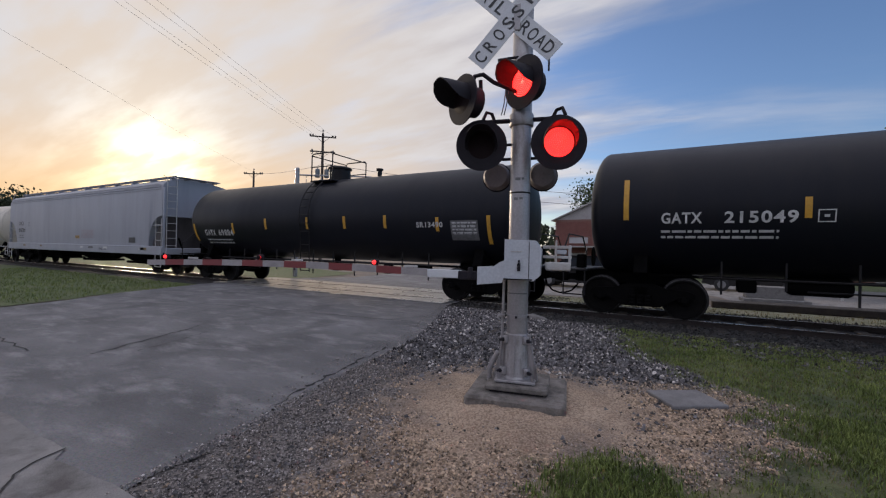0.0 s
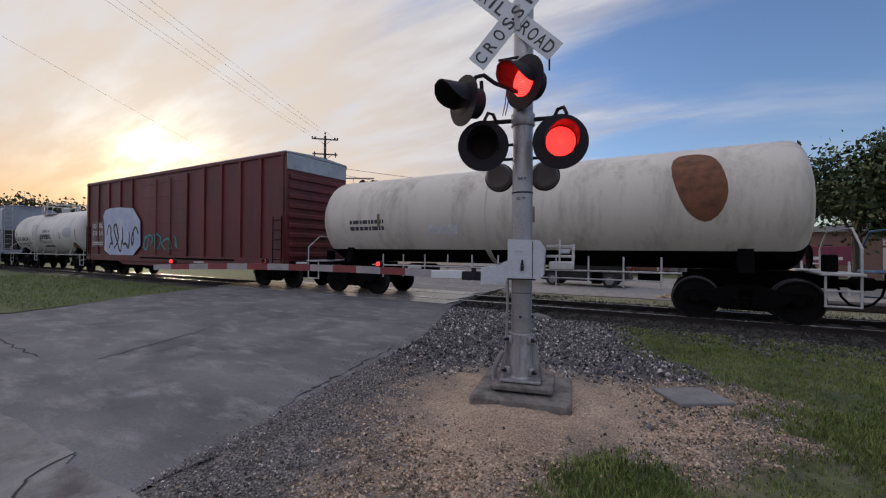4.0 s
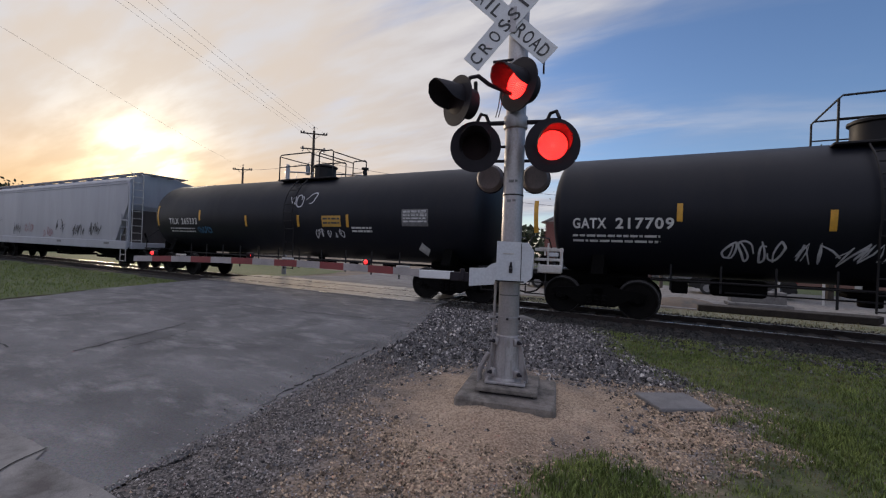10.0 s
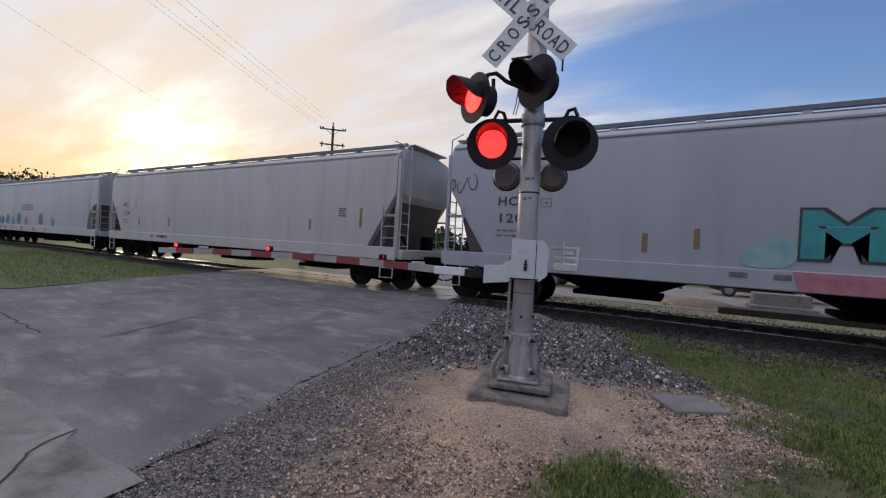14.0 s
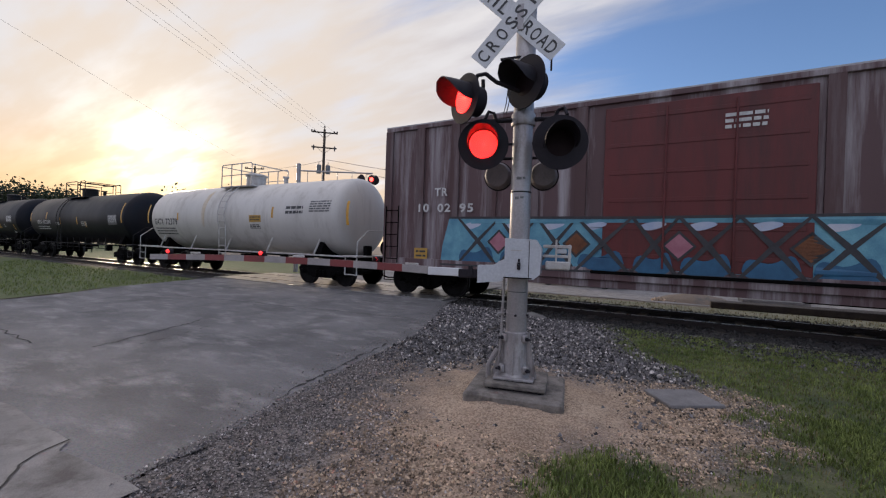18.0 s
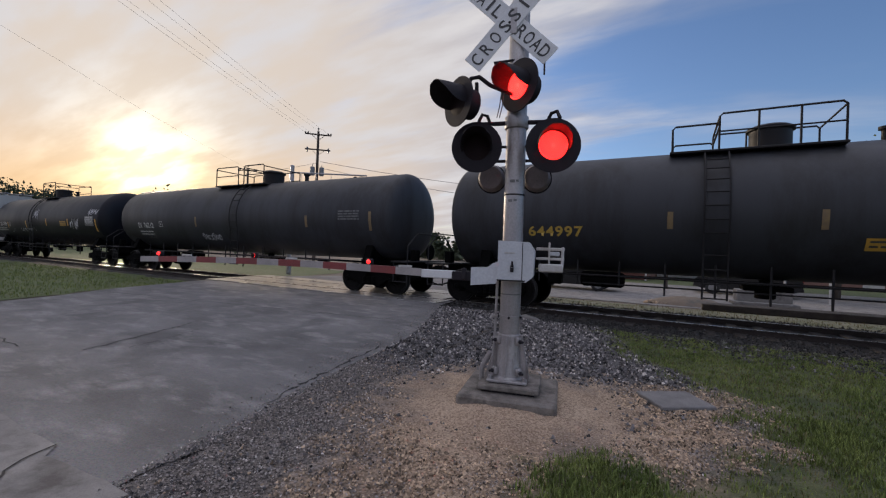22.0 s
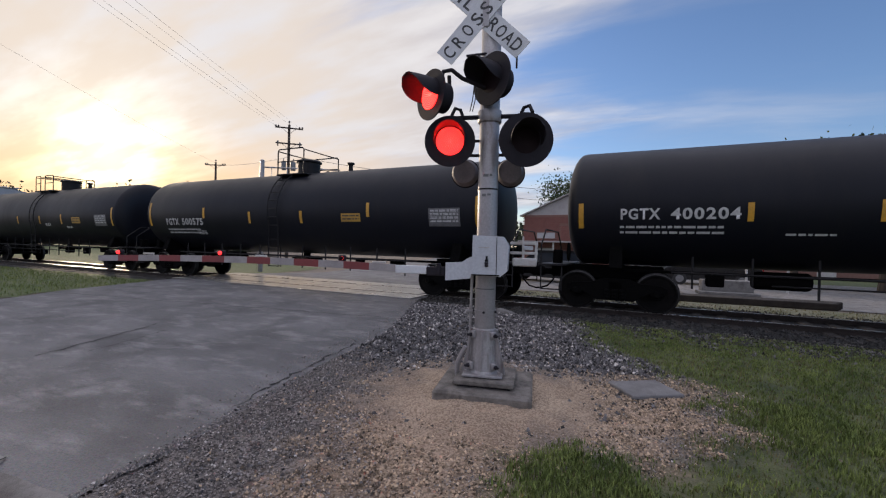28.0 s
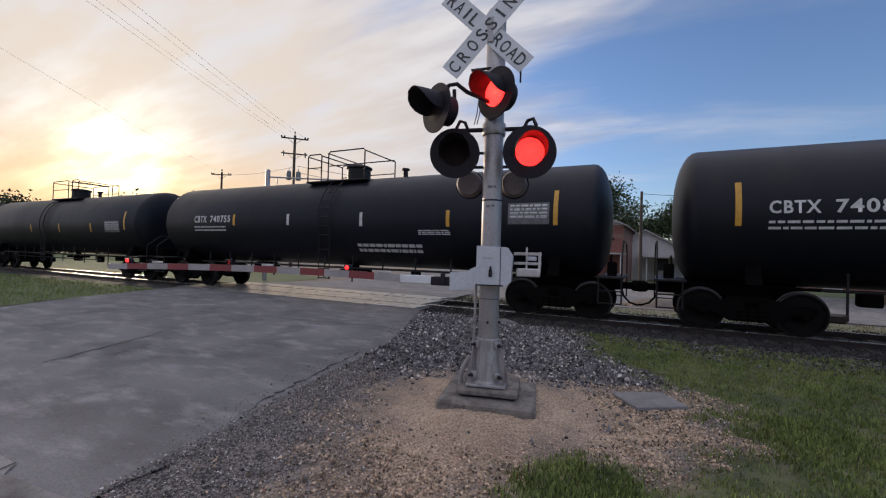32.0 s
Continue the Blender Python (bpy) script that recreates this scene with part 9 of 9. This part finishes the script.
def brick_building():
    """Two-storey brick building, gable end towards the track, porch roof between the storeys."""
    b = thing("brick_building", pose(-5.85, 38.0, -0.34, 0, 0, -3), "red brick building with pale metal gable roof and small porch", "building")
    w, d, eave, ridge = 8.2, 12.0, 4.85, 6.6
    part("wall", Geo().box((0, d / 2, eave / 2), (w, d, eave), 0.02), M_MORTAR, b, "brick wall")
    part("gable", Geo().slab([(-w / 2, eave), (w / 2, eave), (0, ridge)], 0.02, 0.22), M_SHEET, b, "pale metal-clad gable")
    g = Geo()
    for s in (-1, 1):
        g.slab([(s * (w / 2 + 0.35), eave - 0.14), (s * (w / 2 + 0.35), eave - 0.04), (0, ridge + 0.14), (0, ridge + 0.04)], -0.35, d + 0.3)
    part("roof", g, M_SHEET, b, "pale metal roof")
    brick = Geo().box((0, 0, 0), (0.215, 0.02, 0.062), 0.004).mesh("brick")
    holes = ((-2.9, -1.2, 2.7, 3.3), (0.5, 2.3, 2.7, 3.35), (0.6, 1.9, 0.0, 2.1), (-2.9, -1.4, 0.5, 1.9))
    k = 0
    for r in range(22):
        z = 2.45 + r * 0.075
        if z > eave - 0.06:
            break
        x = -w / 2 + 3.4 + (0.11 if r % 2 else 0.0)
        while x < w / 2 - 0.1 and k < 300:
            if not any(h[0] - 0.11 < x < h[1] + 0.11 and h[2] - 0.05 < z < h[3] + 0.05 for h in holes):
                part("brick", brick, M_BRICK, b, "", pose(x, -0.006, z))
                k += 1
            x += 0.228
    rest = Geo()
    for r in range(62):
        z = 0.06 + r * 0.075
        x = -w / 2 + (0.11 if r % 2 else 0.0)
        while x < w / 2 - 0.1:
            near = 2.44 < z < 2.45 + 22 * 0.075 and x > -w / 2 + 3.3
            if not near and z < eave - 0.06 and not any(h[0] - 0.11 < x < h[1] + 0.11 and h[2] - 0.05 < z < h[3] + 0.05 for h in holes):
                rest.box((x, -0.006, z), (0.215, 0.02, 0.062), 0.004)
            x += 0.228
    tagged(part("brickwork", rest, M_BRICK, b), kind="stuff")
    for i, (x0, x1, z0, z1) in enumerate(holes):
        kind = "door" if i == 2 else "window"
        win = part(kind, Geo().box(((x0 + x1) / 2, -0.01, (z0 + z1) / 2), (x1 - x0, 0.05, z1 - z0), 0.008), M_TRIM if i == 2 else M_BLIND, b, "white panel door" if i == 2 else "window with pale blind")
        part("frame", Geo().box(((x0 + x1) / 2, -0.04, z1), (x1 - x0 + 0.2, 0.08, 0.09), 0.01).box((x0, -0.04, (z0 + z1) / 2), (0.08, 0.08, z1 - z0), 0.01).box((x1, -0.04, (z0 + z1) / 2), (0.08, 0.08, z1 - z0), 0.01).box(((x0 + x1) / 2, -0.05, z0), (x1 - x0 + 0.2, 0.10, 0.07), 0.01), M_MORTAR if i != 2 else M_TRIM, win)
        if i == 2:
            part("pane", Geo().box((1.25, -0.045, 1.55), (0.65, 0.02, 0.55), 0.004), M_GLASS, win, "dark glass pane")
    po = part("porch_roof", Geo().slab([(-w / 2, 2.36), (w / 2 + 0.3, 2.36), (w / 2 + 0.3, 2.48), (-w / 2, 2.48)], -1.7, 0.0), M_SHEET, b, "flat porch roof")
    for x in (-3.6, -1.0, w / 2):
        part("porch_post", Geo().box((x, -1.55, 1.18), (0.12, 0.12, 2.36), 0.01), M_TRIM, po)
    part("wall_lamp", Geo().lathe([(3.55, 0.06), (3.65, 0.09), (3.8, 0.04)], "z", 8, (3.3, -0.12, 0)), M_STEELB, b)


brick_building()


def white_house():
    h = thing("white_house", pose(-0.2, 46.0, -0.34, 0, 0, 8), "small white sided house with low gable roof", "house")
    w, d, eave, ridge = 7.5, 9, 2.9, 4.9
    part("wall", Geo().box((0, d / 2, eave / 2), (w, d, eave), 0.02), M_SIDING, h)
    board = Geo().box((0, 0, 0), (w, 0.03, 0.185), 0.01).mesh("siding_board")
    for k in range(14):
        part("siding_board", board, M_SIDING, h, "", pose(0, -0.012, 0.12 + k * 0.2))
    part("gable", Geo().slab([(-w / 2, eave), (w / 2, eave), (0, ridge)], 0.0, 0.2), M_SIDING, h)
    g = Geo()
    for s in (-1, 1):
        g.slab([(s * (w / 2 + 0.4), eave - 0.2), (s * (w / 2 + 0.4), eave - 0.08), (0, ridge + 0.14), (0, ridge + 0.02)], -0.4, d + 0.3)
    part("roof", g, M_SHEET, h)
    for x in (-2.2, 1.6):
        wn_ = part("window", Geo().box((x, -0.03, 1.6), (1.0, 0.06, 1.2), 0.01), M_GLASS, h)
        part("frame", Geo().box((x, -0.06, 2.22), (1.15, 0.06, 0.08), 0.01).box((x, -0.06, 0.98), (1.15, 0.06, 0.08), 0.01).box((x - 0.54, -0.06, 1.6), (0.08, 0.06, 1.2), 0.01).box((x + 0.54, -0.06, 1.6), (0.08, 0.06, 1.2), 0.01), M_TRIM, wn_)
    part("carport_roof", Geo().box((1.8, -1.6, 2.3), (4.6, 3.0, 0.12), 0.02), M_SHEET, h)
    for x in (-0.2, 3.9):
        part("carport_post", Geo().box((x, -2.9, 1.12), (0.1, 0.1, 2.24), 0.01), M_TRIM, h)


white_house()


def far_shed(x, y, w, h, turn, label, m, roof):
    s = thing("shed", pose(x, y, -0.36, 0, 0, turn), label, "building")
    part("wall", Geo().box((0, 2, h / 2), (w, 4, h), 0.02), m, s)
    part("roof", Geo().slab([(-w / 2 - 0.3, h), (w / 2 + 0.3, h), (w / 2 + 0.2, h + 0.25), (0, h + 0.9), (-w / 2 - 0.2, h + 0.25)], -0.3, 4.3), roof, s)
    part("door", Geo().box((0, -0.03, h * 0.42), (1.2, 0.06, h * 0.8), 0.01), M_TRIM, s)
    for q in (-w * 0.32, w * 0.32):
        part("window", Geo().box((q, -0.02, h * 0.6), (0.9, 0.05, 0.8), 0.01), M_GLASS, s)


far_shed(13.5, 44, 12, 3.6, -4, "low brick building with pale lower wall behind the trees", M_MORTAR, M_SHEET)


def parked_car(x, y, turn, label, body, tall=1.72, length=4.7, kind="car"):
    c = thing(kind, pose(x, y, -0.355, 0, 0, turn), label, "car" if kind == "parked_car" else "truck")
    L, W = length, 1.86
    prof = [(-L / 2, 0.42), (-L / 2, 0.85), (-L / 2 + 0.12, 1.02), (-L / 2 + 0.25, tall - 0.12), (-L / 2 + 0.6, tall), (L * 0.10, tall), (L * 0.26, 1.06), (L / 2 - 0.2, 0.92), (L / 2, 0.72), (L / 2, 0.42), (L * 0.42, 0.30), (-L * 0.42, 0.30)]
    part("body", Geo().slab(prof, -W / 2, W / 2), body, c)
    part("side_window", Geo().slab([(-L / 2 + 0.45, 1.08), (-L / 2 + 0.55, tall - 0.14), (L * 0.08, tall - 0.14), (L * 0.21, 1.08)], -W / 2 - 0.006, W / 2 + 0.006), M_GLASS, c, "dark side glass")
    part("rear_lamp", Geo().box((-L / 2 - 0.01, -W / 2 + 0.15, 0.95), (0.06, 0.22, 0.22), 0.02), M_TAIL, c)
    part("rear_lamp", Geo().box((-L / 2 - 0.01, W / 2 - 0.15, 0.95), (0.06, 0.22, 0.22), 0.02), M_TAIL, c)
    part("bumper", Geo().box((0, 0, 0.45), (L + 0.08, W - 0.06, 0.16), 0.05), M_TYRE, c)
    for sx in (-L * 0.31, L * 0.31):
        for sy in (-1, 1):
            wh = part("wheel", Geo().lathe([(-0.10, 0.20), (-0.11, 0.31), (-0.09, 0.345), (0.09, 0.345), (0.11, 0.31), (0.10, 0.20)], "y", 20), M_TYRE, c, "", pose(sx, sy * (W / 2 - 0.06), 0.345))
            part("rim", Geo().lathe([(sy * 0.085, 0.21), (sy * 0.105, 0.20), (sy * 0.115, 0.06), (sy * 0.10, 0.001)], "y", 16), M_RIM, wh)


parked_car(-4.8, 23.6, 180, "black sport utility car parked on the concrete lot", M_CARB, kind="parked_car")
parked_car(3.4, 27.5, 175, "dark sedan parked on the lot", M_CARB, 1.45, 4.6, kind="parked_car")
sg = thing("sign_board", pose(5.44, 25.0, -0.36, 0, 0, -20), "dark red sign board with white bars of lettering", "sign")
part("board", Geo().box((0, 0, 1.75), (1.75, 0.08, 0.85), 0.02), M_SIGNRED, sg)
for k, (w, z) in enumerate(((1.2, 1.62), (0.9, 1.38))):
    part("lettering_bar", Geo().box((0, -0.045, z), (w, 0.01, 0.14 if k == 0 else 0.06), 0.003), M_TXTW, sg)
for x in (-0.8, 0.8):
    part("post", Geo().box((x, 0, 0.75), (0.09, 0.09, 1.5), 0.01), M_TRIM, sg)

# timbers, spoil and a pale block behind the track
for k in range(3):
    tagged(part("timber", Geo().box((0, 0, 0), (4.6, 0.26, 0.22), 0.02), M_TIE, None, "", pose(3.2 + 0.15 * k, 16.9 + 0.28 * k, -0.14, 0, 0, 3 + k)), "old dark railway timber lying behind the track", "timber", "old timbers")
tagged(part("concrete_block", Geo().box((0, 0, 0), (1.9, 0.7, 0.62), 0.03).box((0, -0.2, -0.25), (2.2, 1.0, 0.14), 0.02), M_CONCRETE, None, "", pose(3.3, 21.8, -0.03, 0, 0, 4)), "pale concrete block on the lot", "block")
sp = Geo()
rs = np.random.RandomState(3)
rings = []
for k, (r, z) in enumerate(((1.1, 0.0), (0.85, 0.14), (0.55, 0.26), (0.25, 0.33), (0.05, 0.35))):
    rings.append([(r * math.cos(a) * (1.4 + 0.2 * rs.rand()), r * math.sin(a) * (0.8 + 0.2 * rs.rand()), z + 0.03 * rs.rand()) for a in np.linspace(0, math.tau, 18)[:-1]])
tagged(part("spoil_heap", sp.loft(rings), M_SOIL, None, "", pose(0.5, 18.6, -0.34)), "low heap of brown soil and rubble", "heap")
stones("rubble", [(-0.9, 17.8), (1.9, 17.9), (2.0, 19.2), (-0.8, 19.3)], 400, 0.03, 0.10, M_PEBBLE, 41, "rubble round the soil heap")


# ---- what moves ----
def run(t):
    """Distance that the train has gone at t seconds; it slows a little after half time."""
    return 19.15 * t - (0.02 * (t - 15) ** 2 if t > 15 else 0.0)


def motions():
    for (car, L), mid in zip(CARS, MIDS):
        walk(car, [(t, pose(mid + run(t), TRACK_Y, 0)) for t in range(33)])
    centre = {car: mid for (car, L), mid in zip(CARS, MIDS)}
    for w, car, x in WHEELS:
        mid = centre[car]
        rows = []
        for k in range(0, 961):
            t = k / FPS
            if -34 < mid + run(t) < 16:
                rows.append((t, run(t)))
        if not rows:
            rows = [(0.0, 0.0), (32.0, 0.0)]
        if rows[0][0] > 0:
            rows.insert(0, (0.0, rows[0][1]))
        if rows[-1][0] < 32:
            rows.append((32.0, rows[-1][1]))
        walk(w, [(t, pose(x, 0, WHEEL_R, 0, math.degrees(s / WHEEL_R) % 360, 0)) for t, s in rows])
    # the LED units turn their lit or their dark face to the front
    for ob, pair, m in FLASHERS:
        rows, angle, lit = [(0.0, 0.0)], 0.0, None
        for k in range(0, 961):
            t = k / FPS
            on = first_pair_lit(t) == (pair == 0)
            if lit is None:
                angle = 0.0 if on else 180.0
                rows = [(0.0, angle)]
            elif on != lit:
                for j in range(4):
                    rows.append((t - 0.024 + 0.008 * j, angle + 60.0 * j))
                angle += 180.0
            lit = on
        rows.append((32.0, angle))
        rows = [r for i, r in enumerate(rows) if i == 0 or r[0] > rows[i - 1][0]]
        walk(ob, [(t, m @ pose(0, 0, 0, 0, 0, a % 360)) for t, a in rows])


motions()
